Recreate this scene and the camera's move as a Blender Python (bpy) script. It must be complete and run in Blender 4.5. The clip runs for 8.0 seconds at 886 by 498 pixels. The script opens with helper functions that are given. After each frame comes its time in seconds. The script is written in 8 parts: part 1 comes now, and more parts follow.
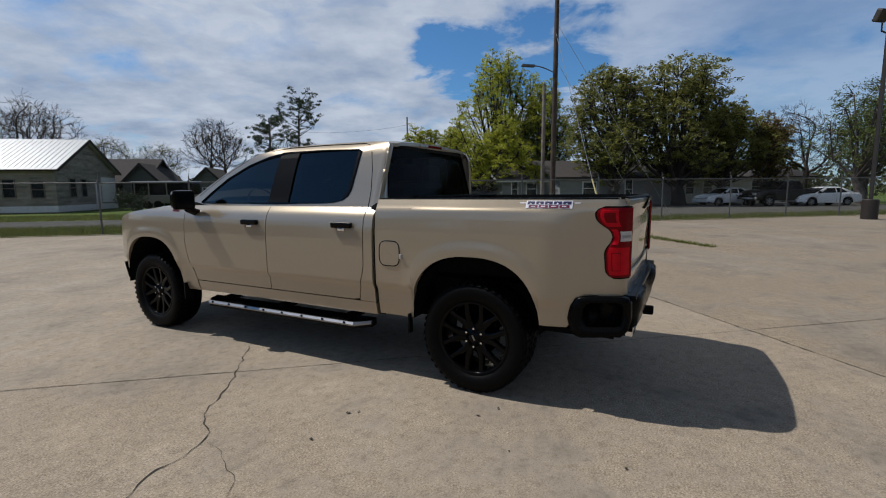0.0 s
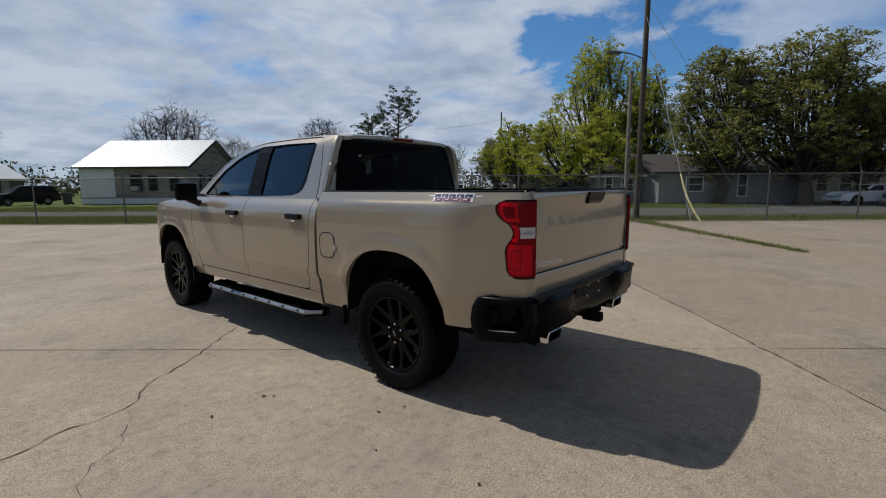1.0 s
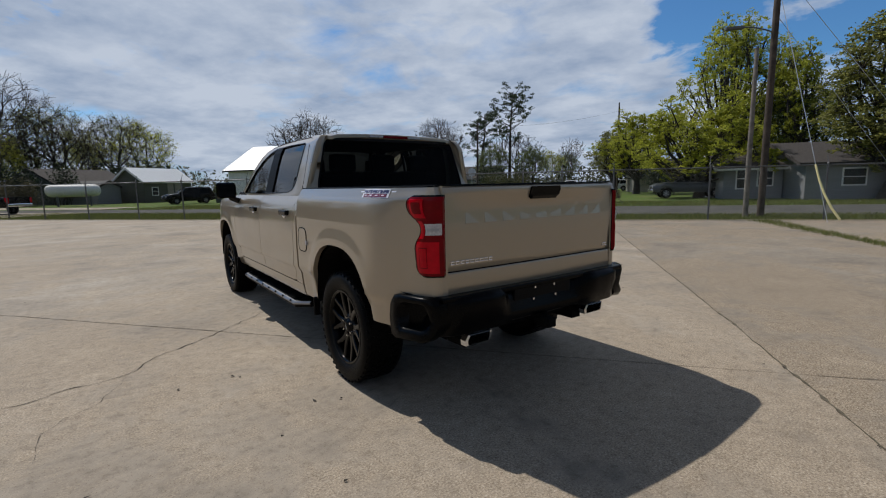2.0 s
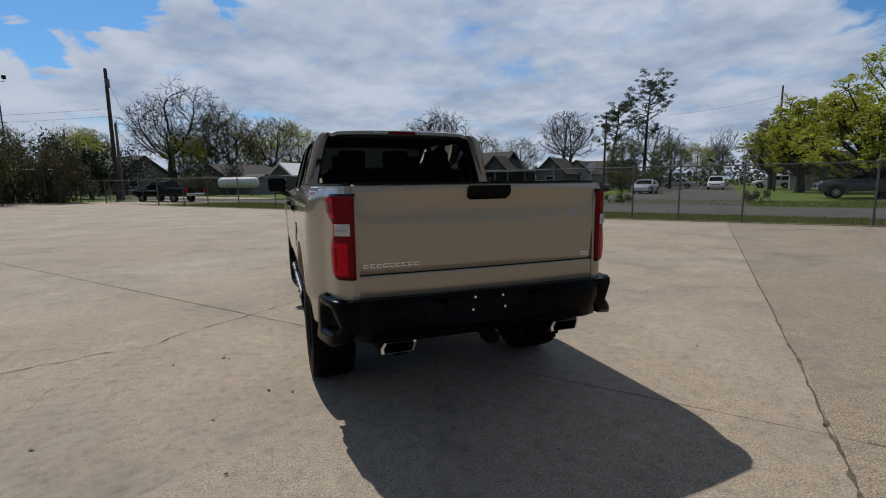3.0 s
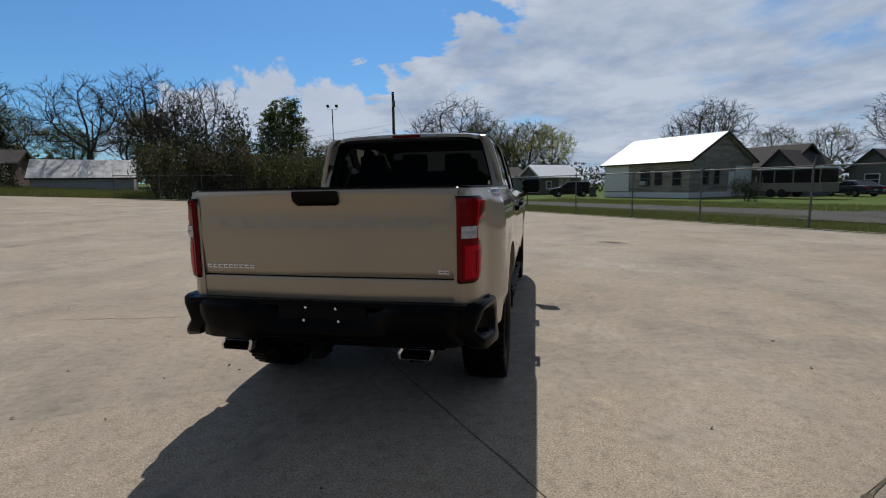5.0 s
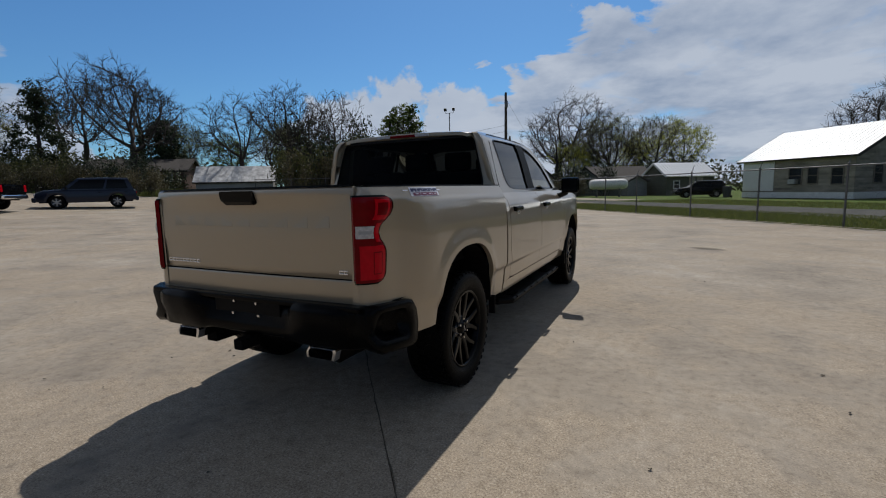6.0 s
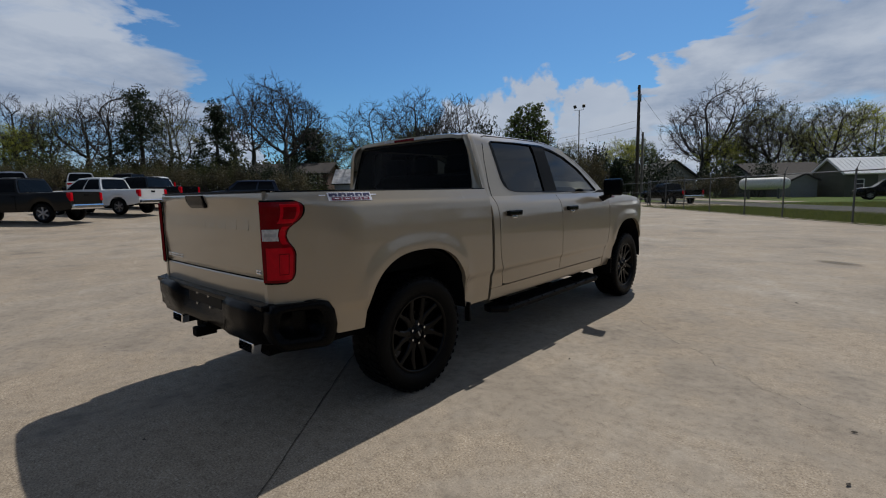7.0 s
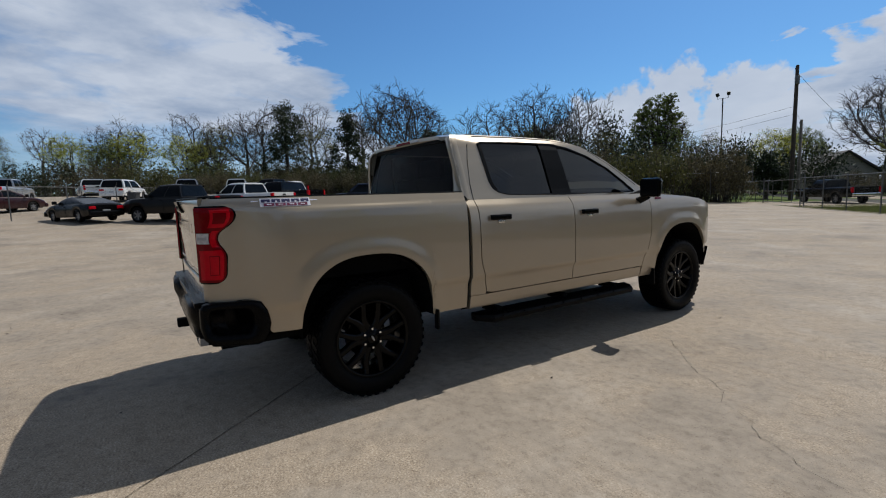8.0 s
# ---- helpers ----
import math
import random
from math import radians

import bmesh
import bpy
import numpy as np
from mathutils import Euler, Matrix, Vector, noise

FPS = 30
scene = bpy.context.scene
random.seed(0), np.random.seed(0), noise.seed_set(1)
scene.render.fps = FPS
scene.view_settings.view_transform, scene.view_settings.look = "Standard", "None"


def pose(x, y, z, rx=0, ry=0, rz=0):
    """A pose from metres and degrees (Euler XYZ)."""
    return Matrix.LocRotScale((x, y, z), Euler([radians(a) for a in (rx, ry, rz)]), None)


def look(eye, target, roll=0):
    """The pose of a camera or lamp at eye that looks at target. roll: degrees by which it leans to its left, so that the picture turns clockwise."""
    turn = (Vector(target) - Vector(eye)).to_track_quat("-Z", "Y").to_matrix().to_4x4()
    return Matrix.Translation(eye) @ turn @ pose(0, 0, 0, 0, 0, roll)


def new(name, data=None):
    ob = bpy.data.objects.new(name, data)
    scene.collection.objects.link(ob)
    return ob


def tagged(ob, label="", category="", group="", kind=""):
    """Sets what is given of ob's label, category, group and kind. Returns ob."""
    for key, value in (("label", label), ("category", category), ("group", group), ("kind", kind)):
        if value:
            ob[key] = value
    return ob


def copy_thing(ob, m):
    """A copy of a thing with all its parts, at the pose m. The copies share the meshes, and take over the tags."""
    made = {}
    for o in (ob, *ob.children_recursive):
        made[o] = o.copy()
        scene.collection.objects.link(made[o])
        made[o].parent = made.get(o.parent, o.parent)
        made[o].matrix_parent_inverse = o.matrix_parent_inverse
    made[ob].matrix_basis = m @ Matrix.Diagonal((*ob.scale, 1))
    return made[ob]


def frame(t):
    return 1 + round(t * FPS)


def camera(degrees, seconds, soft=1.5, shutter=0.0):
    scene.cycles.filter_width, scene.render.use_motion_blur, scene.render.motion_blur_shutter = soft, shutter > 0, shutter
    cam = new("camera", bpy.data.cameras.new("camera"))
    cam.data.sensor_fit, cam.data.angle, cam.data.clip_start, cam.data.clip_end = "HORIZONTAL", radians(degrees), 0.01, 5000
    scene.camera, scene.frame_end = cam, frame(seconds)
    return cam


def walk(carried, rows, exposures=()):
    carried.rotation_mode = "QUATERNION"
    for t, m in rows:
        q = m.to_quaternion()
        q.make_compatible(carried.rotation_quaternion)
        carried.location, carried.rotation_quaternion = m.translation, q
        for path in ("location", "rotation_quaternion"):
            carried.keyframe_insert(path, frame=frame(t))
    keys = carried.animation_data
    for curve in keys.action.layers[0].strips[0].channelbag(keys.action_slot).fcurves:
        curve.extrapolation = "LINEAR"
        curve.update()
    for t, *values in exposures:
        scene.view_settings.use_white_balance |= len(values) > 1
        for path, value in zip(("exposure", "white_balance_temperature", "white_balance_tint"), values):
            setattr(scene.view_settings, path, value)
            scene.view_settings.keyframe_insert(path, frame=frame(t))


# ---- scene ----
cam = camera(87.0, 8.0, soft=1.1)
PATH = [
    (0, (-3.884, -1.326, 1.461), (-2.13, -0.399, 1.207), -0.6),
    (0.5, (-3.577, -1.823, 1.447), (-1.92, -0.734, 1.183), -0.4),
    (1, (-3.129, -2.309, 1.429), (-1.614, -1.032, 1.16), -0.4),
    (1.2, (-2.961, -2.501, 1.42), (-1.514, -1.148, 1.149), -0.5),
    (2.3, (-1.952, -3.212, 1.4), (-0.928, -1.516, 1.128), -1.1),
    (2.5, (-1.75, -3.293, 1.407), (-0.818, -1.545, 1.134), -0.9),
    (3, (-1.145, -3.436, 1.406), (-0.473, -1.574, 1.119), -0.7),
    (3.5, (-0.6, -3.563, 1.405), (-0.166, -1.631, 1.123), -0.8),
    (4, (0.007, -3.528, 1.405), (0.157, -1.553, 1.124), -0.9),
    (4.5, (0.542, -3.507, 1.409), (0.439, -1.529, 1.135), -0.8),
    (5, (1.154, -3.356, 1.398), (0.764, -1.413, 1.131), -0.9),
    (5.2, (1.389, -3.296, 1.384), (0.892, -1.377, 1.119), -1.0),
    (6.3, (2.493, -2.736, 1.367), (1.49, -1.024, 1.118), -1.2),
    (6.5, (2.706, -2.613, 1.37), (1.61, -0.958, 1.123), -1.1),
    (7, (3.152, -2.218, 1.367), (1.827, -0.739, 1.127), -1.3),
    (7.5, (3.499, -1.814, 1.366), (1.997, -0.514, 1.135), -1.7),
    (8, (3.833, -1.287, 1.362), (2.166, -0.206, 1.138), -1.8),
]
walk(cam, [(t, look(eye, aim, roll)) for t, eye, aim, roll in PATH], ((0, 0.0), (3.0, 0.0), (5.0, 0.0), (6.3, -0.18), (7.0, -0.20), (7.5, 0.0), (8.0, 0.06)))

# ---- world, sun ----
SUN_FROM = Vector((-0.165, 0.70, 1.0)).normalized()
world = bpy.data.worlds.new("sky")
scene.world = world
world.use_nodes = True


def node(tree, kind, **vals):
    n = tree.nodes.new(kind)
    for k, v in vals.items():
        if k in n.inputs:
            n.inputs[k].default_value = v
    return n


def math_node(tree, op, a, b=None, c=None, clamp=False):
    n = tree.nodes.new("ShaderNodeMath")
    n.operation = op
    n.use_clamp = clamp
    for i, v in enumerate((a, b, c)):
        if v is None:
            continue
        if isinstance(v, (int, float)):
            n.inputs[i].default_value = v
        else:
            tree.links.new(v, n.inputs[i])
    return n.outputs[0]


def ramp(tree, fac, stops):
    n = tree.nodes.new("ShaderNodeValToRGB")
    el = n.color_ramp.elements
    while len(el) < len(stops):
        el.new(0.5)
    for e, (p, c) in zip(el, stops):
        e.position = p
        e.color = (*c, 1) if len(c) == 3 else c
    tree.links.new(fac, n.inputs[0])
    return n.outputs[0]


def mix_rgb(tree, fac, a, b, blend="MIX"):
    n = tree.nodes.new("ShaderNodeMix")
    n.data_type = "RGBA"
    n.blend_type = blend
    for sock, v in ((n.inputs[0], fac), (n.inputs[6], a), (n.inputs[7], b)):
        if isinstance(v, (int, float)):
            sock.default_value = v
        elif isinstance(v, tuple):
            sock.default_value = (*v, 1) if len(v) == 3 else v
        else:
            tree.links.new(v, sock)
    return n.outputs[2]


def build_sky():
    t = world.node_tree
    t.nodes.clear()
    out = t.nodes.new("ShaderNodeOutputWorld")
    bg = t.nodes.new("ShaderNodeBackground")
    sky = t.nodes.new("ShaderNodeTexSky")
    sky.sky_type = "NISHITA"
    sky.sun_disc = False
    sky.sun_elevation = radians(54.3)
    sky.sun_rotation = radians(-13.3)
    sky.air_density, sky.dust_density, sky.ozone_density = 1.0, 0.6, 2.0
    co = t.nodes.new("ShaderNodeTexCoord")
    sep = t.nodes.new("ShaderNodeSeparateXYZ")
    turned = t.nodes.new("ShaderNodeVectorRotate")
    turned.rotation_type = "Z_AXIS"
    turned.inputs["Angle"].default_value = radians(63.5)
    t.links.new(co.outputs["Generated"], turned.inputs["Vector"])
    t.links.new(turned.outputs[0], sep.inputs[0])

    def smooth_step(v, a, b):
        if a > b:
            return math_node(t, "SUBTRACT", 1.0, smooth_step(v, b, a))
        m = t.nodes.new("ShaderNodeMapRange")
        m.interpolation_type = "SMOOTHSTEP"
        for i, x in ((1, a), (2, b), (3, 0.0), (4, 1.0)):
            m.inputs[i].default_value = x
        t.links.new(v, m.inputs[0])
        return m.outputs[0]

    def layer(floor, lift=0.0):
        up = math_node(t, "ADD", math_node(t, "MAXIMUM", sep.outputs[2], floor), lift)
        com = t.nodes.new("ShaderNodeCombineXYZ")
        t.links.new(math_node(t, "DIVIDE", sep.outputs[0], up), com.inputs[0])
        t.links.new(math_node(t, "DIVIDE", sep.outputs[1], up), com.inputs[1])
        return com.outputs[0]

    def noise(src, scale, detail, rough, distort=0.0):
        n = node(t, "ShaderNodeTexNoise", Scale=scale, Detail=detail, Roughness=rough, Distortion=distort)
        t.links.new(src, n.inputs["Vector"])
        return n.outputs[0]

    # a flat deck of cloud, seen in its own perspective
    deck = layer(0.07)
    where = t.nodes.new("ShaderNodeSeparateXYZ")
    t.links.new(deck, where.inputs[0])
    soft = layer(0.03, 0.17)
    big = noise(soft, 0.8, 3.0, 0.5, 0.2)
    fine = noise(soft, 2.6, 9.0, 0.57, 0.35)
    ragged = math_node(t, "MULTIPLY_ADD", fine, 2.2, -1.1)
    y = math_node(t, "ADD", math_node(t, "ADD", where.outputs[1], math_node(t, "MULTIPLY", where.outputs[0], -0.17)), ragged)
    # the clear strip runs out to the west between two edges of the deck
    south = math_node(t, "ADD", math_node(t, "ADD", where.outputs[1], math_node(t, "MULTIPLY", where.outputs[0], -0.62)), ragged)
    clear = math_node(t, "MULTIPLY", smooth_step(y, 1.85, 1.15), smooth_step(south, -1.30, -0.70))
    clear = math_node(t, "MULTIPLY", clear, smooth_step(where.outputs[0], -0.7, -1.6))
    # a smaller rent in it to the north-east
    ex = math_node(t, "MULTIPLY", math_node(t, "SUBTRACT", where.outputs[0], 0.40), 1.15)
    ey = math_node(t, "MULTIPLY", math_node(t, "SUBTRACT", where.outputs[1], 4.3), 0.55)
    dist = math_node(t, "ADD", math_node(t, "MULTIPLY", ex, ex), math_node(t, "MULTIPLY", ey, ey))
    rent = smooth_step(math_node(t, "ADD", dist, math_node(t, "MULTIPLY", ragged, 0.8)), 1.3, 0.10)
    d = math_node(t, "ADD", math_node(t, "MULTIPLY", big, 0.42), math_node(t, "MULTIPLY_ADD", fine, 0.58, 0.03))
    d = math_node(t, "SUBTRACT", d, math_node(t, "MULTIPLY", clear, 0.40))
    d = math_node(t, "SUBTRACT", d, math_node(t, "MULTIPLY", rent, 0.22))
    cover = ramp(t, d, [(0.345, (0, 0, 0)), (0.425, (0.66, 0.66, 0.66)), (0.50, (0.98, 0.98, 0.98))])
    # thinner, see-through cloud to the east
    cover = math_node(t, "MULTIPLY", cover, math_node(t, "MULTIPLY_ADD", smooth_step(sep.outputs[0], 0.05, 0.55), -0.52, 1.0))
    # open sky under the far edge of the deck to the south-west
    side = math_node(t, "ARCTAN2", math_node(t, "MULTIPLY", sep.outputs[0], -1.0), sep.outputs[1])
    under = math_node(t, "MULTIPLY", smooth_step(math_node(t, "MULTIPLY_ADD", ragged, 0.05, sep.outputs[2]), 0.165, 0.115), smooth_step(side, 2.25, 2.55))
    cover = math_node(t, "MULTIPLY", cover, math_node(t, "MULTIPLY_ADD", under, -0.62, 1.0))
    # low heaped clouds over the western horizon
    heap = noise(turned.outputs[0], 11.0, 8.0, 0.55)
    bank = math_node(t, "MULTIPLY", smooth_step(side, 1.30, 1.48), smooth_step(side, 2.06, 1.78))
    crest = math_node(t, "MULTIPLY", math_node(t, "MULTIPLY_ADD", heap, 0.36, 0.020), bank)
    low = math_node(t, "MULTIPLY", math_node(t, "SUBTRACT", crest, sep.outputs[2]), 42.0, clamp=True)
    low = math_node(t, "MULTIPLY", low, smooth_step(sep.outputs[2], 0.02, 0.13))
    cover = math_node(t, "MAXIMUM", cover, math_node(t, "MULTIPLY", low, 0.96))
    shade = noise(soft, 1.9, 7.0, 0.58)
    tone = ramp(t, shade, [(0.33, CLOUD_DARK), (0.60, CLOUD_LIGHT)])
    tone = mix_rgb(t, math_node(t, "MULTIPLY", low, 0.7), tone, CLOUD_LIGHT)
    tint = mix_rgb(t, 1.0, sky.outputs[0], SKY_TINT, "MULTIPLY")
    col = mix_rgb(t, cover, tint, tone)
    # overhead and behind, out of view, the sky is dimmed to cut the fill light
    back = math_node(t, "SUBTRACT", sep.outputs[0], math_node(t, "MULTIPLY", sep.outputs[1], 0.5))
    out_of_view = math_node(t, "MAXIMUM", smooth_step(sep.outputs[2], 0.50, 0.72), smooth_step(back, 0.75, 1.0))
    thin = mix_rgb(t, 1.0, col, UNSEEN_SKY_DIM, "MULTIPLY")
    col = mix_rgb(t, math_node(t, "MULTIPLY", out_of_view, 0.9), col, thin)
    t.links.new(col, bg.inputs[0])
    bg.inputs[1].default_value = SKY_STRENGTH
    t.links.new(bg.outputs[0], out.inputs[0])


CLOUD_DARK, CLOUD_LIGHT = (3.7, 4.7, 6.5), (6.8, 7.6, 8.95)
SKY_TINT = (0.55, 0.97, 1.33)
SKY_STRENGTH = 0.075
UNSEEN_SKY_DIM = (0.31, 0.32, 0.34)
build_sky()

sun_data = bpy.data.lights.new("sun", "SUN")
sun_data.energy, sun_data.angle, sun_data.color = 3.45, radians(0.55), (1.0, 0.968, 0.912)
sun = new("sun", sun_data)
sun.matrix_world = look(SUN_FROM * 60, (0, 0, 0))


# ---- materials ----
def material(name):
    m = bpy.data.materials.new(name)
    m.use_nodes = True
    t = m.node_tree
    return m, t, t.nodes["Principled BSDF"]


def noise_at(t, scale, detail=4.0, rough=0.55, coord="Object", stretch=None, distort=0.0):
    co = t.nodes.new("ShaderNodeTexCoord")
    src = co.outputs[coord]
    if stretch:
        mp = t.nodes.new("ShaderNodeMapping")
        mp.inputs["Scale"].default_value = stretch
        t.links.new(src, mp.inputs[0])
        src = mp.outputs[0]
    n = node(t, "ShaderNodeTexNoise", Scale=scale, Detail=detail, Roughness=rough, Distortion=distort)
    t.links.new(src, n.inputs["Vector"])
    return n.outputs[0]


def world_noise(t, scale, detail=4.0, rough=0.55, stretch=None):
    geo = t.nodes.new("ShaderNodeNewGeometry")
    src = geo.outputs["Position"]
    if stretch:
        mp = t.nodes.new("ShaderNodeMapping")
        mp.inputs["Scale"].default_value = stretch
        t.links.new(src, mp.inputs[0])
        src = mp.outputs[0]
    n = node(t, "ShaderNodeTexNoise", Scale=scale, Detail=detail, Roughness=rough)
    t.links.new(src, n.inputs["Vector"])
    return n.outputs[0]


def bump(t, bsdf, height, strength, dist=0.02):
    b = t.nodes.new("ShaderNodeBump")
    b.inputs["Strength"].default_value = strength
    b.inputs["Distance"].default_value = dist
    t.links.new(height, b.inputs["Height"])
    t.links.new(b.outputs[0], bsdf.inputs["Normal"])


def simple(name, col, rough=0.6, metal=0.0, scale=12.0, vary=0.18, bumpy=0.0, coat=0.0, spec=0.5):
    m, t, b = material(name)
    n = noise_at(t, scale, 5.0)
    lo = tuple(c * (1 - vary) for c in col)
    hi = tuple(min(1, c * (1 + vary)) for c in col)
    t.links.new(ramp(t, n, [(0.3, lo), (0.7, hi)]), b.inputs["Base Color"])
    b.inputs["Roughness"].default_value = rough
    b.inputs["Metallic"].default_value = metal
    b.inputs["Coat Weight"].default_value = coat
    b.inputs["Coat Roughness"].default_value = 0.05
    b.inputs["Specular IOR Level"].default_value = spec
    if bumpy:
        bump(t, b, noise_at(t, scale * 4, 4.0), bumpy)
    return m


def paint(name, col, metal=0.25, rough=0.38, coat=0.9, spec=0.5):
    m, t, b = material(name)
    flake = noise_at(t, 900.0, 1.0)
    dust = noise_at(t, 3.0, 5.0, 0.6)
    lo = tuple(c * 0.93 for c in col)
    hi = tuple(min(1, c * 1.06) for c in col)
    t.links.new(ramp(t, flake, [(0.35, lo), (0.65, hi)]), b.inputs["Base Color"])
    t.links.new(math_node(t, "MULTIPLY_ADD", dust, 0.14, rough - 0.07), b.inputs["Roughness"])
    b.inputs["Metallic"].default_value = metal
    b.inputs["Coat Weight"].default_value = coat
    b.inputs["Specular IOR Level"].default_value = spec
    b.inputs["Coat Roughness"].default_value = 0.04
    return m


def glass(name, tint, gloss=0.04, ior=1.45, shine=0.8):
    m, t, b = material(name)
    t.nodes.remove(b)
    out = t.nodes["Material Output"]
    tr = node(t, "ShaderNodeBsdfTransparent", Color=(*tint, 1))
    gl = node(t, "ShaderNodeBsdfGlossy", Color=(shine, shine, shine, 1), Roughness=gloss)
    fr = node(t, "ShaderNodeFresnel", IOR=ior)
    mx = t.nodes.new("ShaderNodeMixShader")
    t.links.new(fr.outputs[0], mx.inputs[0])
    t.links.new(tr.outputs[0], mx.inputs[1])
    t.links.new(gl.outputs[0], mx.inputs[2])
    t.links.new(mx.outputs[0], out.inputs[0])
    return m


def concrete(name, wear=0.62, tone=1.0):
    m, t, b = material(name)
    info = t.nodes.new("ShaderNodeObjectInfo")
    big = world_noise(t, 0.30, 6.0, 0.62)
    mid = world_noise(t, 1.7, 7.0, 0.66)
    blot = world_noise(t, 0.62, 7.0, 0.66)
    fine = world_noise(t, 14.0, 6.0, 0.7)
    grit = world_noise(t, 85.0, 3.0, 0.7)
    pits = world_noise(t, 38.0, 3.0, 0.6)
    # smooth grey-tan cement against worn patches with the aggregate showing
    worn = ramp(t, math_node(t, "ADD", math_node(t, "MULTIPLY", big, 0.6), math_node(t, "MULTIPLY", mid, 0.4)), [(0.45, (0, 0, 0)), (0.54, (1, 1, 1))])
    cement = ramp(t, blot, [(0.33, (0.218, 0.184, 0.146)), (0.43, (0.274, 0.232, 0.184)), (0.53, (0.312, 0.266, 0.212)), (0.63, (0.370, 0.322, 0.264))])
    pebble = ramp(t, grit, [(0.34, (0.110, 0.080, 0.055)), (0.44, (0.255, 0.196, 0.136)), (0.54, (0.350, 0.278, 0.198)), (0.66, (0.520, 0.455, 0.370))])
    c = mix_rgb(t, math_node(t, "MULTIPLY", worn, wear), cement, pebble)
    c2 = ramp(t, fine, [(0.34, (0.76, 0.75, 0.74)), (0.47, (1.0, 1.0, 1.0)), (0.64, (1.16, 1.16, 1.16))])
    c = mix_rgb(t, 0.9, c, c2, "MULTIPLY")
    c3 = ramp(t, mid, [(0.33, (0.76, 0.75, 0.74)), (0.45, (0.98, 0.98, 0.98)), (0.56, (1.0, 1.0, 1.0)), (0.67, (1.16, 1.17, 1.18))])
    c = mix_rgb(t, 0.9, c, c3, "MULTIPLY")
    specks = world_noise(t, 120.0, 1.0, 0.5)
    c = mix_rgb(t, 0.8, c, ramp(t, specks, [(0.27, (0.50, 0.42, 0.36)), (0.36, (1, 1, 1)), (0.66, (1, 1, 1)), (0.74, (1.38, 1.36, 1.32))]), "MULTIPLY")
    c4 = ramp(t, pits, [(0.22, (0.35, 0.28, 0.22)), (0.30, (1, 1, 1))])
    c = mix_rgb(t, 0.7, c, c4, "MULTIPLY")
    own = ramp(t, info.outputs["Random"], [(0.0, (0.96 * tone, 0.955 * tone, 0.95 * tone)), (1.0, (1.03 * tone, 1.03 * tone, 1.03 * tone))])
    c = mix_rgb(t, 1.0, c, own, "MULTIPLY")
    t.links.new(c, b.inputs["Base Color"])
    t.links.new(math_node(t, "MULTIPLY_ADD", mid, 0.25, 0.68), b.inputs["Roughness"])
    b.inputs["Specular IOR Level"].default_value = 0.25
    h = math_node(t, "ADD", math_node(t, "MULTIPLY", grit, worn), math_node(t, "MULTIPLY", fine, 0.5))
    bump(t, b, h, 0.35, 0.004)
    return m


def stain(name):
    """A soft-edged darker patch soaked into the concrete."""
    m, t, b = material(name)
    co = t.nodes.new("ShaderNodeTexCoord")
    ln = t.nodes.new("ShaderNodeVectorMath")
    ln.operation = "LENGTH"
    t.links.new(co.outputs["Object"], ln.inputs[0])
    edge = math_node(t, "MULTIPLY_ADD", noise_at(t, 2.6, 5.0, 0.6), 0.9, -0.45)
    fade = math_node(t, "SUBTRACT", 1.0, math_node(t, "ADD", ln.outputs["Value"], edge))
    b.inputs["Base Color"].default_value = (0.16, 0.135, 0.105, 1)
    b.inputs["Roughness"].default_value = 0.8
    b.inputs["Specular IOR Level"].default_value = 0.2
    t.links.new(math_node(t, "MULTIPLY", math_node(t, "MULTIPLY", fade, 1.6, clamp=True), 0.55), b.inputs["Alpha"])
    return m


def ground_mat(name, a, c, d, scale=1.2):
    m, t, b = material(name)
    n1 = world_noise(t, scale * 0.25, 5.0, 0.6)
    n2 = world_noise(t, scale * 8, 5.0, 0.7)
    col = ramp(t, n1, [(0.3, a), (0.5, c), (0.72, d)])
    var = ramp(t, n2, [(0.28, (0.55, 0.55, 0.5)), (0.7, (1.25, 1.25, 1.2))])
    t.links.new(mix_rgb(t, 1.0, col, var, "MULTIPLY"), b.inputs["Base Color"])
    b.inputs["Roughness"].default_value = 0.95
    b.inputs["Specular IOR Level"].default_value = 0.15
    bump(t, b, n2, 0.6, 0.05)
    return m


def leaf_mat(name, dark, light, trans=0.35):
    m, t, b = material(name)
    geo = t.nodes.new("ShaderNodeNewGeometry")
    c = ramp(t, geo.outputs["Random Per Island"], [(0.0, dark), (0.6, tuple((x + y) / 2 for x, y in zip(dark, light))), (1.0, light)])
    t.links.new(c, b.inputs["Base Color"])
    b.inputs["Roughness"].default_value = 0.6
    b.inputs["Specular IOR Level"].default_value = 0.3
    out = t.nodes["Material Output"]
    tl = t.nodes.new("ShaderNodeBsdfTranslucent")
    t.links.new(c, tl.inputs[0])
    mx = node(t, "ShaderNodeMixShader", Fac=trans)
    t.links.new(b.outputs[0], mx.inputs[1])
    t.links.new(tl.outputs[0], mx.inputs[2])
    t.links.new(mx.outputs[0], out.inputs[0])
    return m


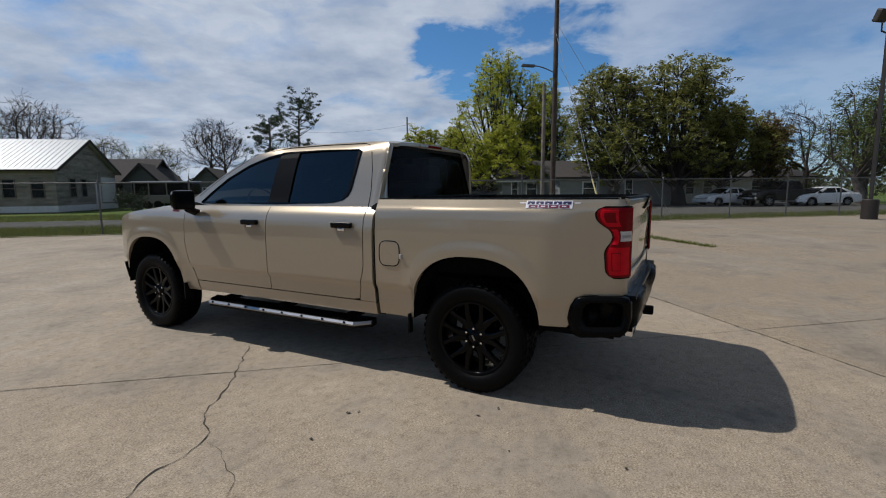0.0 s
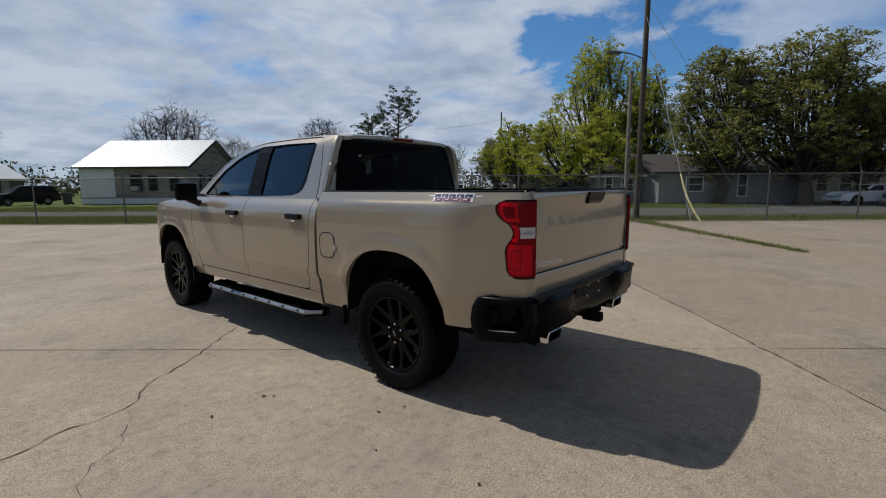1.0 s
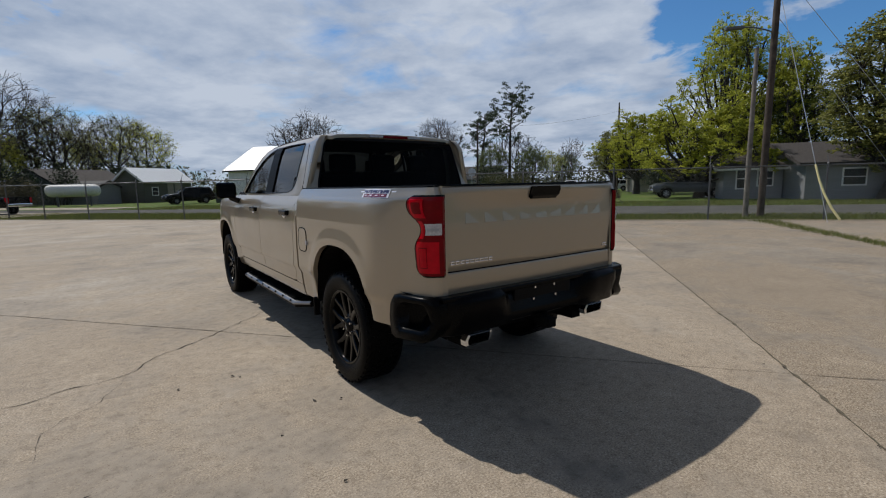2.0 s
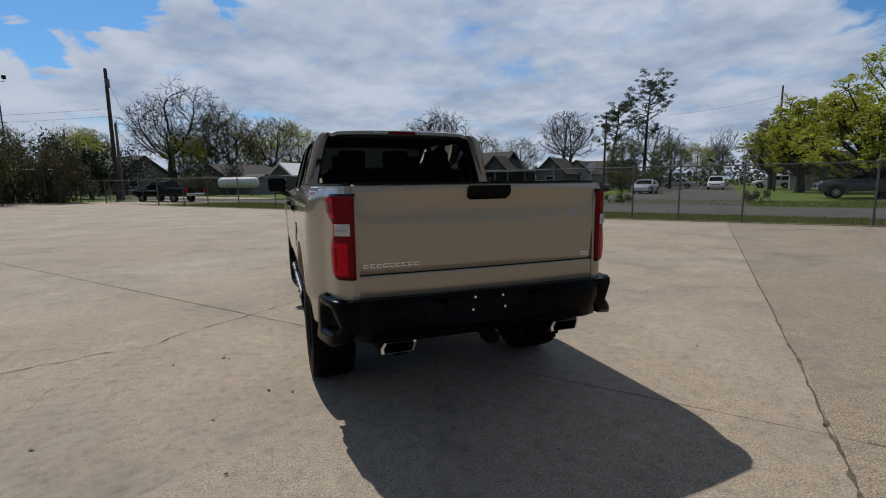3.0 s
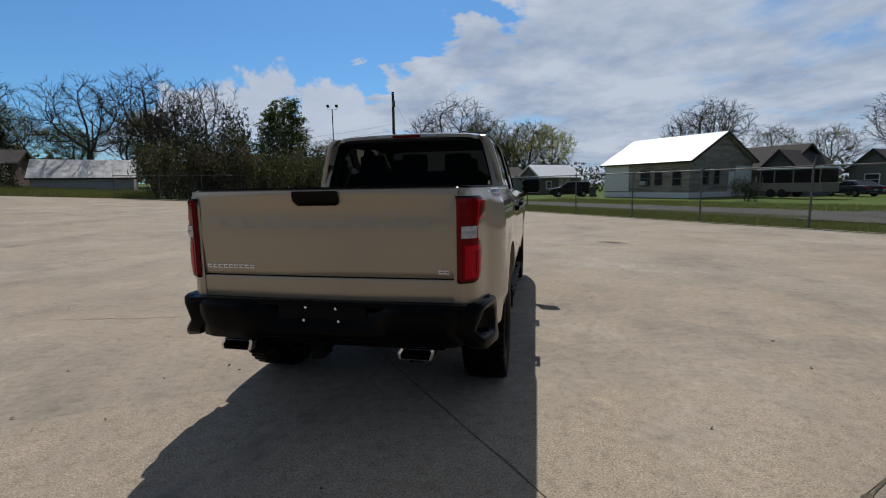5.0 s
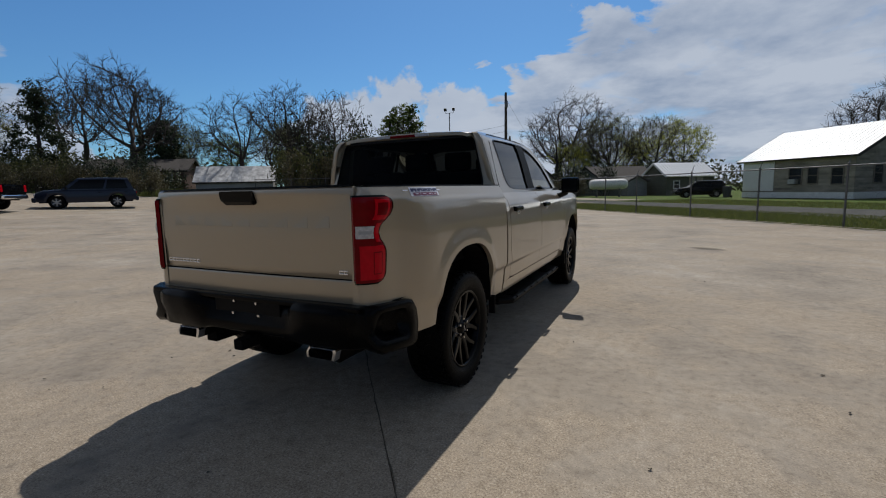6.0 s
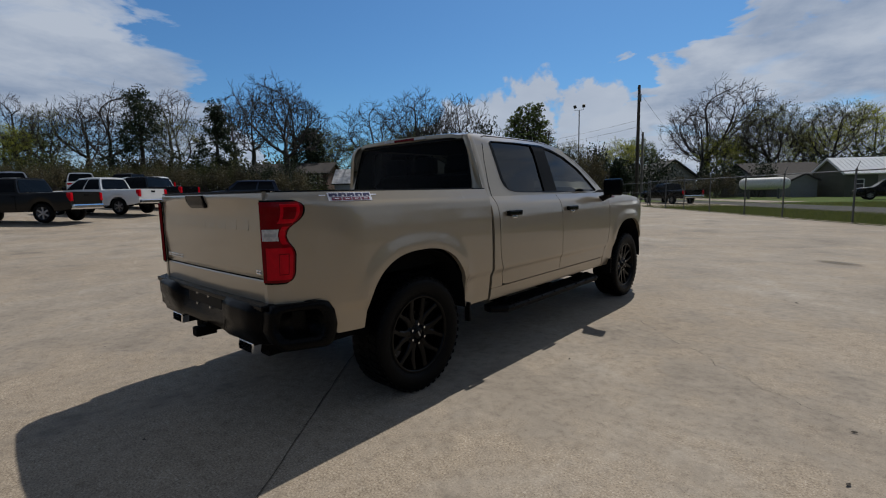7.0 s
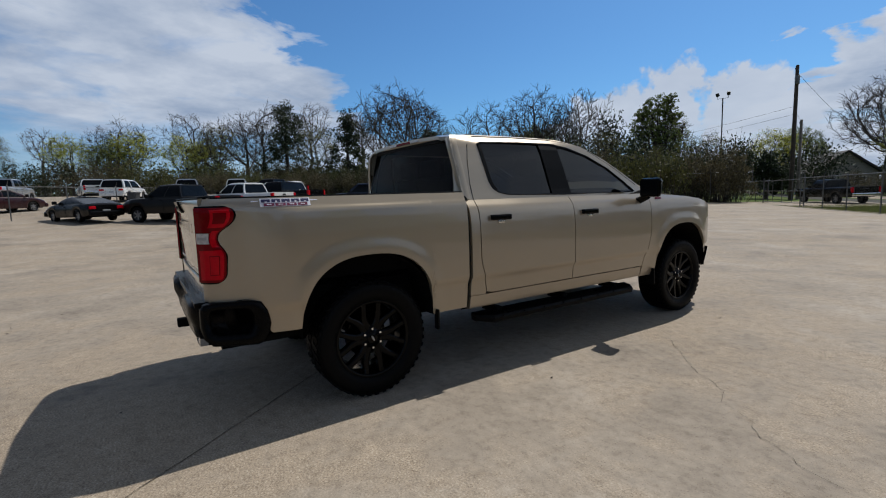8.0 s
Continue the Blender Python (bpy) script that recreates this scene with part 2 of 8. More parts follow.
def siding(name, col, board=0.16, grey=0.5):
    m, t, b = material(name)
    co = t.nodes.new("ShaderNodeTexCoord")
    sep = t.nodes.new("ShaderNodeSeparateXYZ")
    t.links.new(co.outputs["Object"], sep.inputs[0])
    saw = math_node(t, "FRACT", math_node(t, "DIVIDE", sep.outputs[2], board))
    row = math_node(t, "FLOOR", math_node(t, "DIVIDE", sep.outputs[2], board))
    com = t.nodes.new("ShaderNodeCombineXYZ")
    t.links.new(math_node(t, "MULTIPLY", sep.outputs[0], 0.25), com.inputs[0])
    t.links.new(math_node(t, "MULTIPLY", sep.outputs[1], 0.25), com.inputs[1])
    t.links.new(math_node(t, "MULTIPLY", row, 3.7), com.inputs[2])
    n = node(t, "ShaderNodeTexNoise", Scale=2.0, Detail=5.0, Roughness=0.65)
    t.links.new(com.outputs[0], n.inputs["Vector"])
    lo = tuple(c * grey for c in col)
    c = ramp(t, n.outputs[0], [(0.32, lo), (0.65, col)])
    t.links.new(c, b.inputs["Base Color"])
    b.inputs["Roughness"].default_value = 0.85
    bump(t, b, saw, 0.8, 0.02)
    return m


M_PAINT = paint("sand_paint", (0.368, 0.302, 0.217), 0.42, 0.33, 1.0)
M_BLACK_GLOSS = simple("black_gloss", (0.0018, 0.0018, 0.0018), 0.12, 0, 20, 0.1, coat=0.0, spec=0.12)
M_BLACK_TRIM = simple("black_plastic", (0.003, 0.003, 0.0033), 0.5, 0, 60, 0.2, 0.06, spec=0.10)
M_TEXTURED = simple("textured_bumper", (0.0022, 0.0022, 0.0023), 0.26, 0, 90, 0.2, 0.05, spec=0.075)
M_RUBBER = simple("rubber", (0.0025, 0.0025, 0.0025), 0.5, 0, 40, 0.3, 0.15, spec=0.08)
M_UNDER = simple("underbody", (0.004, 0.004, 0.004), 0.9, 0, 8, 0.3, spec=0.1)
M_CHROME = simple("chrome", (0.72, 0.72, 0.74), 0.14, 1.0, 8, 0.03)
M_STEEL = simple("steel", (0.33, 0.33, 0.34), 0.42, 1.0, 14, 0.1)
M_RED = simple("red_lens", (0.50, 0.004, 0.012), 0.10, 0, 30, 0.12, coat=0.0, spec=0.12)
M_RED_DARK = simple("dark_red_lens", (0.16, 0.001, 0.004), 0.10, 0, 30, 0.15, coat=0.0, spec=0.12)
M_CLEAR = simple("clear_lens", (0.46, 0.44, 0.44), 0.12, 0, 60, 0.25, coat=0.8)
M_TINT = glass("tinted_glass", (0.03, 0.034, 0.04), 0.01, 1.48, 0.9)
M_TINT_FRONT = glass("front_door_glass", (0.10, 0.115, 0.13), 0.01, 1.48, 0.9)
M_CLEAR_GLASS = glass("windscreen_glass", (0.74, 0.80, 0.78))
M_PRIVACY = glass("privacy_glass", (0.26, 0.28, 0.275), 0.015, 1.22, 0.4)
M_SEAT = simple("black_cloth", (0.012, 0.012, 0.013), 0.9, 0, 60, 0.3)
M_DECAL_RED = simple("decal_red", (0.15, 0.015, 0.05), 0.4)
M_DECAL_BLUE = simple("decal_blue", (0.022, 0.022, 0.085), 0.4)
M_DECAL_WHITE = simple("decal_white", (0.74, 0.73, 0.78), 0.4)
M_CONCRETE = concrete("concrete")
M_CONCRETE_WORN = concrete("worn_concrete", 0.95, 0.82)
M_STAIN = stain("damp_stain")
M_JOINT = simple("joint_soil", (0.095, 0.078, 0.052), 0.95, 0, 30, 0.5, 0.3)
M_DIRT = simple("joint_dirt", (0.045, 0.036, 0.027), 0.95, 0, 30, 0.5, 0.3)
M_GRASS = ground_mat("grass_ground", (0.105, 0.130, 0.032), (0.080, 0.130, 0.026), (0.15, 0.15, 0.055))
M_ASPHALT = ground_mat("asphalt", (0.075, 0.073, 0.072), (0.095, 0.093, 0.09), (0.12, 0.117, 0.112), 3.0)
M_GALV = simple("galvanised_steel", (0.13, 0.13, 0.13), 0.5, 0.7, 6, 0.25)
M_MESH = simple("dull_wire_mesh", (0.10, 0.10, 0.10), 0.6, 0.5, 6, 0.25)
M_POLE = simple("creosote_pole", (0.060, 0.044, 0.033), 0.9, 0, 5, 0.4, 0.4)
M_POLE_GREY = simple("weathered_pole", (0.17, 0.145, 0.12), 0.9, 0, 5, 0.35, 0.4)
M_BROWN_STEEL = simple("dark_bronze_pole", (0.030, 0.024, 0.020), 0.5, 0.2, 5, 0.2)
M_WIRE = simple("wire", (0.03, 0.03, 0.03), 0.6)
M_GUARD = simple("yellow_guard", (0.66, 0.58, 0.28), 0.6)
M_BARK = simple("bark", (0.042, 0.034, 0.028), 0.95, 0, 9, 0.4, 0.5)
M_BARK_PALE = simple("pale_bark", (0.085, 0.073, 0.064), 0.95, 0, 9, 0.35, 0.5)
M_LEAF_SPRING = leaf_mat("spring_leaf", (0.20, 0.22, 0.022), (0.52, 0.53, 0.075), 0.55)
M_LEAF_OAK = leaf_mat("evergreen_oak_leaf", (0.070, 0.080, 0.022), (0.38, 0.37, 0.10), 0.5)
M_LEAF_RUST = leaf_mat("rust_tinged_leaf", (0.075, 0.060, 0.018), (0.30, 0.21, 0.065), 0.45)
M_LEAF_MID = leaf_mat("mid_green_leaf", (0.05, 0.072, 0.018), (0.19, 0.23, 0.06), 0.4)
M_LEAF_DARK = leaf_mat("dark_evergreen_leaf", (0.010, 0.018, 0.009), (0.042, 0.060, 0.024), 0.15)
M_LEAF_PINE = leaf_mat("pine_needle", (0.018, 0.034, 0.016), (0.070, 0.10, 0.045), 0.2)
M_LEAF_BROWN = leaf_mat("dry_brush", (0.045, 0.040, 0.024), (0.14, 0.12, 0.06), 0.3)
M_LEAF_HEDGE = leaf_mat("hedge_leaf", (0.030, 0.038, 0.014), (0.13, 0.13, 0.042), 0.3)
M_LEAF_BRUSH = leaf_mat("far_brush", (0.030, 0.035, 0.018), (0.10, 0.105, 0.05), 0.2)
M_LEAF_BUD = leaf_mat("bud", (0.13, 0.125, 0.05), (0.28, 0.29, 0.10), 0.4)
M_BLADE = leaf_mat("grass_blade", (0.07, 0.095, 0.02), (0.22, 0.22, 0.07), 0.4)
M_TIN = simple("white_tin_roof", (0.48, 0.50, 0.52), 0.38, 0.15, 3, 0.05)
M_TIN_WHITE = simple("bright_white_tin", (0.80, 0.81, 0.82), 0.5, 0.0, 3, 0.04)
M_TIN_RUST = simple("rusty_tin_roof", (0.50, 0.49, 0.485), 0.55, 0.2, 2.0, 0.40)
M_SHINGLE = simple("brown_shingle", (0.045, 0.038, 0.035), 0.95, 0, 8, 0.3, 0.4)
M_SHINGLE_GREY = simple("grey_shingle", (0.10, 0.097, 0.094), 0.95, 0, 8, 0.3, 0.4)
M_SIDING = siding("weathered_siding", (0.37, 0.325, 0.27), 0.17, 0.42)
M_SIDING_WHITE = siding("white_siding", (0.42, 0.40, 0.38), 0.20, 0.82)
M_SIDING_PALE = siding("pale_siding", (0.66, 0.63, 0.60), 0.20, 0.85)
M_BRICK_WALL = simple("brown_brick_wall", (0.11, 0.062, 0.048), 0.9, 0, 9, 0.3, 0.2)
M_SIDING_TAN = siding("tan_siding", (0.36, 0.32, 0.26), 0.2, 0.8)
M_SIDING_OLIVE = siding("olive_siding", (0.10, 0.10, 0.075), 0.25, 0.8)
M_SIDING_GREY = siding("grey_corrugated", (0.24, 0.245, 0.25), 0.12, 0.85)
M_SIDING_GREEN = siding("grey_green_siding", (0.13, 0.14, 0.13), 0.2, 0.8)
M_WHITE = simple("white_trim", (0.72, 0.71, 0.69), 0.6, 0, 5, 0.08)
M_PANE = simple("house_pane", (0.02, 0.024, 0.03), 0.08, 0, 3, 0.3)
M_RED_DOOR = simple("red_door", (0.30, 0.05, 0.035), 0.5)
M_CAR_GLASS = simple("car_glass", (0.005, 0.006, 0.007), 0.10, 0, 3, 0.2, spec=0.10)
M_SIGN = simple("sign_back", (0.46, 0.47, 0.48), 0.4, 0.6, 6, 0.1)
M_BIN = simple("bin_plastic", (0.03, 0.034, 0.04), 0.5)


# ---- building helpers ----
def part(name, bm, mat, parent=None, label="", smooth=False):
    me = bpy.data.meshes.new(name)
    if smooth:
        for f in bm.faces:
            f.smooth = True
    bm.to_mesh(me)
    bm.free()
    for m in mat if isinstance(mat, (list, tuple)) else (mat,):
        me.materials.append(m)
    ob = new(name, me)
    if parent:
        ob.parent = parent
    if label:
        tagged(ob, label)
    return ob


def raw_part(name, verts, faces, mat, parent=None, label="", smooth=False):
    me = bpy.data.meshes.new(name)
    me.from_pydata(verts, [], faces)
    if smooth:
        me.polygons.foreach_set("use_smooth", [True] * len(me.polygons))
    me.materials.append(mat)
    ob = new(name, me)
    if parent:
        ob.parent = parent
    if label:
        tagged(ob, label)
    return ob


def thing(name, label, category, m=None, group="", kind=""):
    ob = new(name)
    if m is not None:
        ob.matrix_world = m
    return tagged(ob, label, category, group, kind)


def add_box(bm, c, s, bev=0.0, m=None, taper=None):
    r = bmesh.ops.create_cube(bm, size=1.0)
    vs = r["verts"]
    for v in vs:
        v.co = Vector((v.co.x * s[0], v.co.y * s[1], v.co.z * s[2]))
        if taper and v.co.z > 0:
            v.co.x *= taper[0]
            v.co.y *= taper[1]
    if bev:
        es = list({e for v in vs for e in v.link_edges})
        g = bmesh.ops.bevel(bm, geom=es, offset=bev, segments=2, profile=0.6, affect="EDGES")
        vs = list({v for f in g["faces"] for v in f.verts} | {v for v in vs if v.is_valid})
    mm = Matrix.Translation(c) @ (m or Matrix())
    for v in vs:
        v.co = mm @ v.co
    return vs


def add_cyl(bm, a, b, r1, r2=None, seg=12, caps=True):
    a, b = Vector(a), Vector(b)
    d = b - a
    r = bmesh.ops.create_cone(bm, cap_ends=caps, segments=seg, radius1=r1, radius2=r1 if r2 is None else r2, depth=d.length)
    m = Matrix.Translation((a + b) / 2) @ d.to_track_quat("Z", "Y").to_matrix().to_4x4()
    for v in r["verts"]:
        v.co = m @ v.co
    return r["verts"]


def add_lathe(bm, profile, axis_m, seg=40):
    rings = []
    for r, h in profile:
        rings.append([bm.verts.new(axis_m @ Vector((r * math.cos(2 * math.pi * i / seg), r * math.sin(2 * math.pi * i / seg), h))) for i in range(seg)])
    for a, b in zip(rings, rings[1:]):
        for i in range(seg):
            bm.faces.new((a[i], a[(i + 1) % seg], b[(i + 1) % seg], b[i]))
    return rings


def add_grid(bm, rows):
    vs = [[bm.verts.new(p) for p in row] for row in rows]
    for a, b in zip(vs, vs[1:]):
        for i in range(len(a) - 1):
            bm.faces.new((a[i], a[i + 1], b[i + 1], b[i]))
    return vs


def flange(bm, off):
    """Turns the open edges of a skin inward, with a sharp rim."""
    es = [e for e in bm.edges if e.is_boundary]
    for e in es:
        e.smooth = False
    g = bmesh.ops.extrude_edge_only(bm, edges=es)
    for v in [x for x in g["geom"] if isinstance(x, bmesh.types.BMVert)]:
        v.co += off(v.co)


def face_out(bm, centre):
    """Turns every face of a convex-like skin away from a line through centre along y."""
    bm.normal_update()
    for f in bm.faces:
        c = f.calc_center_median()
        if f.normal.dot(c - Vector((centre[0], c.y * 0.8, centre[1]))) < 0:
            f.normal_flip()


def lerp_table(tab, x):
    if x <= tab[0][0]:
        return tab[0][1]
    for (a, u), (b, v) in zip(tab, tab[1:]):
        if x <= b:
            return u + (v - u) * (x - a) / (b - a)
    return tab[-1][1]


def smooth01(a, b, x):
    t = min(1.0, max(0.0, (x - a) / (b - a)))
    return t * t * (3 - 2 * t)


def span(a, b, n):
    return [a + (b - a) * i / n for i in range(n + 1)]


def tube_line(verts, faces, pts, radii, sides=4):
    base = len(verts)
    for k, (p, r) in enumerate(zip(pts, radii)):
        d = (pts[min(k + 1, len(pts) - 1)] - pts[max(k - 1, 0)]).normalized()
        a = d.orthogonal().normalized()
        b = d.cross(a)
        for s in range(sides):
            w = 2 * math.pi * s / sides
            verts.append(p + a * (r * math.cos(w)) + b * (r * math.sin(w)))
    for k in range(len(pts) - 1):
        for s in range(sides):
            i, j = base + k * sides + s, base + k * sides + (s + 1) % sides
            faces.append((i, j, j + sides, i + sides))


# ---- the place: lot, street, lawns ----
# p runs along the street fence, q out across the street
LOT = Euler((0, 0, radians(-50.7))).to_matrix().to_4x4()


def gz(x):
    """The ground climbs gently towards the back of the lot."""
    return lerp_table([(-80, 3.0), (-57, 2.5), (-45, 1.85), (-36, 1.2), (-30, 0.8), (-24, 0.46), (-18, 0.2), (-12, 0.04), (-8, 0.0), (90, 0.0)], x)


def at_lot(p, q, turn=0.0, z=0.0):
    w = LOT @ Vector((p, q, 0))
    return Matrix.Translation((w.x, w.y, gz(w.x) + z)) @ LOT @ Euler((0, 0, radians(turn))).to_matrix().to_4x4()


def sheet(name, p0, p1, q0, q1, lift, mat, label, category, step=6.0):
    bm = bmesh.new()
    n, k = max(1, round((p1 - p0) / step)), max(1, round((q1 - q0) / step))
    rows = []
    for p in span(p0, p1, n):
        row = []
        for q in span(q0, q1, k):
            w = LOT @ Vector((p, q, 0))
            row.append((w.x, w.y, gz(w.x) + lift))
        rows.append(row)
    add_grid(bm, rows)
    return tagged(part(name, bm, mat, None), label, category, kind="structure")


sheet("ground", -900, 900, -900, 900, -0.10, M_GRASS, "spring grass with bare dry patches", "ground", 10.0)
def street():
    bm = bmesh.new()
    rows = []
    for p in span(-160, 160, 40):
        k = max(-45.0, min(25.0, p))
        row = []
        for f in span(0, 1, 3):
            w = LOT @ Vector((p, (18.5 - 0.065 * k) * (1 - f) + (25.2 + 0.01 * k) * f, 0))
            row.append((w.x, w.y, gz(w.x) - 0.040))
        rows.append(row)
    add_grid(bm, rows)
    tagged(part("road", bm, M_ASPHALT), "worn grey asphalt street", "road", kind="structure")


street()
sheet("side_street", -6.5, 3.2, 25.2, 190, -0.044, M_ASPHALT, "worn asphalt side street", "road")
sheet("driveway", 20, 40, 25.2, 32.5, -0.044, M_ASPHALT, "asphalt driveway beside a low house", "driveway")
sheet("gate_apron", -42, -31.2, 14.5, 21.3, -0.034, M_CONCRETE, "pale concrete apron at the gate", "driveway")
sheet("drive_strip", -62, -36, 26.0, 29.5, -0.05, M_CONCRETE, "pale concrete strip beyond the street", "driveway")

sheet("kerb", -31.0, 36.0, 14.31, 14.46, 0.02, M_CONCRETE_WORN, "low pale concrete edging along the fence", "kerb")

# ---- fence along the street ----
def chain_fence(p0, p1, q, posts, height, label, rail=True, lift=0.0, m=None):
    m = m or at_lot(0, q, 0.0, lift)
    fence = thing("chain_link_fence", label, "fence", m)
    for p in posts:
        bm = bmesh.new()
        add_cyl(bm, (p, 0, -0.1), (p, 0, height + 0.04), 0.030, None, 10)
        add_lathe(bm, [(0.034, height + 0.03), (0.036, height + 0.06), (0.02, height + 0.08), (0.0, height + 0.085)], Matrix.Translation((p, 0, 0)), 10)
        part("post", bm, M_GALV, fence)
        bm = bmesh.new()
        add_cyl(bm, (p, 0, height + 0.05), (p, 0.11, height + 0.32), 0.013, 0.010, 6)
        part("barb_arm", bm, M_GALV, fence)
    if rail:
        bm = bmesh.new()
        add_cyl(bm, (p0, 0, height), (p1, 0, height), 0.021, None, 8)
        part("top_rail", bm, M_GALV, fence)
    vs, fs = [], []
    step = 0.085
    n = int((p1 - p0) / step)
    for i in range(-int(height / step), n):
        for s in (1, -1):
            a = p0 + i * step
            x0, x1, z0, z1 = a, a + height, 0.04, 0.04 + height
            if s < 0:
                x0, x1 = x1, x0
            # clip to the run
            lo, hi = p0, p1
            t0 = max(0.0, min((lo - x0) / (x1 - x0), (hi - x0) / (x1 - x0)))
            t1 = min(1.0, max((lo - x0) / (x1 - x0), (hi - x0) / (x1 - x0)))
            if t1 <= t0:
                continue
            A = Vector((x0 + (x1 - x0) * t0, 0.034 + 0.003 * s, z0 + (z1 - z0) * t0))
            B = Vector((x0 + (x1 - x0) * t1, 0.034 + 0.003 * s, z0 + (z1 - z0) * t1))
            tube_line(vs, fs, [A, B], [0.0012, 0.0012], 3)
    tagged(raw_part("mesh_fabric", vs, fs, M_MESH, fence, "fine wire mesh"), kind="stuff")
    return fence


POSTS = [-31.2, -28.2, -25.6, -22.6, -19.4, -16.7, -13.1, -9.9, -7.0, -3.65, -0.78, 0.68, 2.5, 5.65, 9.1, 12.2, 15.7] + [18.8 + 3.1 * k for k in range(7)]
chain_fence(-31.2, 38.0, 14.55, POSTS, 1.80, "galvanised chain-link fence along the street side")
chain_fence(-61.0, -40.2, 15.6, [-61 + 2.97 * k for k in range(8)], 1.80, "galvanised chain-link fence beyond the gate")


chain_fence(-22.0, -13.2, -27.0, [-22.0, -19.1, -16.1, -13.2], 1.70, "short galvanised chain-link fence among the parked vehicles", lift=0.55)


chain_fence(0.0, 21.0, 0.0, [0.02 + 2.996 * k for k in range(8)], 1.75, "galvanised chain-link fence in front of the thicket", m=at_lot(-40.3, -6.5, 90))


def gate():
    g = thing("chain_link_gate", "open-framed galvanised chain-link gate", "gate", at_lot(-36.2, 15.2))
    for x in (-3.75, 3.75):
        bm = bmesh.new()
        add_cyl(bm, (x, 0, -0.1), (x, 0, 1.95), 0.045, None, 10)
        part("gate_post", bm, M_GALV, g)
    for z in (0.15, 0.95, 1.72):
        bm = bmesh.new()
        add_cyl(bm, (-3.7, 0, z), (3.7, 0, z), 0.022, None, 8)
        part("gate_rail", bm, M_GALV, g)
    for x in (-1.8, 0.0, 1.8):
        bm = bmesh.new()
        add_cyl(bm, (x, 0, 0.15), (x, 0, 1.72), 0.018, None, 8)
        part("gate_upright", bm, M_GALV, g)


gate()


# ---- poles and lamps ----
def utility_pole(p, q, h, r, mat, label, lean=0.0, transformer=False, cross=False, arm=None):
    m = at_lot(p, q) @ Euler((0, radians(lean), 0)).to_matrix().to_4x4()
    po = thing("utility_pole", label, "pole", m)
    bm = bmesh.new()
    add_lathe(bm, [(r * 1.05, -0.2), (r, 0.4), (r * 0.9, h * 0.5), (r * 0.72, h - 0.03), (r * 0.60, h), (0.0, h + 0.01)], Matrix(), 16)
    part("pole", bm, mat, po, smooth=True)
    for z in (h - 0.35, h - 1.2):
        bm = bmesh.new()
        add_cyl(bm, (0, 0, z), (0.0, -0.16, z + 0.03), 0.012, None, 6)
        add_cyl(bm, (0, -0.15, z), (0, -0.15, z + 0.11), 0.035, 0.025, 8)
        part("insulator", bm, M_GALV, po)
    if transformer:
        bm = bmesh.new()
        add_lathe(bm, [(0.0, h - 1.75), (0.17, h - 1.73), (0.19, h - 1.68), (0.19, h - 1.02), (0.17, h - 0.98), (0.0, h - 0.95)], Matrix.Translation((0.26, -0.05, 0)), 16)
        part("transformer", bm, M_GALV, po, "grey pole-mounted transformer", smooth=True)
    if cross:
        bm = bmesh.new()
        add_box(bm, (0, 0, h - 0.5), (1.6, 0.09, 0.11), 0.01)
        part("crossarm", bm, mat, po)
    if arm:
        z, length = arm
        vs, fs = [], []
        pts = [Vector((-length * f, 0, z - 0.05 + 0.28 * math.sin(f * math.pi / 2))) for f in span(0, 1, 8)]
        tube_line(vs, fs, pts, [0.026] * len(pts), 8)
        raw_part("lamp_arm", vs, fs, M_GALV, po, smooth=True)
        bm = bmesh.new()
        add_box(bm, (-length - 0.28, 0, z + 0.22), (0.62, 0.22, 0.11), 0.04)
        part("lamp_head", bm, M_GALV, po, "grey cobra-head street lamp")
    return po


utility_pole(8.1, 17.0, 12.6, 0.125, M_POLE, "tall dark wooden utility pole with a street lamp arm", 0.4, arm=(6.75, 1.05))
utility_pole(7.55, 16.9, 6.2, 0.095, M_POLE_GREY, "short weathered grey wooden pole", 0.2)
utility_pole(-48.0, 19.8, 12.0, 0.19, M_POLE, "dark wooden utility pole with a grey transformer", 0.3, transformer=True)
utility_pole(-49.3, 20.8, 7.3, 0.15, M_POLE_GREY, "short weathered grey wooden stub pole", 0.2)
utility_pole(-9.6, 51.2, 8.6, 0.125, M_POLE, "leaning dark wooden utility pole on the side street", 0.7)
utility_pole(6.7, 59.5, 11.0, 0.12, M_POLE, "distant dark wooden utility pole above the trees", 0.0, cross=False)


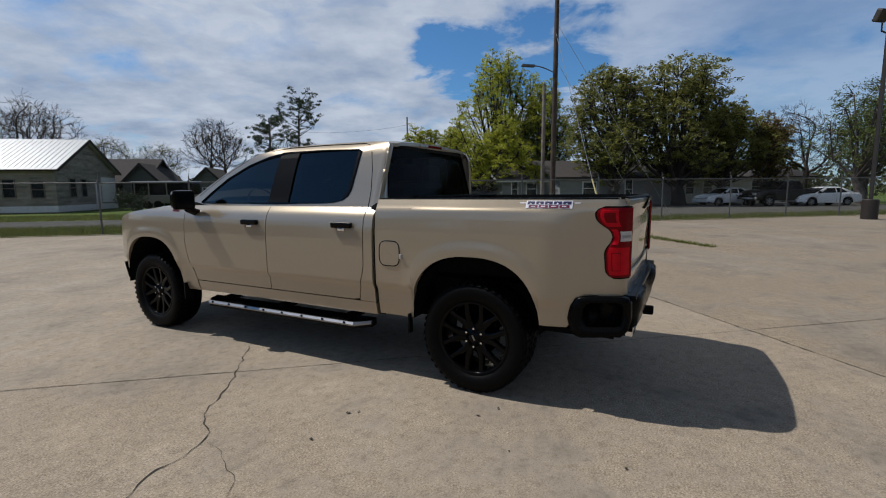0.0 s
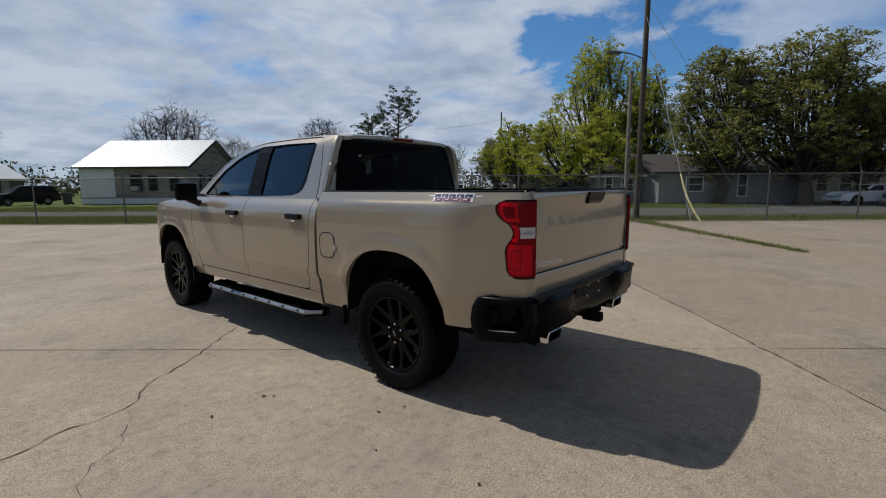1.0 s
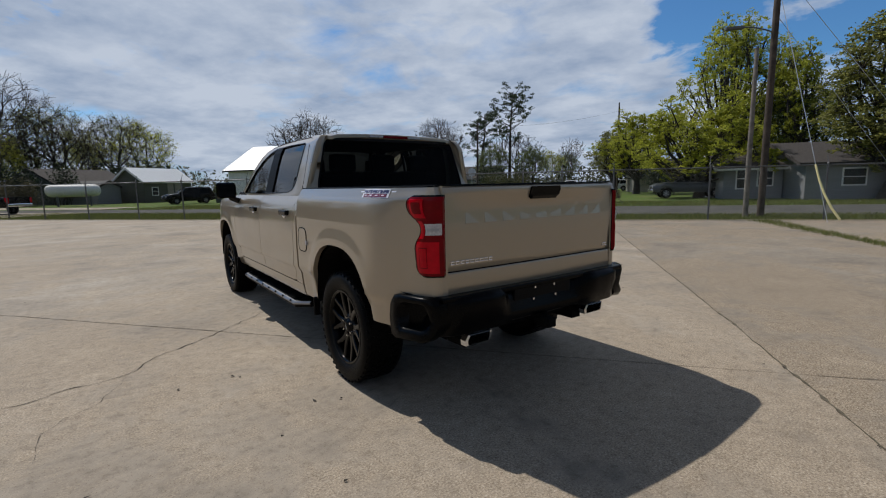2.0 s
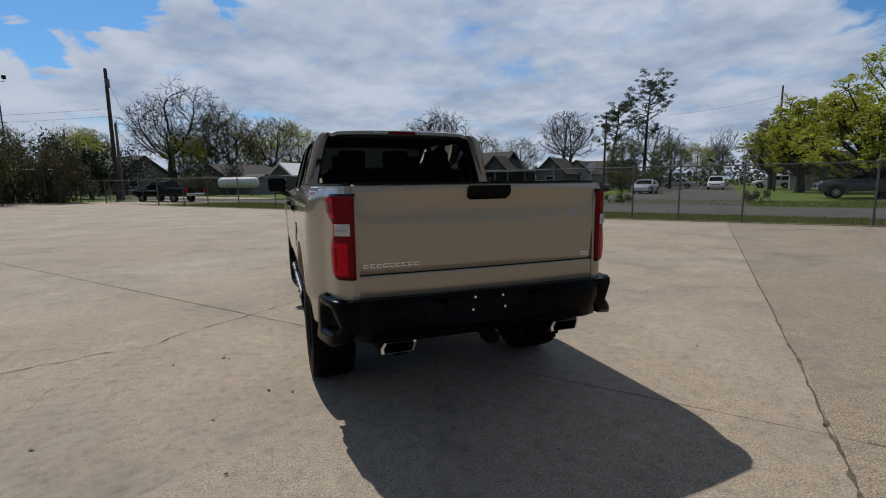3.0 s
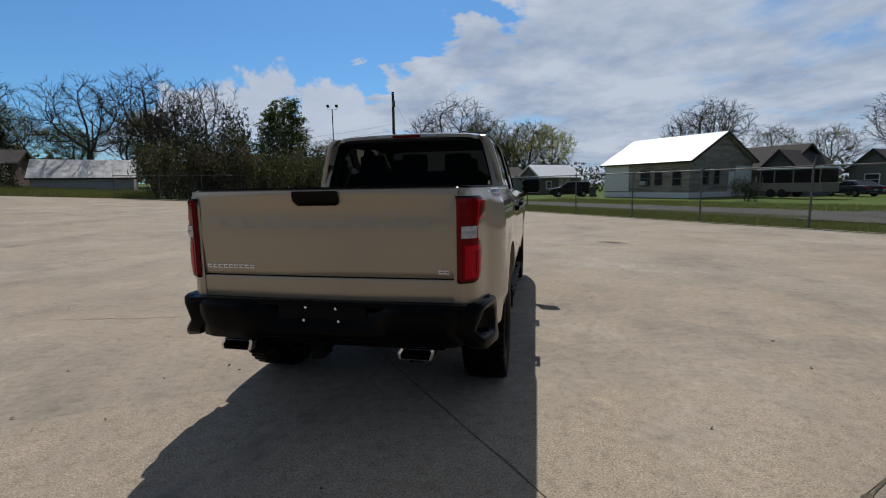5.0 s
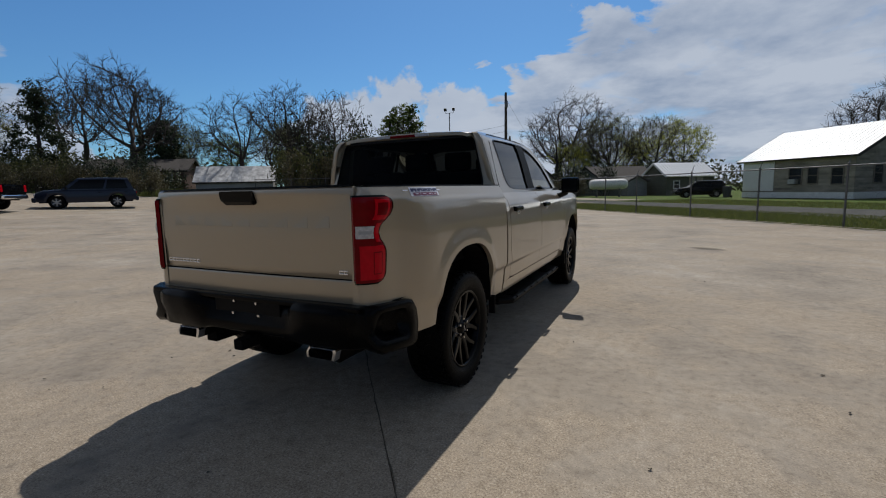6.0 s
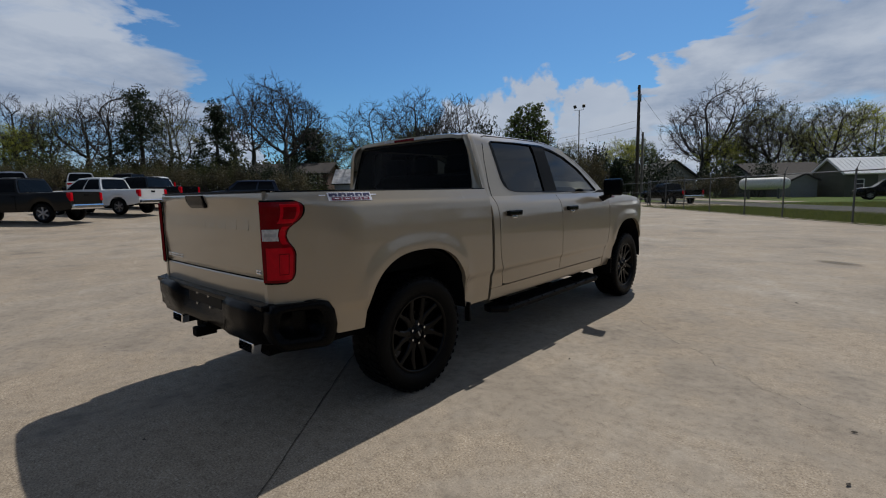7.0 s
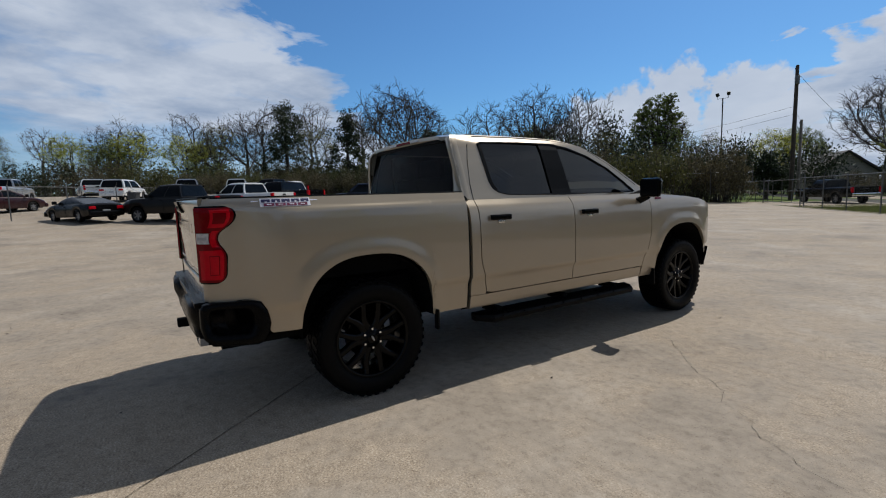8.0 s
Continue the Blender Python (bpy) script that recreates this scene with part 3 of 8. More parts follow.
def wires():
    def sag(a, b, drop, r):
        A, B = Vector(a), Vector(b)
        return [A.lerp(B, f) - Vector((0, 0, drop * 4 * f * (1 - f))) for f in span(0, 1, 14)], [r] * 15
    runs = (((-48.0, 19.8, 11.4), (-120, 60, 9.4), 1.2), ((-48.0, 19.8, 8.4), (-120, 0, 9.2), 1.0), ((-48.0, 19.8, 7.7), (-120, 0, 8.4), 1.0), ((-9.6, 51.2, 8.1), (6.7, 59.5, 10.0), 0.6), ((-48.0, 19.8, 8.0), (-61, 28, 4.4), 0.5))
    for a, b, drop in runs:
        A = LOT @ Vector(a)
        B = LOT @ Vector(b)
        A.z += gz(A.x)
        B.z += gz(B.x)
        vs, fs = [], []
        pts, rad = sag(A, B, drop, 0.012)
        tube_line(vs, fs, pts, rad, 4)
        ob = raw_part("overhead_wire", vs, fs, M_WIRE)
        tagged(ob, "thin black overhead wire between utility poles", "wire", "overhead wires")
    for (a, b, guard) in (((8.1, 17.0, 8.6), (8.7, 13.4, 0.0), True), ((8.1, 17.0, 7.4), (15.2, 20.4, 0.0), False), ((8.1, 17.0, 9.0), (16.3, 19.4, 0.0), False)):
        A, B = LOT @ Vector(a), LOT @ Vector(b)
        g = thing("guy_wire", "taut steel guy wire anchored beside the fence", "wire", None, "guy wires")
        vs, fs = [], []
        tube_line(vs, fs, [A, B], [0.010, 0.010], 5)
        raw_part("strand", vs, fs, M_SIGN, g)
        if guard:
            vs, fs = [], []
            side = LOT.to_3x3() @ Vector((0.30, -0.10, 0.0))
            tube_line(vs, fs, [B.lerp(A, 0.01) + side, B.lerp(A, 0.05) + side * 0.55, B.lerp(A, 0.10) + side * 0.22, B.lerp(A, 0.15) + side * 0.05, B.lerp(A, 0.21)], [0.035, 0.035, 0.035, 0.033, 0.03], 8)
            raw_part("guard", vs, fs, M_GUARD, g, "pale yellow plastic guard")


wires()


def flood_pole(p, q, h, label, base=False, turn=0.0):
    fl = thing("floodlight_pole", label, "street lamp", at_lot(p, q, turn))
    z0 = 0.0
    if base:
        bm = bmesh.new()
        add_lathe(bm, [(0.0, 0.85), (0.26, 0.85), (0.29, 0.82), (0.29, -0.1)], Matrix(), 24)
        part("pedestal", bm, M_BROWN_STEEL, fl, "dark painted concrete pedestal")
        z0 = 0.85
    bm = bmesh.new()
    add_box(bm, (0, 0, (h + z0) / 2), (0.13, 0.13, h - z0), 0.012)
    part("shaft", bm, M_BROWN_STEEL, fl)
    bm = bmesh.new()
    add_cyl(bm, (-0.75, 0, h - 0.05), (0.75, 0, h - 0.05), 0.03, None, 8)
    for s in (-1, 1):
        add_cyl(bm, (s * 0.75, 0, h - 0.06), (s * 0.75, 0, h + 0.35), 0.028, None, 8)
    part("bracket", bm, M_BROWN_STEEL, fl)
    for s in (-1, 1):
        bm = bmesh.new()
        add_box(bm, (s * 0.75, 0.05, h + 0.55), (0.46, 0.24, 0.50), 0.05, Euler((radians(25), 0, radians(20 * s))).to_matrix().to_4x4())
        part("lamp_head", bm, M_BROWN_STEEL, fl, "dark box floodlight")
    return fl


flood_pole(20.4, 12.1, 7.6, "tall dark bronze floodlight pole on a pedestal", True, 20)
flood_pole(-76.1, 20.4, 13.4, "dark twin floodlight pole behind the thicket", False, 55)


def stop_sign():
    sg = thing("stop_sign", "octagonal street sign on a thin post", "sign", at_lot(-5.9, 29.9, 10))
    bm = bmesh.new()
    add_box(bm, (0, 0, 1.15), (0.06, 0.04, 2.5), 0.005)
    part("post", bm, M_SIGN, sg)
    bm = bmesh.new()
    add_cyl(bm, (0, -0.03, 2.25), (0, -0.045, 2.25), 0.30, None, 8)
    part("plate", bm, M_SIGN, sg, "plain grey metal sign back")


stop_sign()


# ---- houses ----
def add_window(ho, c, w, h, axis, out, mats=(M_WHITE, M_PANE), ac=False):
    """A window on a wall: axis 0 when the wall runs along x, 1 along y."""
    win = new("window")
    win.parent = ho
    ax = Vector((1, 0, 0)) if axis == 0 else Vector((0, 1, 0))
    nrm = Vector(out)

    def bar(name, off, along, up, mat, proud):
        bm = bmesh.new()
        s = [abs(ax[i]) * along + abs(nrm[i]) * 0.06 + (up if i == 2 else 0) for i in range(3)]
        add_box(bm, Vector(c) + off + nrm * proud, s, 0.006)
        part(name, bm, mat, win)
    bar("pane", Vector(), w, h, mats[1], 0.005)
    for s in (-1, 1):
        bar("window_frame", ax * (s * w / 2), 0.09, h + 0.10, mats[0], 0.025)
        bar("window_frame", Vector((0, 0, s * h / 2)), w + 0.10, 0.09, mats[0], 0.026)
    bar("glazing_bar", Vector(), w, 0.05, mats[0], 0.02)
    if ac:
        bm = bmesh.new()
        add_box(bm, Vector(c) + nrm * 0.2 + Vector((0, 0, -h * 0.32)), (0.62, 0.5, 0.40), 0.02)
        part("air_conditioner", bm, M_SIGN, win, "window air conditioner")


def house(name, label, p0, p1, q0, q1, wall_h, ridge_h, along, wall_mat, roof_mat, over=0.35, ribs=0.0, windows=(), doors=(), skirt=None, trim=None, frames=None):
    ho = thing(name, label, "house", at_lot((p0 + p1) / 2, (q0 + q1) / 2))
    w, d = p1 - p0, q1 - q0
    trim = trim or M_SHINGLE
    mats = (frames or M_WHITE, M_PANE)
    th = 0.18
    rise = ridge_h - wall_h

    def wall(outline, push):
        """One upright wall: an outline pushed inwards by its thickness."""
        bm = bmesh.new()
        a = [bm.verts.new(v) for v in outline]
        b = [bm.verts.new(Vector(v) + Vector(push)) for v in outline]
        bm.faces.new(a)
        bm.faces.new(b[::-1])
        for k in range(len(a)):
            bm.faces.new((a[k], b[k], b[(k + 1) % len(a)], a[(k + 1) % len(a)]))
        bmesh.ops.recalc_face_normals(bm, faces=bm.faces)
        part("wall", bm, wall_mat, ho)
    for s in (-1, 1):
        peak = [(0, s * d / 2, ridge_h)] if along != "p" else []
        wall([(-w / 2, s * d / 2, -0.1), (w / 2, s * d / 2, -0.1), (w / 2, s * d / 2, wall_h)] + peak + [(-w / 2, s * d / 2, wall_h)], (0, -s * th, 0))
        peak = [(s * w / 2, 0, ridge_h)] if along == "p" else []
        e = d / 2 - th - 0.002
        wall([(s * w / 2, -e, -0.1), (s * w / 2, e, -0.1), (s * w / 2, e, wall_h)] + peak + [(s * w / 2, -e, wall_h)], (-s * th, 0, 0))
    half = d / 2 if along == "p" else w / 2
    length = (w if along == "p" else d) + 2 * over
    slope = math.atan2(rise, half)
    run = (half + over) / math.cos(slope)
    for s in (-1, 1):
        cy, cz = s * (half + over) / 2, ridge_h - math.tan(slope) * (half + over) / 2 + 0.06
        m = Matrix.Translation((0, cy, cz)) @ Euler((-s * slope, 0, 0)).to_matrix().to_4x4()
        if along != "p":
            m = Euler((0, 0, radians(90))).to_matrix().to_4x4() @ m
        bm = bmesh.new()
        add_box(bm, (0, 0, 0), (length, run, 0.10))
        bmesh.ops.transform(bm, matrix=m, verts=bm.verts)
        roof = part("roof", bm, roof_mat, ho)
        for e in (-1, 1):
            bm = bmesh.new()
            add_box(bm, (e * (length / 2 + 0.022), 0, -0.05), (0.04, run, 0.22))
            bmesh.ops.transform(bm, matrix=m, verts=bm.verts)
            part("barge_board", bm, trim, roof, "dark edge board")
        bm = bmesh.new()
        add_box(bm, (0, s * (run / 2 + 0.022), -0.02), (length, 0.04, 0.14))
        bmesh.ops.transform(bm, matrix=m, verts=bm.verts)
        part("eaves_board", bm, trim, roof)
        k = int(length / ribs) if ribs else -1
        for i in range(k + 1):
            bm = bmesh.new()
            add_box(bm, (-length / 2 + 0.02 + i * (length - 0.04) / max(k, 1), 0, 0.062), (0.035, run, 0.03))
            bmesh.ops.transform(bm, matrix=m, verts=bm.verts)
            part("roof_rib", bm, roof_mat, roof)
    if skirt:
        bm = bmesh.new()
        add_box(bm, (0, 0, 0.22), (w + 0.10, d + 0.10, 0.5))
        part("skirting", bm, skirt, ho, "white panel skirting")
    for (side, pos, z, ww, hh, *ac) in windows:
        if side == "front":
            add_window(ho, (pos, -d / 2, z), ww, hh, 0, (0, -1, 0), mats, bool(ac))
        elif side == "right":
            add_window(ho, (w / 2, pos, z), ww, hh, 1, (1, 0, 0), mats)
        else:
            add_window(ho, (-w / 2, pos, z), ww, hh, 1, (-1, 0, 0), mats)
    for side, pos, ww, mat in doors:
        bm = bmesh.new()
        c = (pos, -d / 2 - 0.03, 1.35) if side == "front" else (w / 2 + 0.03, pos, 1.35)
        add_box(bm, c, (ww, 0.08, 2.05) if side == "front" else (0.08, ww, 2.05), 0.01)
        dr = part("door", bm, mat, ho)
        bm = bmesh.new()
        add_cyl(bm, Vector(c) + Vector((0.3, -0.04, 0)) if side == "front" else Vector(c) + Vector((0.04, 0.3, 0)), Vector(c) + Vector((0.3, -0.10, 0)) if side == "front" else Vector(c) + Vector((0.10, 0.3, 0)), 0.03, None, 8)
        part("door_knob", bm, M_STEEL, dr)
    return ho


h1 = house("tin_roof_house", "small weathered wood house with a bright white metal roof", -33.8, -23.9, 38.6, 48.4, 3.42, 6.0, "p", M_SIDING, M_TIN, 0.40, 0.38,
           windows=(("front", 0.25, 1.85, 1.15, 1.5, 1), ("front", 1.75, 1.85, 0.85, 1.4), ("front", 3.7, 1.75, 0.9, 1.3), ("right", -2.6, 1.9, 0.9, 1.5), ("right", -0.9, 1.9, 0.8, 1.5)), doors=(("right", 1.4, 0.9, M_WHITE),), skirt=M_WHITE, frames=M_POLE_GREY)
bm = bmesh.new()
add_box(bm, (-3.35, -4.925, 1.95), (3.2, 0.05, 2.75))
part("white_panel", bm, M_WHITE, h1, "plain white wall panel")
bm = bmesh.new()
add_box(bm, (4.975, 3.4, 1.75), (0.05, 2.6, 2.3))
part("white_panel", bm, M_WHITE, h1, "plain white wall panel")
house("brown_roof_house", "house with a dark brown shingle roof behind the lawn", -29.5, -21.9, 50.0, 58.0, 2.7, 5.0, "p", M_SIDING_GREEN, M_SHINGLE, 0.5, windows=(("front", -2, 1.5, 1.2, 1.2), ("front", 2, 1.5, 1.2, 1.2)))
house("brown_gable_house", "low gabled house with a dark shingle roof", -23.6, -20.0, 49.2, 56.0, 2.4, 4.3, "q", M_SIDING_GREEN, M_SHINGLE, 0.4, windows=(("front", 0, 1.4, 1.2, 1.1),))
house("small_gable_house", "small gabled house with a grey shingle roof", -20.5, -16.6, 60.0, 67.0, 2.5, 4.4, "q", M_SIDING_GREEN, M_SHINGLE, 0.4, windows=(("front", 0, 1.4, 1.2, 1.1),))
house("pale_gable_house", "small grey gabled house far behind the parked cars", -19.2, -15.0, 68.0, 75.0, 2.4, 4.2, "q", M_SIDING_WHITE, M_SHINGLE_GREY, 0.4, windows=(("front", 0, 1.4, 1.2, 1.1),))
house("grey_roof_house", "tan gabled house with a grey-brown shingle roof", -75.0, -66.5, 28.5, 35.0, 2.6, 5.0, "p", M_SIDING_TAN, M_SHINGLE_GREY, 0.5, windows=(("front", -2, 1.4, 1.2, 1.1), ("right", -1.5, 1.4, 1.1, 1.0), ("right", 1.5, 1.4, 1.1, 1.0)))
house("low_brown_house", "low house with a dark brown roof behind the gas tank", -65.0, -57.0, 38.0, 47.0, 2.4, 4.2, "q", M_SIDING_GREEN, M_SHINGLE, 0.5, windows=(("right", -2, 1.4, 1.2, 1.0), ("right", 2, 1.4, 1.2, 1.0)))
house("ranch_house", "long low white house with a brown shingle roof", 26.95, 43.0, 34.6, 43.0, 2.45, 3.75, "p", M_SIDING_PALE, M_SHINGLE, 0.6,
      windows=[("front", x, 1.4, w, 1.25) for x, w in ((-5.1, 0.9), (-3.2, 1.0), (-1.1, 1.2), (2.4, 1.5), (6.0, 1.2))], doors=(("front", -6.9, 0.95, M_RED_DOOR), ("front", 4.2, 0.95, M_WHITE)))
# middle wing of the same house; tree shade is put into its grey siding
house("oak_shade_wing", "projecting wing of the low house, walls greyed for the live oaks' shade", 16.2, 26.9, 33.2, 42.5, 2.45, 3.9, "p", M_SIDING_GREY, M_SHINGLE, 0.6, windows=(("front", 1.1, 1.3, 0.7, 1.7), ("front", -2.6, 1.4, 1.3, 1.1)))
# white left wing of that house, its walls coloured grey to stand for shade
house("left_shade_wing", "left wing of the low house, white walls greyed for shade, with a pale eaves board", 12.2, 16.1, 36.4, 42.0, 2.3, 3.3, "p", M_SIDING_GREY, M_SHINGLE, 0.7, trim=M_WHITE, windows=(("front", -0.8, 1.4, 0.6, 1.5), ("front", 0.8, 1.4, 1.0, 1.1)))
house("far_house", "distant low house with a brown roof", 9.0, 22.0, 62.0, 71.0, 2.5, 4.2, "p", M_SIDING_TAN, M_SHINGLE, 0.6, windows=(("front", -3, 1.4, 1.4, 1.1), ("front", 3, 1.4, 1.4, 1.1)))
house("tin_barn", "low white shed with a streaked tin roof", -53.0, -49.2, -13.5, -6.0, 1.25, 2.75, "q", M_SIDING_WHITE, M_TIN_RUST, 0.25, 0.6)
house("brown_brick_house", "low brown brick house with a dark roof beside a shed", -59.0, -52.6, -25.0, -15.4, 1.9, 3.2, "q", M_BRICK_WALL, M_SHINGLE, 0.4, windows=(("right", 3.2, 1.15, 0.8, 0.9),))
house("dark_roof_house", "dark-roofed house deep behind the thicket", -74.0, -66.0, -1.0, 8.0, 2.6, 4.8, "q", M_SIDING_GREEN, M_SHINGLE, 0.5)
house("far_street_house", "distant house on the side street", -24.0, -12.0, 80.0, 90.0, 2.6, 4.6, "p", M_SIDING_WHITE, M_SHINGLE, 0.5)


house("garden_shed", "olive gabled shed with a white metal roof", -54.7, -49.9, 43.0, 50.5, 2.55, 4.2, "q", M_SIDING_OLIVE, M_TIN_WHITE, 0.30, 0.5,
      windows=(("right", -2.2, 1.3, 0.9, 1.0),), doors=(("right", 0.2, 0.95, M_SIDING_TAN), ("right", 1.4, 0.95, M_SIDING_TAN)), trim=M_WHITE)
house("low_grey_shed", "low grey corrugated shed behind the gas tank", -58.0, -52.5, 39.0, 42.0, 1.9, 2.6, "p", M_SIDING_GREY, M_SHINGLE_GREY, 0.2)


def propane_tank():
    tk = thing("propane_tank", "white horizontal gas tank on short legs", "tank", at_lot(-50.1, 34.5, 50))
    bm = bmesh.new()
    add_lathe(bm, [(0.0, -2.4), (0.3, -2.34), (0.5, -2.2), (0.62, -1.95), (0.65, -1.7), (0.65, 1.7), (0.62, 1.95), (0.5, 2.2), (0.3, 2.34), (0.0, 2.4)], Matrix.Translation((0, 0, 1.55)) @ Euler((0, radians(90), 0)).to_matrix().to_4x4(), 24)
    part("shell", bm, M_WHITE, tk, smooth=True)
    for x in (-1.4, 1.4):
        bm = bmesh.new()
        add_box(bm, (x, 0, 0.45), (0.16, 0.8, 1.1), 0.02)
        part("leg", bm, M_GALV, tk)


propane_tank()


# ---- other vehicles ----
VEHICLES = {
    # length, half width, wheel radius, axles, sill, belt line, shoulder profile, cab (rear base, rear top, front top, front base, roof)
    "pickup": dict(L=5.9, W=1.0, r=0.415, axles=(1.90, -1.78), sill=0.48, top=((-2.95, 1.28), (-0.9, 1.28), (1.35, 1.27), (2.1, 1.25), (2.62, 1.19), (2.88, 1.06), (2.95, 0.80)), cab=(-0.86, -0.66, 0.55, 1.42, 1.93), doors=(0.02, 0.475, 0.93)),
    "old_pickup": dict(L=5.9, W=0.98, r=0.39, axles=(1.85, -1.55), sill=0.50, top=((-2.95, 1.20), (-0.3, 1.20), (1.2, 1.18), (2.8, 1.12), (2.93, 1.08), (2.95, 0.80)), cab=(-0.35, -0.28, 0.75, 1.28, 1.78), doors=(0.06, 0.55, 0.94)),
    "cab_pickup": dict(L=5.6, W=0.99, r=0.40, axles=(1.75, -1.55), sill=0.46, top=((-2.8, 1.22), (-0.3, 1.22), (1.3, 1.20), (2.4, 1.14), (2.7, 1.02), (2.8, 0.78)), cab=(-0.30, -0.15, 0.55, 1.32, 1.84), doors=(0.06, 0.50, 0.92)),
    "suv": dict(L=4.8, W=0.95, r=0.37, axles=(1.42, -1.42), sill=0.34, top=((-2.4, 0.98), (-2.2, 1.06), (1.1, 1.08), (2.0, 1.02), (2.32, 0.90), (2.4, 0.68)), cab=(-2.30, -2.02, 0.40, 1.22, 1.76), doors=(0.06, 0.42, 0.92)),
    "sedan": dict(L=4.7, W=0.90, r=0.33, axles=(1.38, -1.30), sill=0.26, top=((-2.35, 0.84), (-2.2, 0.97), (-1.4, 1.00), (1.05, 0.96), (1.9, 0.86), (2.25, 0.74), (2.35, 0.56)), cab=(-1.90, -0.95, 0.22, 1.22, 1.44), doors=(0.16, 0.47, 0.88)),
    "coupe": dict(L=4.5, W=0.86, r=0.31, axles=(1.25, -1.25), sill=0.24, top=((-2.25, 0.80), (-2.1, 0.90), (-1.2, 0.93), (0.95, 0.90), (1.9, 0.76), (2.2, 0.66), (2.25, 0.50)), cab=(-1.95, -0.55, 0.10, 0.98, 1.28), doors=(0.30, 0.62, 0.90)),
}


def vehicle(kind, m, mat, label, category, group="parked vehicles"):
    """Local y points ahead, the origin is on the ground amidships."""
    spec = VEHICLES[kind]
    truck = "pickup" in kind
    ve = thing("parked_pickup" if truck else "parked_" + ("sedan" if kind == "coupe" else kind), label, category, m, group)
    L, W, r, axles, sill, top = spec["L"], spec["W"], spec["r"], spec["axles"], spec["sill"], spec["top"]
    rb, rt, ft, fb, roof = spec["cab"]

    def low(y):
        for a in axles:
            d = abs(y - a) / (r * 1.20)
            if d < 1:
                return max(sill, r + r * 1.18 * math.sqrt(1 - d * d))
        return sill + 0.10 * smooth01(L / 2 - 0.55, L / 2, abs(y))
    ys = sorted(set(span(-L / 2, L / 2, 16)) | {a + r * 1.20 * math.cos(math.pi * i / 14) for a in axles for i in range(15)} | {y for y, _ in top})
    bm = bmesh.new()
    rows = []
    for y in ys:
        t, b = lerp_table(top, y), low(y)
        w = W * (1 - 0.13 * smooth01(L / 2 - 0.75, L / 2, y) - 0.04 * smooth01(L / 2 - 0.4, L / 2, -y))
        for a in axles:
            w += 0.022 * smooth01(r * 1.75, r * 1.25, abs(y - a))
        b = min(b, t - 0.08)
        ring = [(0.965, 0.0), (0.985, 0.10), (1.0, 0.40), (0.995, 0.62), (0.972, 0.84), (0.945, 0.94), (0.90, 0.992), (0.82, 1.0)]
        half = [(w * k, y, b + (t - b) * h) for k, h in ring]
        crown = 0.035 if y > fb or not truck else 0.0
        rows.append([(-x, yy, z) for x, yy, z in half] + [(-w * 0.4, y, t + crown), (0, y, t + crown * 1.15), (w * 0.4, y, t + crown)] + half[::-1])
    add_grid(bm, rows)
    for row in (rows[0], rows[-1]):
        bm.faces.new([bm.verts.new(p) for p in row])
    face_out(bm, (0.0, 0.6))
    for f in bm.faces:
        f.smooth = len(f.verts) == 4
    part("body", bm, mat, ve)
    # cabin: u runs from the rear glass to the windscreen, h from belt to roof
    bw, tw = W * 0.93, W * 0.735

    def spot(u, h, side, out=0.0):
        belt = lerp_table(top, rb + (fb - rb) * u) - 0.03
        arc = 0.05 * (1 - (2 * u - 1) ** 2)
        bow = math.sin(math.pi * min(1.0, h)) * 0.035
        y = (rb + (rt - rb) * h) * (1 - u) + (fb + (ft - fb) * h) * u
        x = bw + (tw - bw) * h ** 1.15 + bow + out
        return Vector((side * x, y, belt + (roof - arc * 0.6 - 0.05 - belt) * h + arc * h))
    bm = bmesh.new()
    rows = []
    for u in span(0, 1, 10):
        left = [spot(u, h, -1) for h in (0, 0.2, 0.45, 0.7, 0.88, 0.96)]
        crest = spot(u, 1.0, -1)
        roofline = [Vector((crest.x * k, crest.y, crest.z + 0.045 * (1 - k * k) ** 0.7)) for k in (0.95, 0.75, 0.4, 0.0)]
        line = left + roofline
        rows.append(line + [Vector((-p.x, p.y, p.z)) for p in line[-2::-1]])
    add_grid(bm, rows)
    for row in (rows[0], rows[-1]):
        bm.faces.new([bm.verts.new(p) for p in row])
    face_out(bm, (0.0, roof - 0.4))
    for f in bm.faces:
        f.smooth = len(f.verts) == 4
    part("cabin", bm, mat, ve)

    def glazing(name, grid):
        bm = bmesh.new()
        add_grid(bm, grid)
        bm.normal_update()
        mid = Vector((0, (rt + ft) / 2, (roof + top[1][1]) / 2))
        for f in bm.faces:
            if f.normal.dot(f.calc_center_median() - mid) < 0:
                f.normal_flip()
        part(name, bm, M_CAR_GLASS, ve, smooth=True)
    d0, d1, d2 = spec["doors"]
    for side in (-1, 1):
        for a, b in ((d0 + 0.02, d1 - 0.018), (d1 + 0.018, d2)):
            glazing("side_window", [[spot(u, h, side, 0.010) for h in span(0.10, 0.88, 5)] for u in span(a, b, 4)])
    for name, u, back in (("windscreen", 1.0, 0.012), ("rear_window", 0.0, -0.012)):
        grid = []
        for h in span(0.10, 0.92, 5):
            c = spot(u, h, 1)
            grid.append([(c.x * k * 0.90, c.y + back * 1.6, c.z) for k in span(-1, 1, 6)])
        glazing(name, grid)
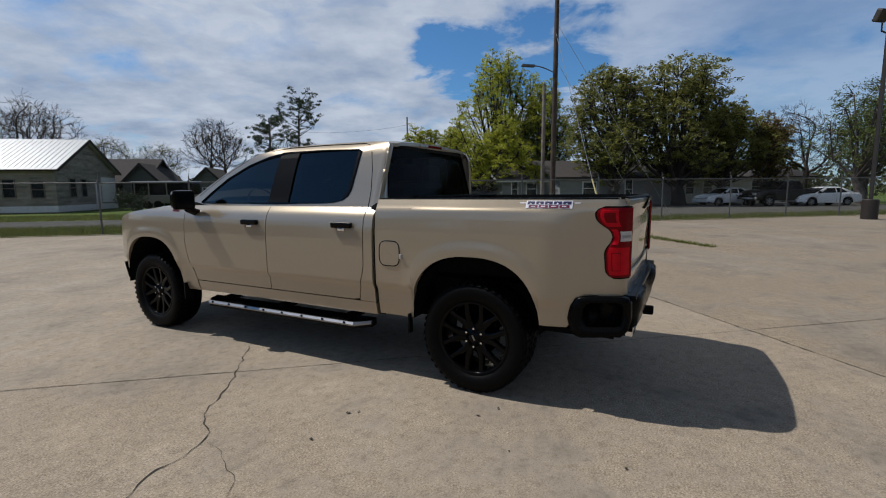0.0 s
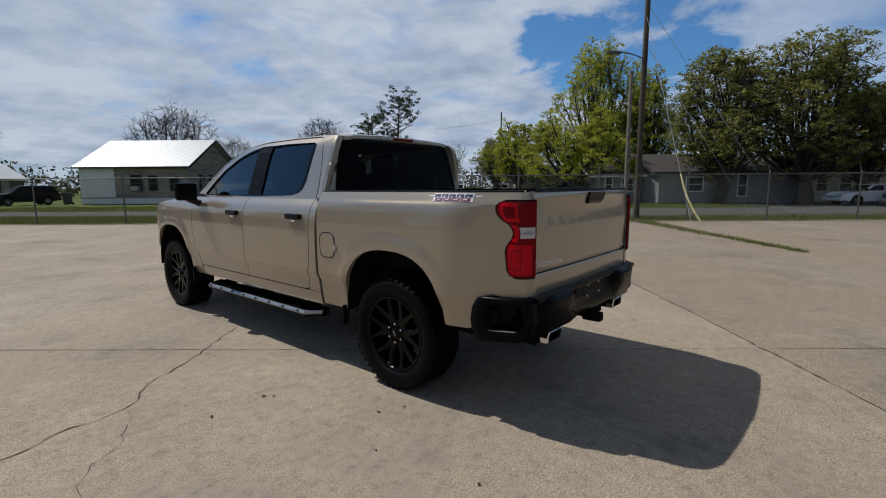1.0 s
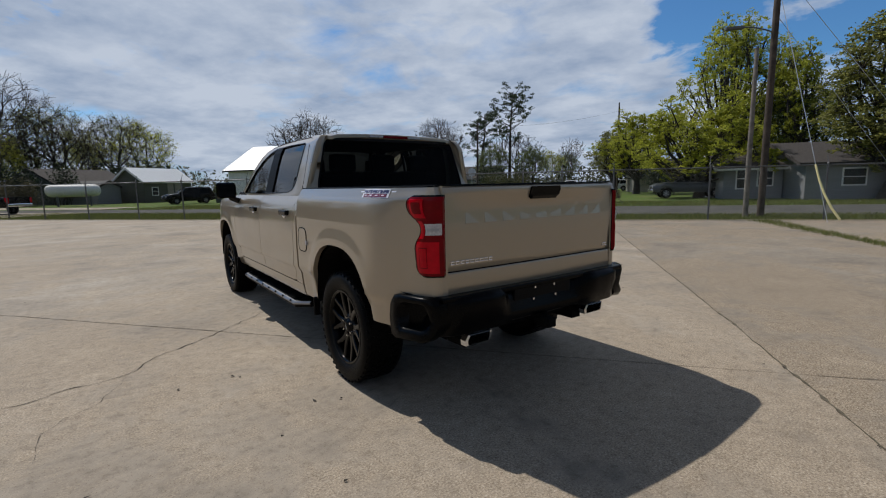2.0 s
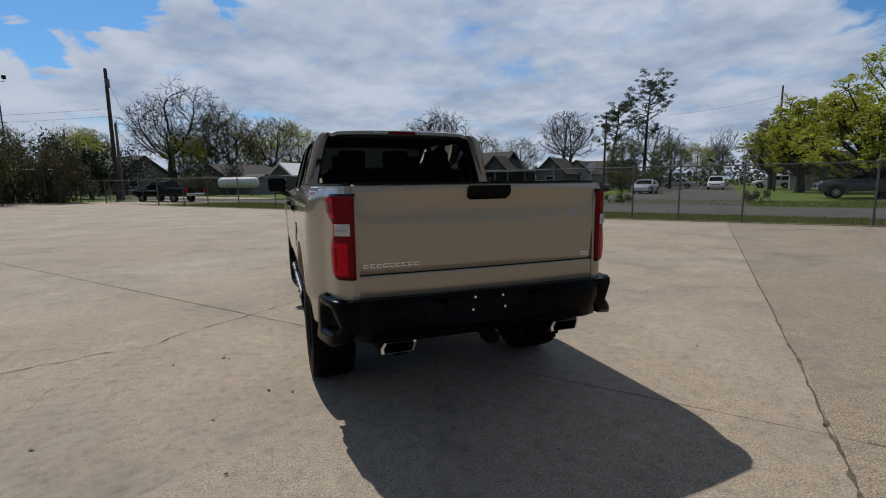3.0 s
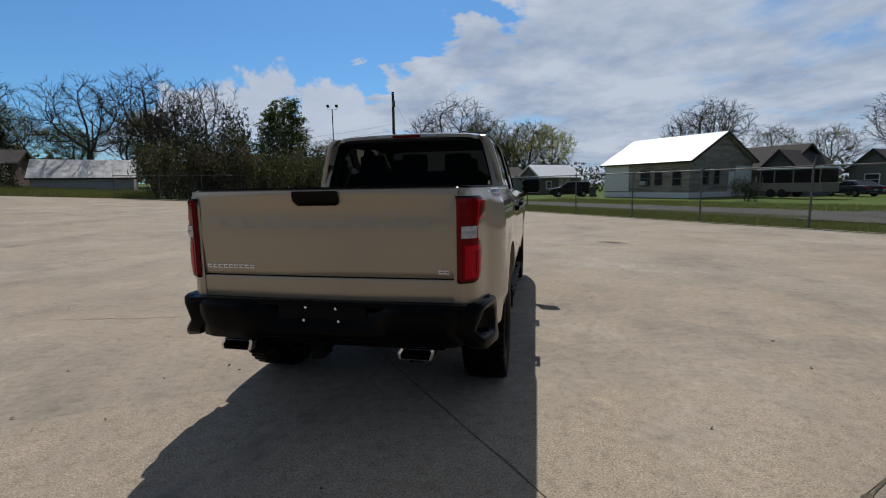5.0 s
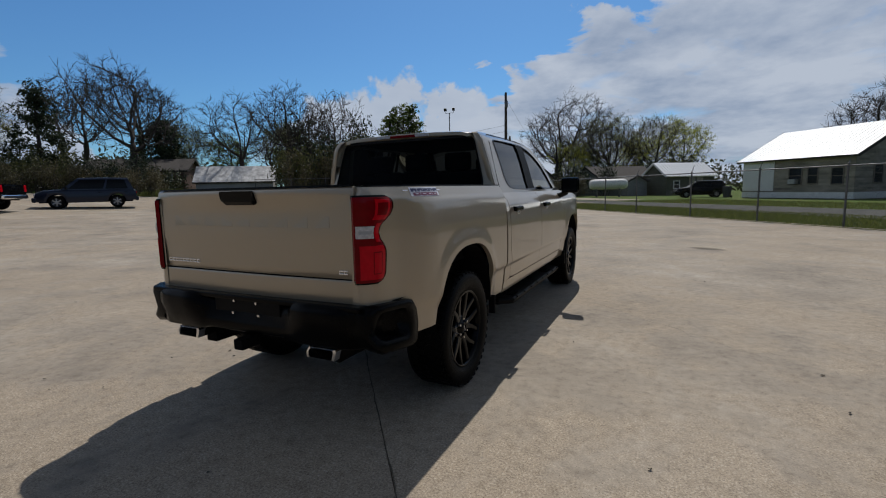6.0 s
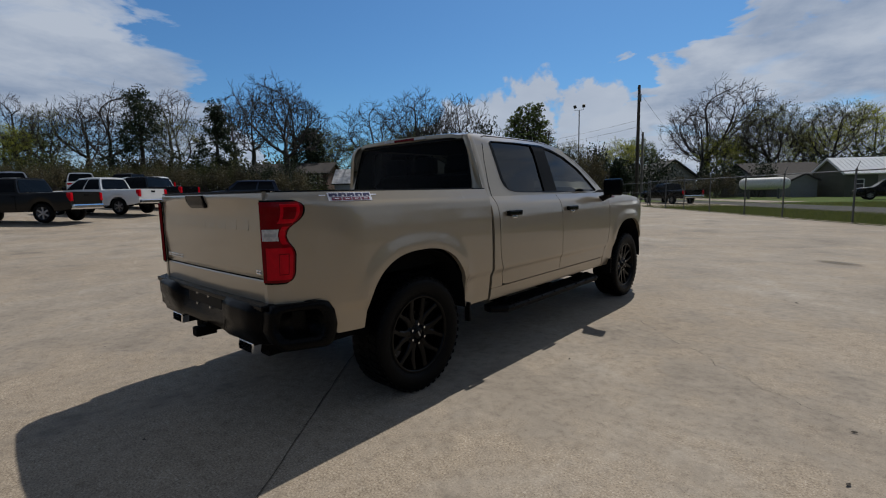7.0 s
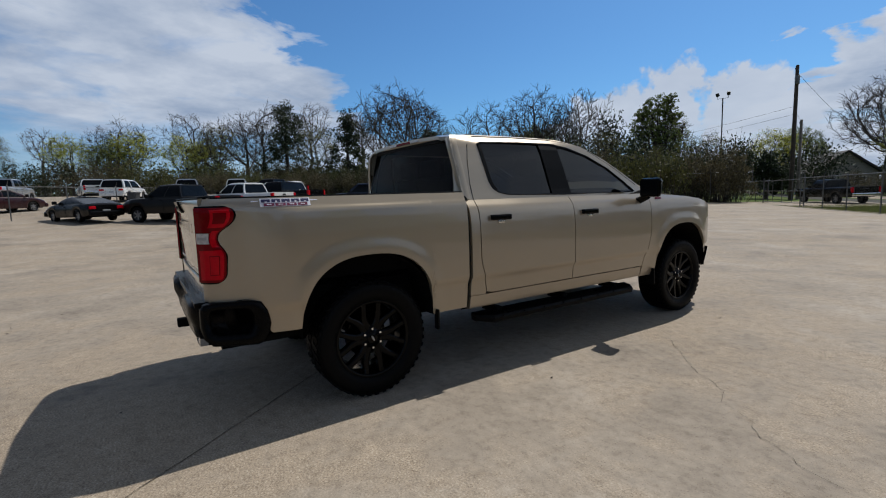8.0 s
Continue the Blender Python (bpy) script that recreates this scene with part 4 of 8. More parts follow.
    # door seams and handles
    for side in (-1, 1):
        seams = {0.5 * (rb + rt) + 0.02, (rb + (fb - rb) * d1), fb - 0.06} if truck else {rb + (fb - rb) * d1, fb - 0.05, rb + (fb - rb) * max(0.12, d0)}
        for y in sorted(seams):
            t = lerp_table(top, y) - 0.05
            vs, fs = [], []
            pts = [Vector((side * W * k * 1.004, y, low(y) + 0.05 + (t - low(y) - 0.05) * h)) for k, h in ((0.985, 0.0), (1.0, 0.4), (0.995, 0.64), (0.965, 0.88))]
            tube_line(vs, fs, pts, [0.006] * 4, 4)
            raw_part("door_seam", vs, fs, M_UNDER, ve)
        for u in (d0 + 0.05, d1 + 0.05):
            y = rb + (fb - rb) * u
            bm = bmesh.new()
            add_box(bm, (side * W * 0.995, y + 0.04, lerp_table(top, y) - 0.16), (0.05, 0.17, 0.035), 0.008)
            part("door_handle", bm, M_BLACK_TRIM, ve)
        bm = bmesh.new()
        add_box(bm, (side * (W + 0.08), fb - 0.28, lerp_table(top, fb) + 0.10), (0.20, 0.09, 0.17), 0.03)
        part("door_mirror", bm, M_BLACK_TRIM, ve)
        for a in axles:
            wh = new("wheel")
            wh.parent = ve
            o = Matrix.Translation((side * (W - 0.015), a, r)) @ Euler((0, radians(90 * side), 0)).to_matrix().to_4x4()
            bm = bmesh.new()
            add_lathe(bm, [(r * 0.62, -0.22), (r * 0.93, -0.21), (r, -0.17), (r, -0.045), (r * 0.95, -0.005), (r * 0.80, 0.012), (r * 0.66, 0.0), (r * 0.62, -0.04)], o, 26)
            part("tyre", bm, M_RUBBER, wh, smooth=True)
            bm = bmesh.new()
            add_lathe(bm, [(r * 0.66, -0.005), (r * 0.60, -0.02), (r * 0.57, -0.09), (0.0, -0.10)], o, 22)
            part("rim", bm, M_BIN, wh, smooth=True)
            for k in range(6):
                bm = bmesh.new()
                add_box(bm, (r * 0.32, 0, -0.035), (r * 0.60, r * 0.17, 0.03), 0.008)
                bmesh.ops.transform(bm, matrix=o @ Matrix.Rotation(math.pi * k / 3, 4, "Z"), verts=bm.verts)
                part("spoke", bm, M_STEEL, wh)
            bm = bmesh.new()
            add_lathe(bm, [(0.0, -0.008), (r * 0.14, -0.012), (r * 0.16, -0.04)], o, 12)
            part("hub", bm, M_STEEL, wh)
        bm = bmesh.new()
        zt = lerp_table(top, -L / 2)
        if truck:
            add_box(bm, (side * W * 0.885, -L / 2 + 0.05, zt - 0.21), (W * 0.155, 0.17, 0.36), 0.03)
        else:
            add_box(bm, (side * W * 0.74, -L / 2 + 0.03, zt - 0.10), (W * 0.36, 0.10, 0.15), 0.025)
        part("tail_lamp", bm, M_RED, ve, "red tail lamp")
        bm = bmesh.new()
        add_box(bm, (side * W * 0.68, L / 2 - 0.09, lerp_table(top, L / 2 - 0.06) - 0.07), (W * 0.32, 0.20, 0.17), 0.04)
        part("headlamp", bm, M_CLEAR, ve, "clear headlamp")
    bm = bmesh.new()
    add_box(bm, (0, L / 2 - 0.015, lerp_table(top, L / 2 - 0.05) - 0.12), (W * 0.98, 0.07, 0.24 if truck else 0.12), 0.02)
    part("grille", bm, M_BLACK_TRIM, ve)
    for e in (-1, 1):
        bm = bmesh.new()
        add_box(bm, (0, e * (L / 2 + 0.01), sill + 0.17), (W * 1.84, 0.20, 0.22 if truck else 0.26), 0.06)
        part("bumper", bm, M_CHROME if truck else mat, ve, "chrome bumper" if truck else "")
    bm = bmesh.new()
    add_box(bm, (0, 0, sill + 0.16), (W * 1.55, L * 0.92, 0.34))
    part("underbody", bm, M_UNDER, ve)
    if truck:
        # flat near-black sheet on the closed bed imitates the shade inside an open one
        bm = bmesh.new()
        add_box(bm, (0, (rb - L / 2) / 2, top[0][1] + 0.003), (W * 1.56, rb + L / 2 - 0.16, 0.012))
        part("bed_shade_sheet", bm, M_UNDER, ve)
        bm = bmesh.new()
        add_box(bm, (0, -L / 2 - 0.006, top[0][1] - 0.27), (W * 1.50, 0.02, 0.44), 0.008)
        gate = part("tailgate", bm, mat, ve)
        bm = bmesh.new()
        add_box(bm, (0, -L / 2 - 0.020, top[0][1] - 0.13), (0.26, 0.02, 0.09), 0.01)
        part("tailgate_handle", bm, M_BLACK_TRIM, gate)
    else:
        bm = bmesh.new()
        add_box(bm, (0, -L / 2 + 0.02, lerp_table(top, -L / 2) - 0.26), (0.36, 0.05, 0.14), 0.01)
        part("number_plate", bm, M_SIGN, ve)
    return ve


C_WHITE = paint("white_car_paint", (0.72, 0.72, 0.71), 0.0, 0.3)
C_BLACK = paint("black_car_paint", (0.003, 0.003, 0.0033), 0.0, 0.25, 0.12, 0.12)
C_CHAR = paint("charcoal_car_paint", (0.010, 0.009, 0.008), 0.1, 0.3, 0.16, 0.15)
C_GREY = paint("grey_car_paint", (0.06, 0.065, 0.075), 0.2, 0.3, 0.3, 0.3)
C_RED = paint("dark_red_car_paint", (0.024, 0.004, 0.005), 0.0, 0.3, 0.25, 0.3)
C_BLUE = paint("dark_blue_car_paint", (0.008, 0.013, 0.028), 0.1, 0.3, 0.2, 0.25)
C_TAN = paint("dull_tan_van_paint", (0.17, 0.155, 0.13), 0.0, 0.5, 0.1, 0.3)
C_SILVER = paint("silver_car_paint", (0.42, 0.43, 0.44), 0.5, 0.3)
FLEET = (
    ("pickup", -15.9, -18.3, 184, C_CHAR, "dark brown crew-cab pickup parked on the lot", "truck"),
    ("pickup", -20.4, -18.0, 174, C_WHITE, "white pickup parked beside a dark pickup", "truck"),
    ("pickup", -24.9, -18.8, 178, C_BLACK, "black pickup parked in the row", "truck"),
    ("coupe", -14.4, -23.4, 170, C_BLACK, "black hatchback coupe on the lot", "car"),
    ("suv", -28.6, -14.2, 200, C_BLUE, "dark blue jeep-like car by the thicket", "car"),
    ("suv", -29.4, -22.6, 180, C_WHITE, "white utility car at the back of the lot", "car"),
    ("pickup", -31.5, -24.5, 180, C_CHAR, "charcoal pickup at the back of the lot", "truck"),
    ("sedan", -16.2, -33.2, 100, C_RED, "dark red car at the back fence", "car"),
    ("cab_pickup", -26.5, -39.2, 150, C_WHITE, "white pickup behind the back fence", "truck"),
    ("suv", -26.8, -36.0, 120, C_WHITE, "white utility car behind the back fence", "car"),
    ("suv", -30.4, -32.6, 130, C_SILVER, "silver car in the back row", "car"),
    ("suv", -33.2, -29.8, 130, C_WHITE, "white car in the back row", "car"),
    ("pickup", -20.4, -40.0, 130, C_SILVER, "silver pickup behind the back fence", "truck"),
    ("old_pickup", -38.4, 19.2, 103, C_BLACK, "old black pickup beyond the gate", "truck"),
    ("sedan", -10.5, 47.0, 92, C_RED, "dark red sedan on the lawn drive", "car"),
    ("sedan", -16.6, 51.0, 60, C_BLUE, "dark blue sedan beside a house", "car"),
    ("sedan", -4.8, 48.1, 176, C_SILVER, "silver car driving off on the side street", "car"),
    ("sedan", -4.1, 79.0, 90, C_SILVER, "pale car far down the side street", "car"),
    ("suv", 1.1, 67.1, 180, C_WHITE, "white car far down the side street", "car"),
    ("pickup", 10.5, 39.3, 90, C_GREY, "grey pickup on a driveway under the trees", "truck"),
    ("sedan", 28.6, 28.9, 90, C_WHITE, "white sedan on the driveway", "car"),
    ("pickup", 31.0, 26.0, 85, C_CHAR, "dark pickup on the driveway", "truck"),
    ("sedan", 33.6, 25.2, 80, C_WHITE, "white coupe at the kerb", "car"),
    ("suv", -38.6, 38.0, 150, C_BLACK, "black car beside the tin-roofed house", "car"),
    ("suv", 7.8, 76.0, 80, C_WHITE, "white car in a far driveway", "car"),
)
for kind, p, q, turn, mat, label, cat in FLEET:
    vehicle(kind, at_lot(p, q, turn, -0.08 if q > 14 else 0.0), mat, label, cat)


def camper():
    ca = thing("camper_van", "old grey and white camper parked beside the house", "van", at_lot(-17.6, 43.0, 84))
    bm = bmesh.new()
    add_box(bm, (0, 0, 0.85), (2.1, 5.6, 0.75), 0.08)
    part("lower_body", bm, C_TAN, ca)
    bm = bmesh.new()
    add_box(bm, (0, -0.2, 1.75), (2.05, 5.0, 1.10), 0.10)
    part("upper_body", bm, M_CAR_GLASS, ca)
    bm = bmesh.new()
    add_box(bm, (0, -0.2, 2.36), (2.15, 5.2, 0.14), 0.05)
    part("roof", bm, M_SIGN, ca)
    for y in (-2.55, -0.6, 0.9, 2.1):
        for s in (-1, 1):
            bm = bmesh.new()
            add_box(bm, (s * 1.02, y, 1.75), (0.05, 0.10, 1.12), 0.01)
            part("pillar", bm, C_TAN, ca)
    for s in (-1, 1):
        for y in (0.2, 1.1):
            bm = bmesh.new()
            add_cyl(bm, (s * 0.85, y, 0.36), (s * 1.08, y, 0.36), 0.36, None, 18)
            part("wheel", bm, M_RUBBER, ca)


camper()


def bin_at(p, q, label):
    b = thing("wheeled_bin", label, "bin", at_lot(p, q, 20))
    bm = bmesh.new()
    add_box(bm, (0, 0, 0.52), (0.56, 0.62, 0.95), 0.03, None, None)
    for v in bm.verts:
        if v.co.z < 0.3:
            v.co.x *= 0.82
            v.co.y *= 0.82
    part("tub", bm, M_BIN, b)
    bm = bmesh.new()
    add_box(bm, (0, 0.02, 1.04), (0.62, 0.70, 0.09), 0.03)
    part("lid", bm, M_BIN, b)
    for s in (-1, 1):
        bm = bmesh.new()
        add_cyl(bm, (s * 0.24, 0.30, 0.12), (s * 0.30, 0.30, 0.12), 0.12, None, 12)
        part("wheel", bm, M_RUBBER, b)


bin_at(-33.0, 36.0, "dark wheeled bin beside the tin-roofed house")
bin_at(-22.4, -29.6, "dark wheeled bin on the lot")


# ---- the pickup truck ----
REAR, FRONT, HUB = 0.0, 3.745, 0.402
W_LOW = [(0.42, 0.885), (0.50, 0.925), (0.58, 0.938), (0.695, 0.950), (0.735, 0.975), (0.90, 0.978), (1.06, 0.976)]
W_TABLE = W_LOW + [(1.16, 0.969), (1.22, 0.958), (1.262, 0.943), (1.288, 0.924), (1.325, 0.891), (1.39, 0.872)]
W_BED = W_LOW + [(1.16, 0.974), (1.25, 0.966), (1.305, 0.957), (1.320, 0.950), (1.328, 0.942), (1.388, 0.910)]
TAIL_TABLE = [(-1.0, 0.772), (-0.993, 0.792), (-0.975, 0.818), (-0.94, 0.842), (-0.88, 0.862), (-0.82, 0.876), (-0.72, 0.902), (-0.45, 0.955)]
NOSE_TABLE = [(3.9, 0.0), (4.1, 0.012), (4.25, 0.035), (4.38, 0.075), (4.48, 0.13), (4.54, 0.20)]


def arch_ratio(y, z, yc, half=0.485, z0=0.50, h=0.495):
    return (abs((y - yc) / half) ** 2.5 + max(0.0, (z - z0) / h) ** 2.5) ** (1 / 2.5)


def side_x(y, z):
    w = lerp_table(W_BED if y < 0.83 else W_TABLE, z)
    if y < -0.45:
        s = smooth01(-0.45, -0.80, y)
        tail = lerp_table(TAIL_TABLE, y) - 0.024 * smooth01(1.318, 1.388, z) - 0.01 * smooth01(0.75, 0.55, z)
        w = w + (tail - w) * s
    if y > 3.9:
        w -= lerp_table(NOSE_TABLE, y)
    for yc in (REAR, FRONT):
        if abs(y - yc) < 0.75:
            w += 0.011 * smooth01(1.26, 1.06, arch_ratio(y, z, yc))
    return w


def arch_z(y, yc, low):
    d = abs(y - yc) / 0.485
    if d >= 1:
        return low
    return max(low, 0.50 + 0.495 * (1 - d ** 2.5) ** (1 / 2.5))


def skin_panel(name, ys, low, high, side, mat, parent, nz=16, shear=None, label=""):
    bm = bmesh.new()
    rows = []
    for y in ys:
        a, b = low(y), high(y)
        row = []
        for z in span(a, b, nz):
            yy = y + (shear(y, z) if shear else 0.0)
            row.append((side * side_x(yy, z), yy, z))
        rows.append(row)
    if side > 0:
        rows = rows[::-1]
    add_grid(bm, rows)
    flange(bm, lambda c: Vector((-side * 0.035, 0, 0)))
    return part(name, bm, mat, parent, label, smooth=True)


def arch_cols(yc):
    return [yc - 0.485 * math.cos(math.pi * i / 28) for i in range(29)]


def rear_low(y):
    return arch_z(y, REAR, (0.565 + 0.19 * smooth01(-0.66, -0.75, y)) if y < 0 else 0.495)


def front_low(y):
    return arch_z(y, FRONT, 0.47 if y < FRONT else 0.52)


def fender_top(y):
    return lerp_table([(3.1, 1.332), (3.4, 1.31), (3.8, 1.285), (4.1, 1.25), (4.3, 1.205), (4.45, 1.13), (4.54, 1.03)], y)


def upper_x(y, z):
    w = lerp_table([(1.30, 0.893), (1.335, 0.886), (1.40, 0.866), (1.60, 0.818), (1.76, 0.772), (1.80, 0.752), (1.845, 0.705), (1.868, 0.65)], z)
    return w - 0.035 * max(0.0, y - 2.2) ** 2


CAB_OUTER = [(0.838, 1.325), (0.826, 1.45), (0.812, 1.60), (0.80, 1.76), (0.806, 1.81), (0.835, 1.842), (1.0, 1.858), (1.4, 1.866), (1.8, 1.862), (2.05, 1.845),
             (2.3, 1.79), (2.6, 1.672), (2.9, 1.522), (3.10, 1.415), (3.20, 1.355), (3.17, 1.325), (2.5, 1.325), (1.6, 1.325)]
CAB_HOLE = [(1.062, 1.775), (1.10, 1.793), (1.5, 1.803), (1.9, 1.797), (2.1, 1.768), (2.35, 1.70), (2.62, 1.588), (2.86, 1.452), (3.00, 1.362), (2.96, 1.348),
            (2.2, 1.352), (1.42, 1.357), (1.29, 1.362), (1.20, 1.380), (1.145, 1.415), (1.115, 1.47), (1.085, 1.62)]


def ray_poly(poly, c, ang):
    d = (math.cos(ang), math.sin(ang))
    best = None
    for (x1, y1), (x2, y2) in zip(poly, poly[1:] + poly[:1]):
        ex, ey = x2 - x1, y2 - y1
        den = d[0] * ey - d[1] * ex
        if abs(den) < 1e-9:
            continue
        t = ((x1 - c[0]) * ey - (y1 - c[1]) * ex) / den
        s = ((x1 - c[0]) * d[1] - (y1 - c[1]) * d[0]) / den
        if t > 0 and -1e-6 <= s <= 1 + 1e-6 and (best is None or t > best):
            best = t
    return (c[0] + d[0] * best, c[1] + d[1] * best)


def poly_ring(outer, hole, c):
    angs = sorted({round(math.atan2(z - c[1], y - c[0]), 4) for y, z in outer + hole} | {round(-math.pi + 2 * math.pi * i / 72, 4) for i in range(72)})
    return [ray_poly(outer, c, a) for a in angs], [ray_poly(hole, c, a) for a in angs]


def hole_span(poly, y):
    """The lowest and highest z of a closed outline at y."""
    zs = []
    for (y1, z1), (y2, z2) in zip(poly, poly[1:] + poly[:1]):
        if (y1 - y) * (y2 - y) <= 0 and abs(y2 - y1) > 1e-9:
            zs.append(z1 + (z2 - z1) * (y - y1) / (y2 - y1))
    return min(zs), max(zs)


def tyre_and_rim(parent, x, y, side, name="wheel"):
    wheel = new(name)
    wheel.parent = parent
    out = Matrix.Translation((x, y, HUB)) @ Euler((0, radians(90 * side), 0)).to_matrix().to_4x4()
    R = HUB
    bm = bmesh.new()
    prof = [(0.262, -0.245), (0.30, -0.262), (0.35, -0.268), (0.385, -0.255), (R - 0.010, -0.225), (R - 0.008, -0.02), (0.388, 0.012), (0.355, 0.026), (0.31, 0.022), (0.268, 0.004), (0.262, -0.02)]
    add_lathe(bm, prof, out, 56)
    for f in bm.faces:
        f.smooth = True
    part("tyre", bm, M_RUBBER, wheel, "black all-terrain tyre")
    bm = bmesh.new()
    for k in range(44):
        a = 2 * math.pi * k / 44
        for row, (h, w, ph) in enumerate(((-0.035, 0.062, 0.0), (-0.090, 0.040, 0.5), (-0.145, 0.040, 0.0), (-0.200, 0.062, 0.5))):
            aa = a + ph * 2 * math.pi / 44
            m = out @ Euler((0, 0, aa)).to_matrix().to_4x4() @ Matrix.Translation((R - 0.0075, 0, h)) @ Euler((0.35 * (1 if row % 2 else -1), 0, 0)).to_matrix().to_4x4()
            blk = add_box(bm, (0, 0, 0), (0.010, 0.038, w), 0, None)
            for v in blk:
                v.co = m @ v.co
        if k >= 0:
            m = out @ Euler((0, 0, a)).to_matrix().to_4x4() @ Matrix.Translation((0.383, 0, 0.007)) @ Euler((0, radians(-48), 0)).to_matrix().to_4x4()
            blk = add_box(bm, (0, 0, 0), (0.030, 0.026, 0.010), 0, None)
            for v in blk:
                v.co = m @ v.co
    tagged(part("tread", bm, M_RUBBER, wheel, "chunky tread blocks"), kind="stuff")
    bm = bmesh.new()
    add_lathe(bm, [(0.268, 0.006), (0.256, 0.010), (0.248, -0.004), (0.238, -0.06), (0.225, -0.20), (0.262, -0.24)], out, 56)
    for f in bm.faces:
        f.smooth = True
    add_lathe(bm, [(0.0, -0.13), (0.15, -0.13), (0.15, -0.16)], out, 32)
    part("rim_barrel", bm, M_BLACK_GLOSS, wheel)
    for k in range(6):
        bm = bmesh.new()
        for s in (-1, 1):
            m = out @ Euler((0, 0, 2 * math.pi * k / 6 + math.pi / 6)).to_matrix().to_4x4()
            pts = [(0.055, s * 0.010, -0.030, 0.028), (0.12, s * 0.018, -0.024, 0.024), (0.165, s * 0.034, -0.018, 0.022), (0.215, s * 0.062, -0.010, 0.020), (0.254, s * 0.080, -0.002, 0.024)]
            rows = []
            for r, t, h, w in pts:
                rows.append([m @ Vector(p) for p in ((r, t - w, h - 0.045), (r, t - w, h - 0.006), (r, t - w * 0.6, h), (r, t + w * 0.6, h), (r, t + w, h - 0.006), (r, t + w, h - 0.045))])
            add_grid(bm, rows)
        part("spoke", bm, M_BLACK_GLOSS, wheel)
    bm = bmesh.new()
    add_lathe(bm, [(0.0, -0.012), (0.034, -0.013), (0.040, -0.018), (0.042, -0.028), (0.088, -0.030), (0.096, -0.045), (0.096, -0.09)], out, 30)
    part("hub", bm, M_BLACK_GLOSS, wheel, smooth=True)
    bm = bmesh.new()
    add_box(bm, (0, 0, 0), (0.040, 0.012, 0.004), 0.003)
    bmesh.ops.transform(bm, matrix=out @ Matrix.Translation((0, 0, -0.009)) @ Euler((0, 0, 0.5)).to_matrix().to_4x4(), verts=bm.verts)
    part("cap_badge", bm, M_STEEL, wheel, "small silver badge on the hub cap")
    for k in range(6):
        bm = bmesh.new()
        a = 2 * math.pi * k / 6
        c = out @ Vector((0.066 * math.cos(a), 0.066 * math.sin(a), -0.032))
        e = out @ Vector((0.066 * math.cos(a), 0.066 * math.sin(a), -0.012))
        add_cyl(bm, c, e, 0.0105, 0.008, 6)
        part("lug_nut", bm, M_CHROME, wheel, "chrome lug nut")
    return wheel


def decal_blocks(parent, y0, y1, z0, z1, side):
    """The two-line sticker near the tail: rows of plain blocks, white-edged, blue above and red below."""
    def put(name, a, b, c, d, mat, proud):
        bm = bmesh.new()
        rows = [[(side * (side_x(y, z) + proud), y, z) for z in (c, d)] for y in span(a, b, 3)]
        add_grid(bm, rows if side < 0 else rows[::-1])
        flange(bm, lambda co: Vector((-side * 0.002, 0, 0)))
        part(name, bm, mat, parent)
    n = 5
    step = (y1 - y0) / n
    zm = z0 + (z1 - z0) * 0.46
    put("decal_backing", y0 - 0.05, y1 + 0.05, zm + 0.008, zm + 0.014, M_DECAL_WHITE, 0.0022)
    put("decal_backing", y0 - 0.004, y1 + 0.004, z0 - 0.002, z1 + 0.002, M_DECAL_WHITE, 0.0028)
    for i in range(n):
        a = y0 + i * step
        put("decal_block", a + step * 0.08, a + step * 0.92, zm + 0.003, z1 - 0.003, M_DECAL_BLUE, 0.0045)
        put("decal_slot", a + step * 0.42, a + step * 0.62, zm + 0.003, z1 - 0.012 if i % 2 else z1 - 0.016, M_DECAL_WHITE, 0.0056)
    n = 4
    step = (y1 - y0) * 0.92 / n
    for i in range(n):
        a = y0 + (y1 - y0) * 0.04 + i * step
        put("decal_block", a + step * 0.06, a + step * 0.94, z0 + 0.002, zm - 0.002, M_DECAL_RED, 0.0045)
        put("decal_slot", a + step * 0.30, a + step * 0.72, z0 + 0.009, z0 + 0.0135, M_DECAL_WHITE, 0.0056)


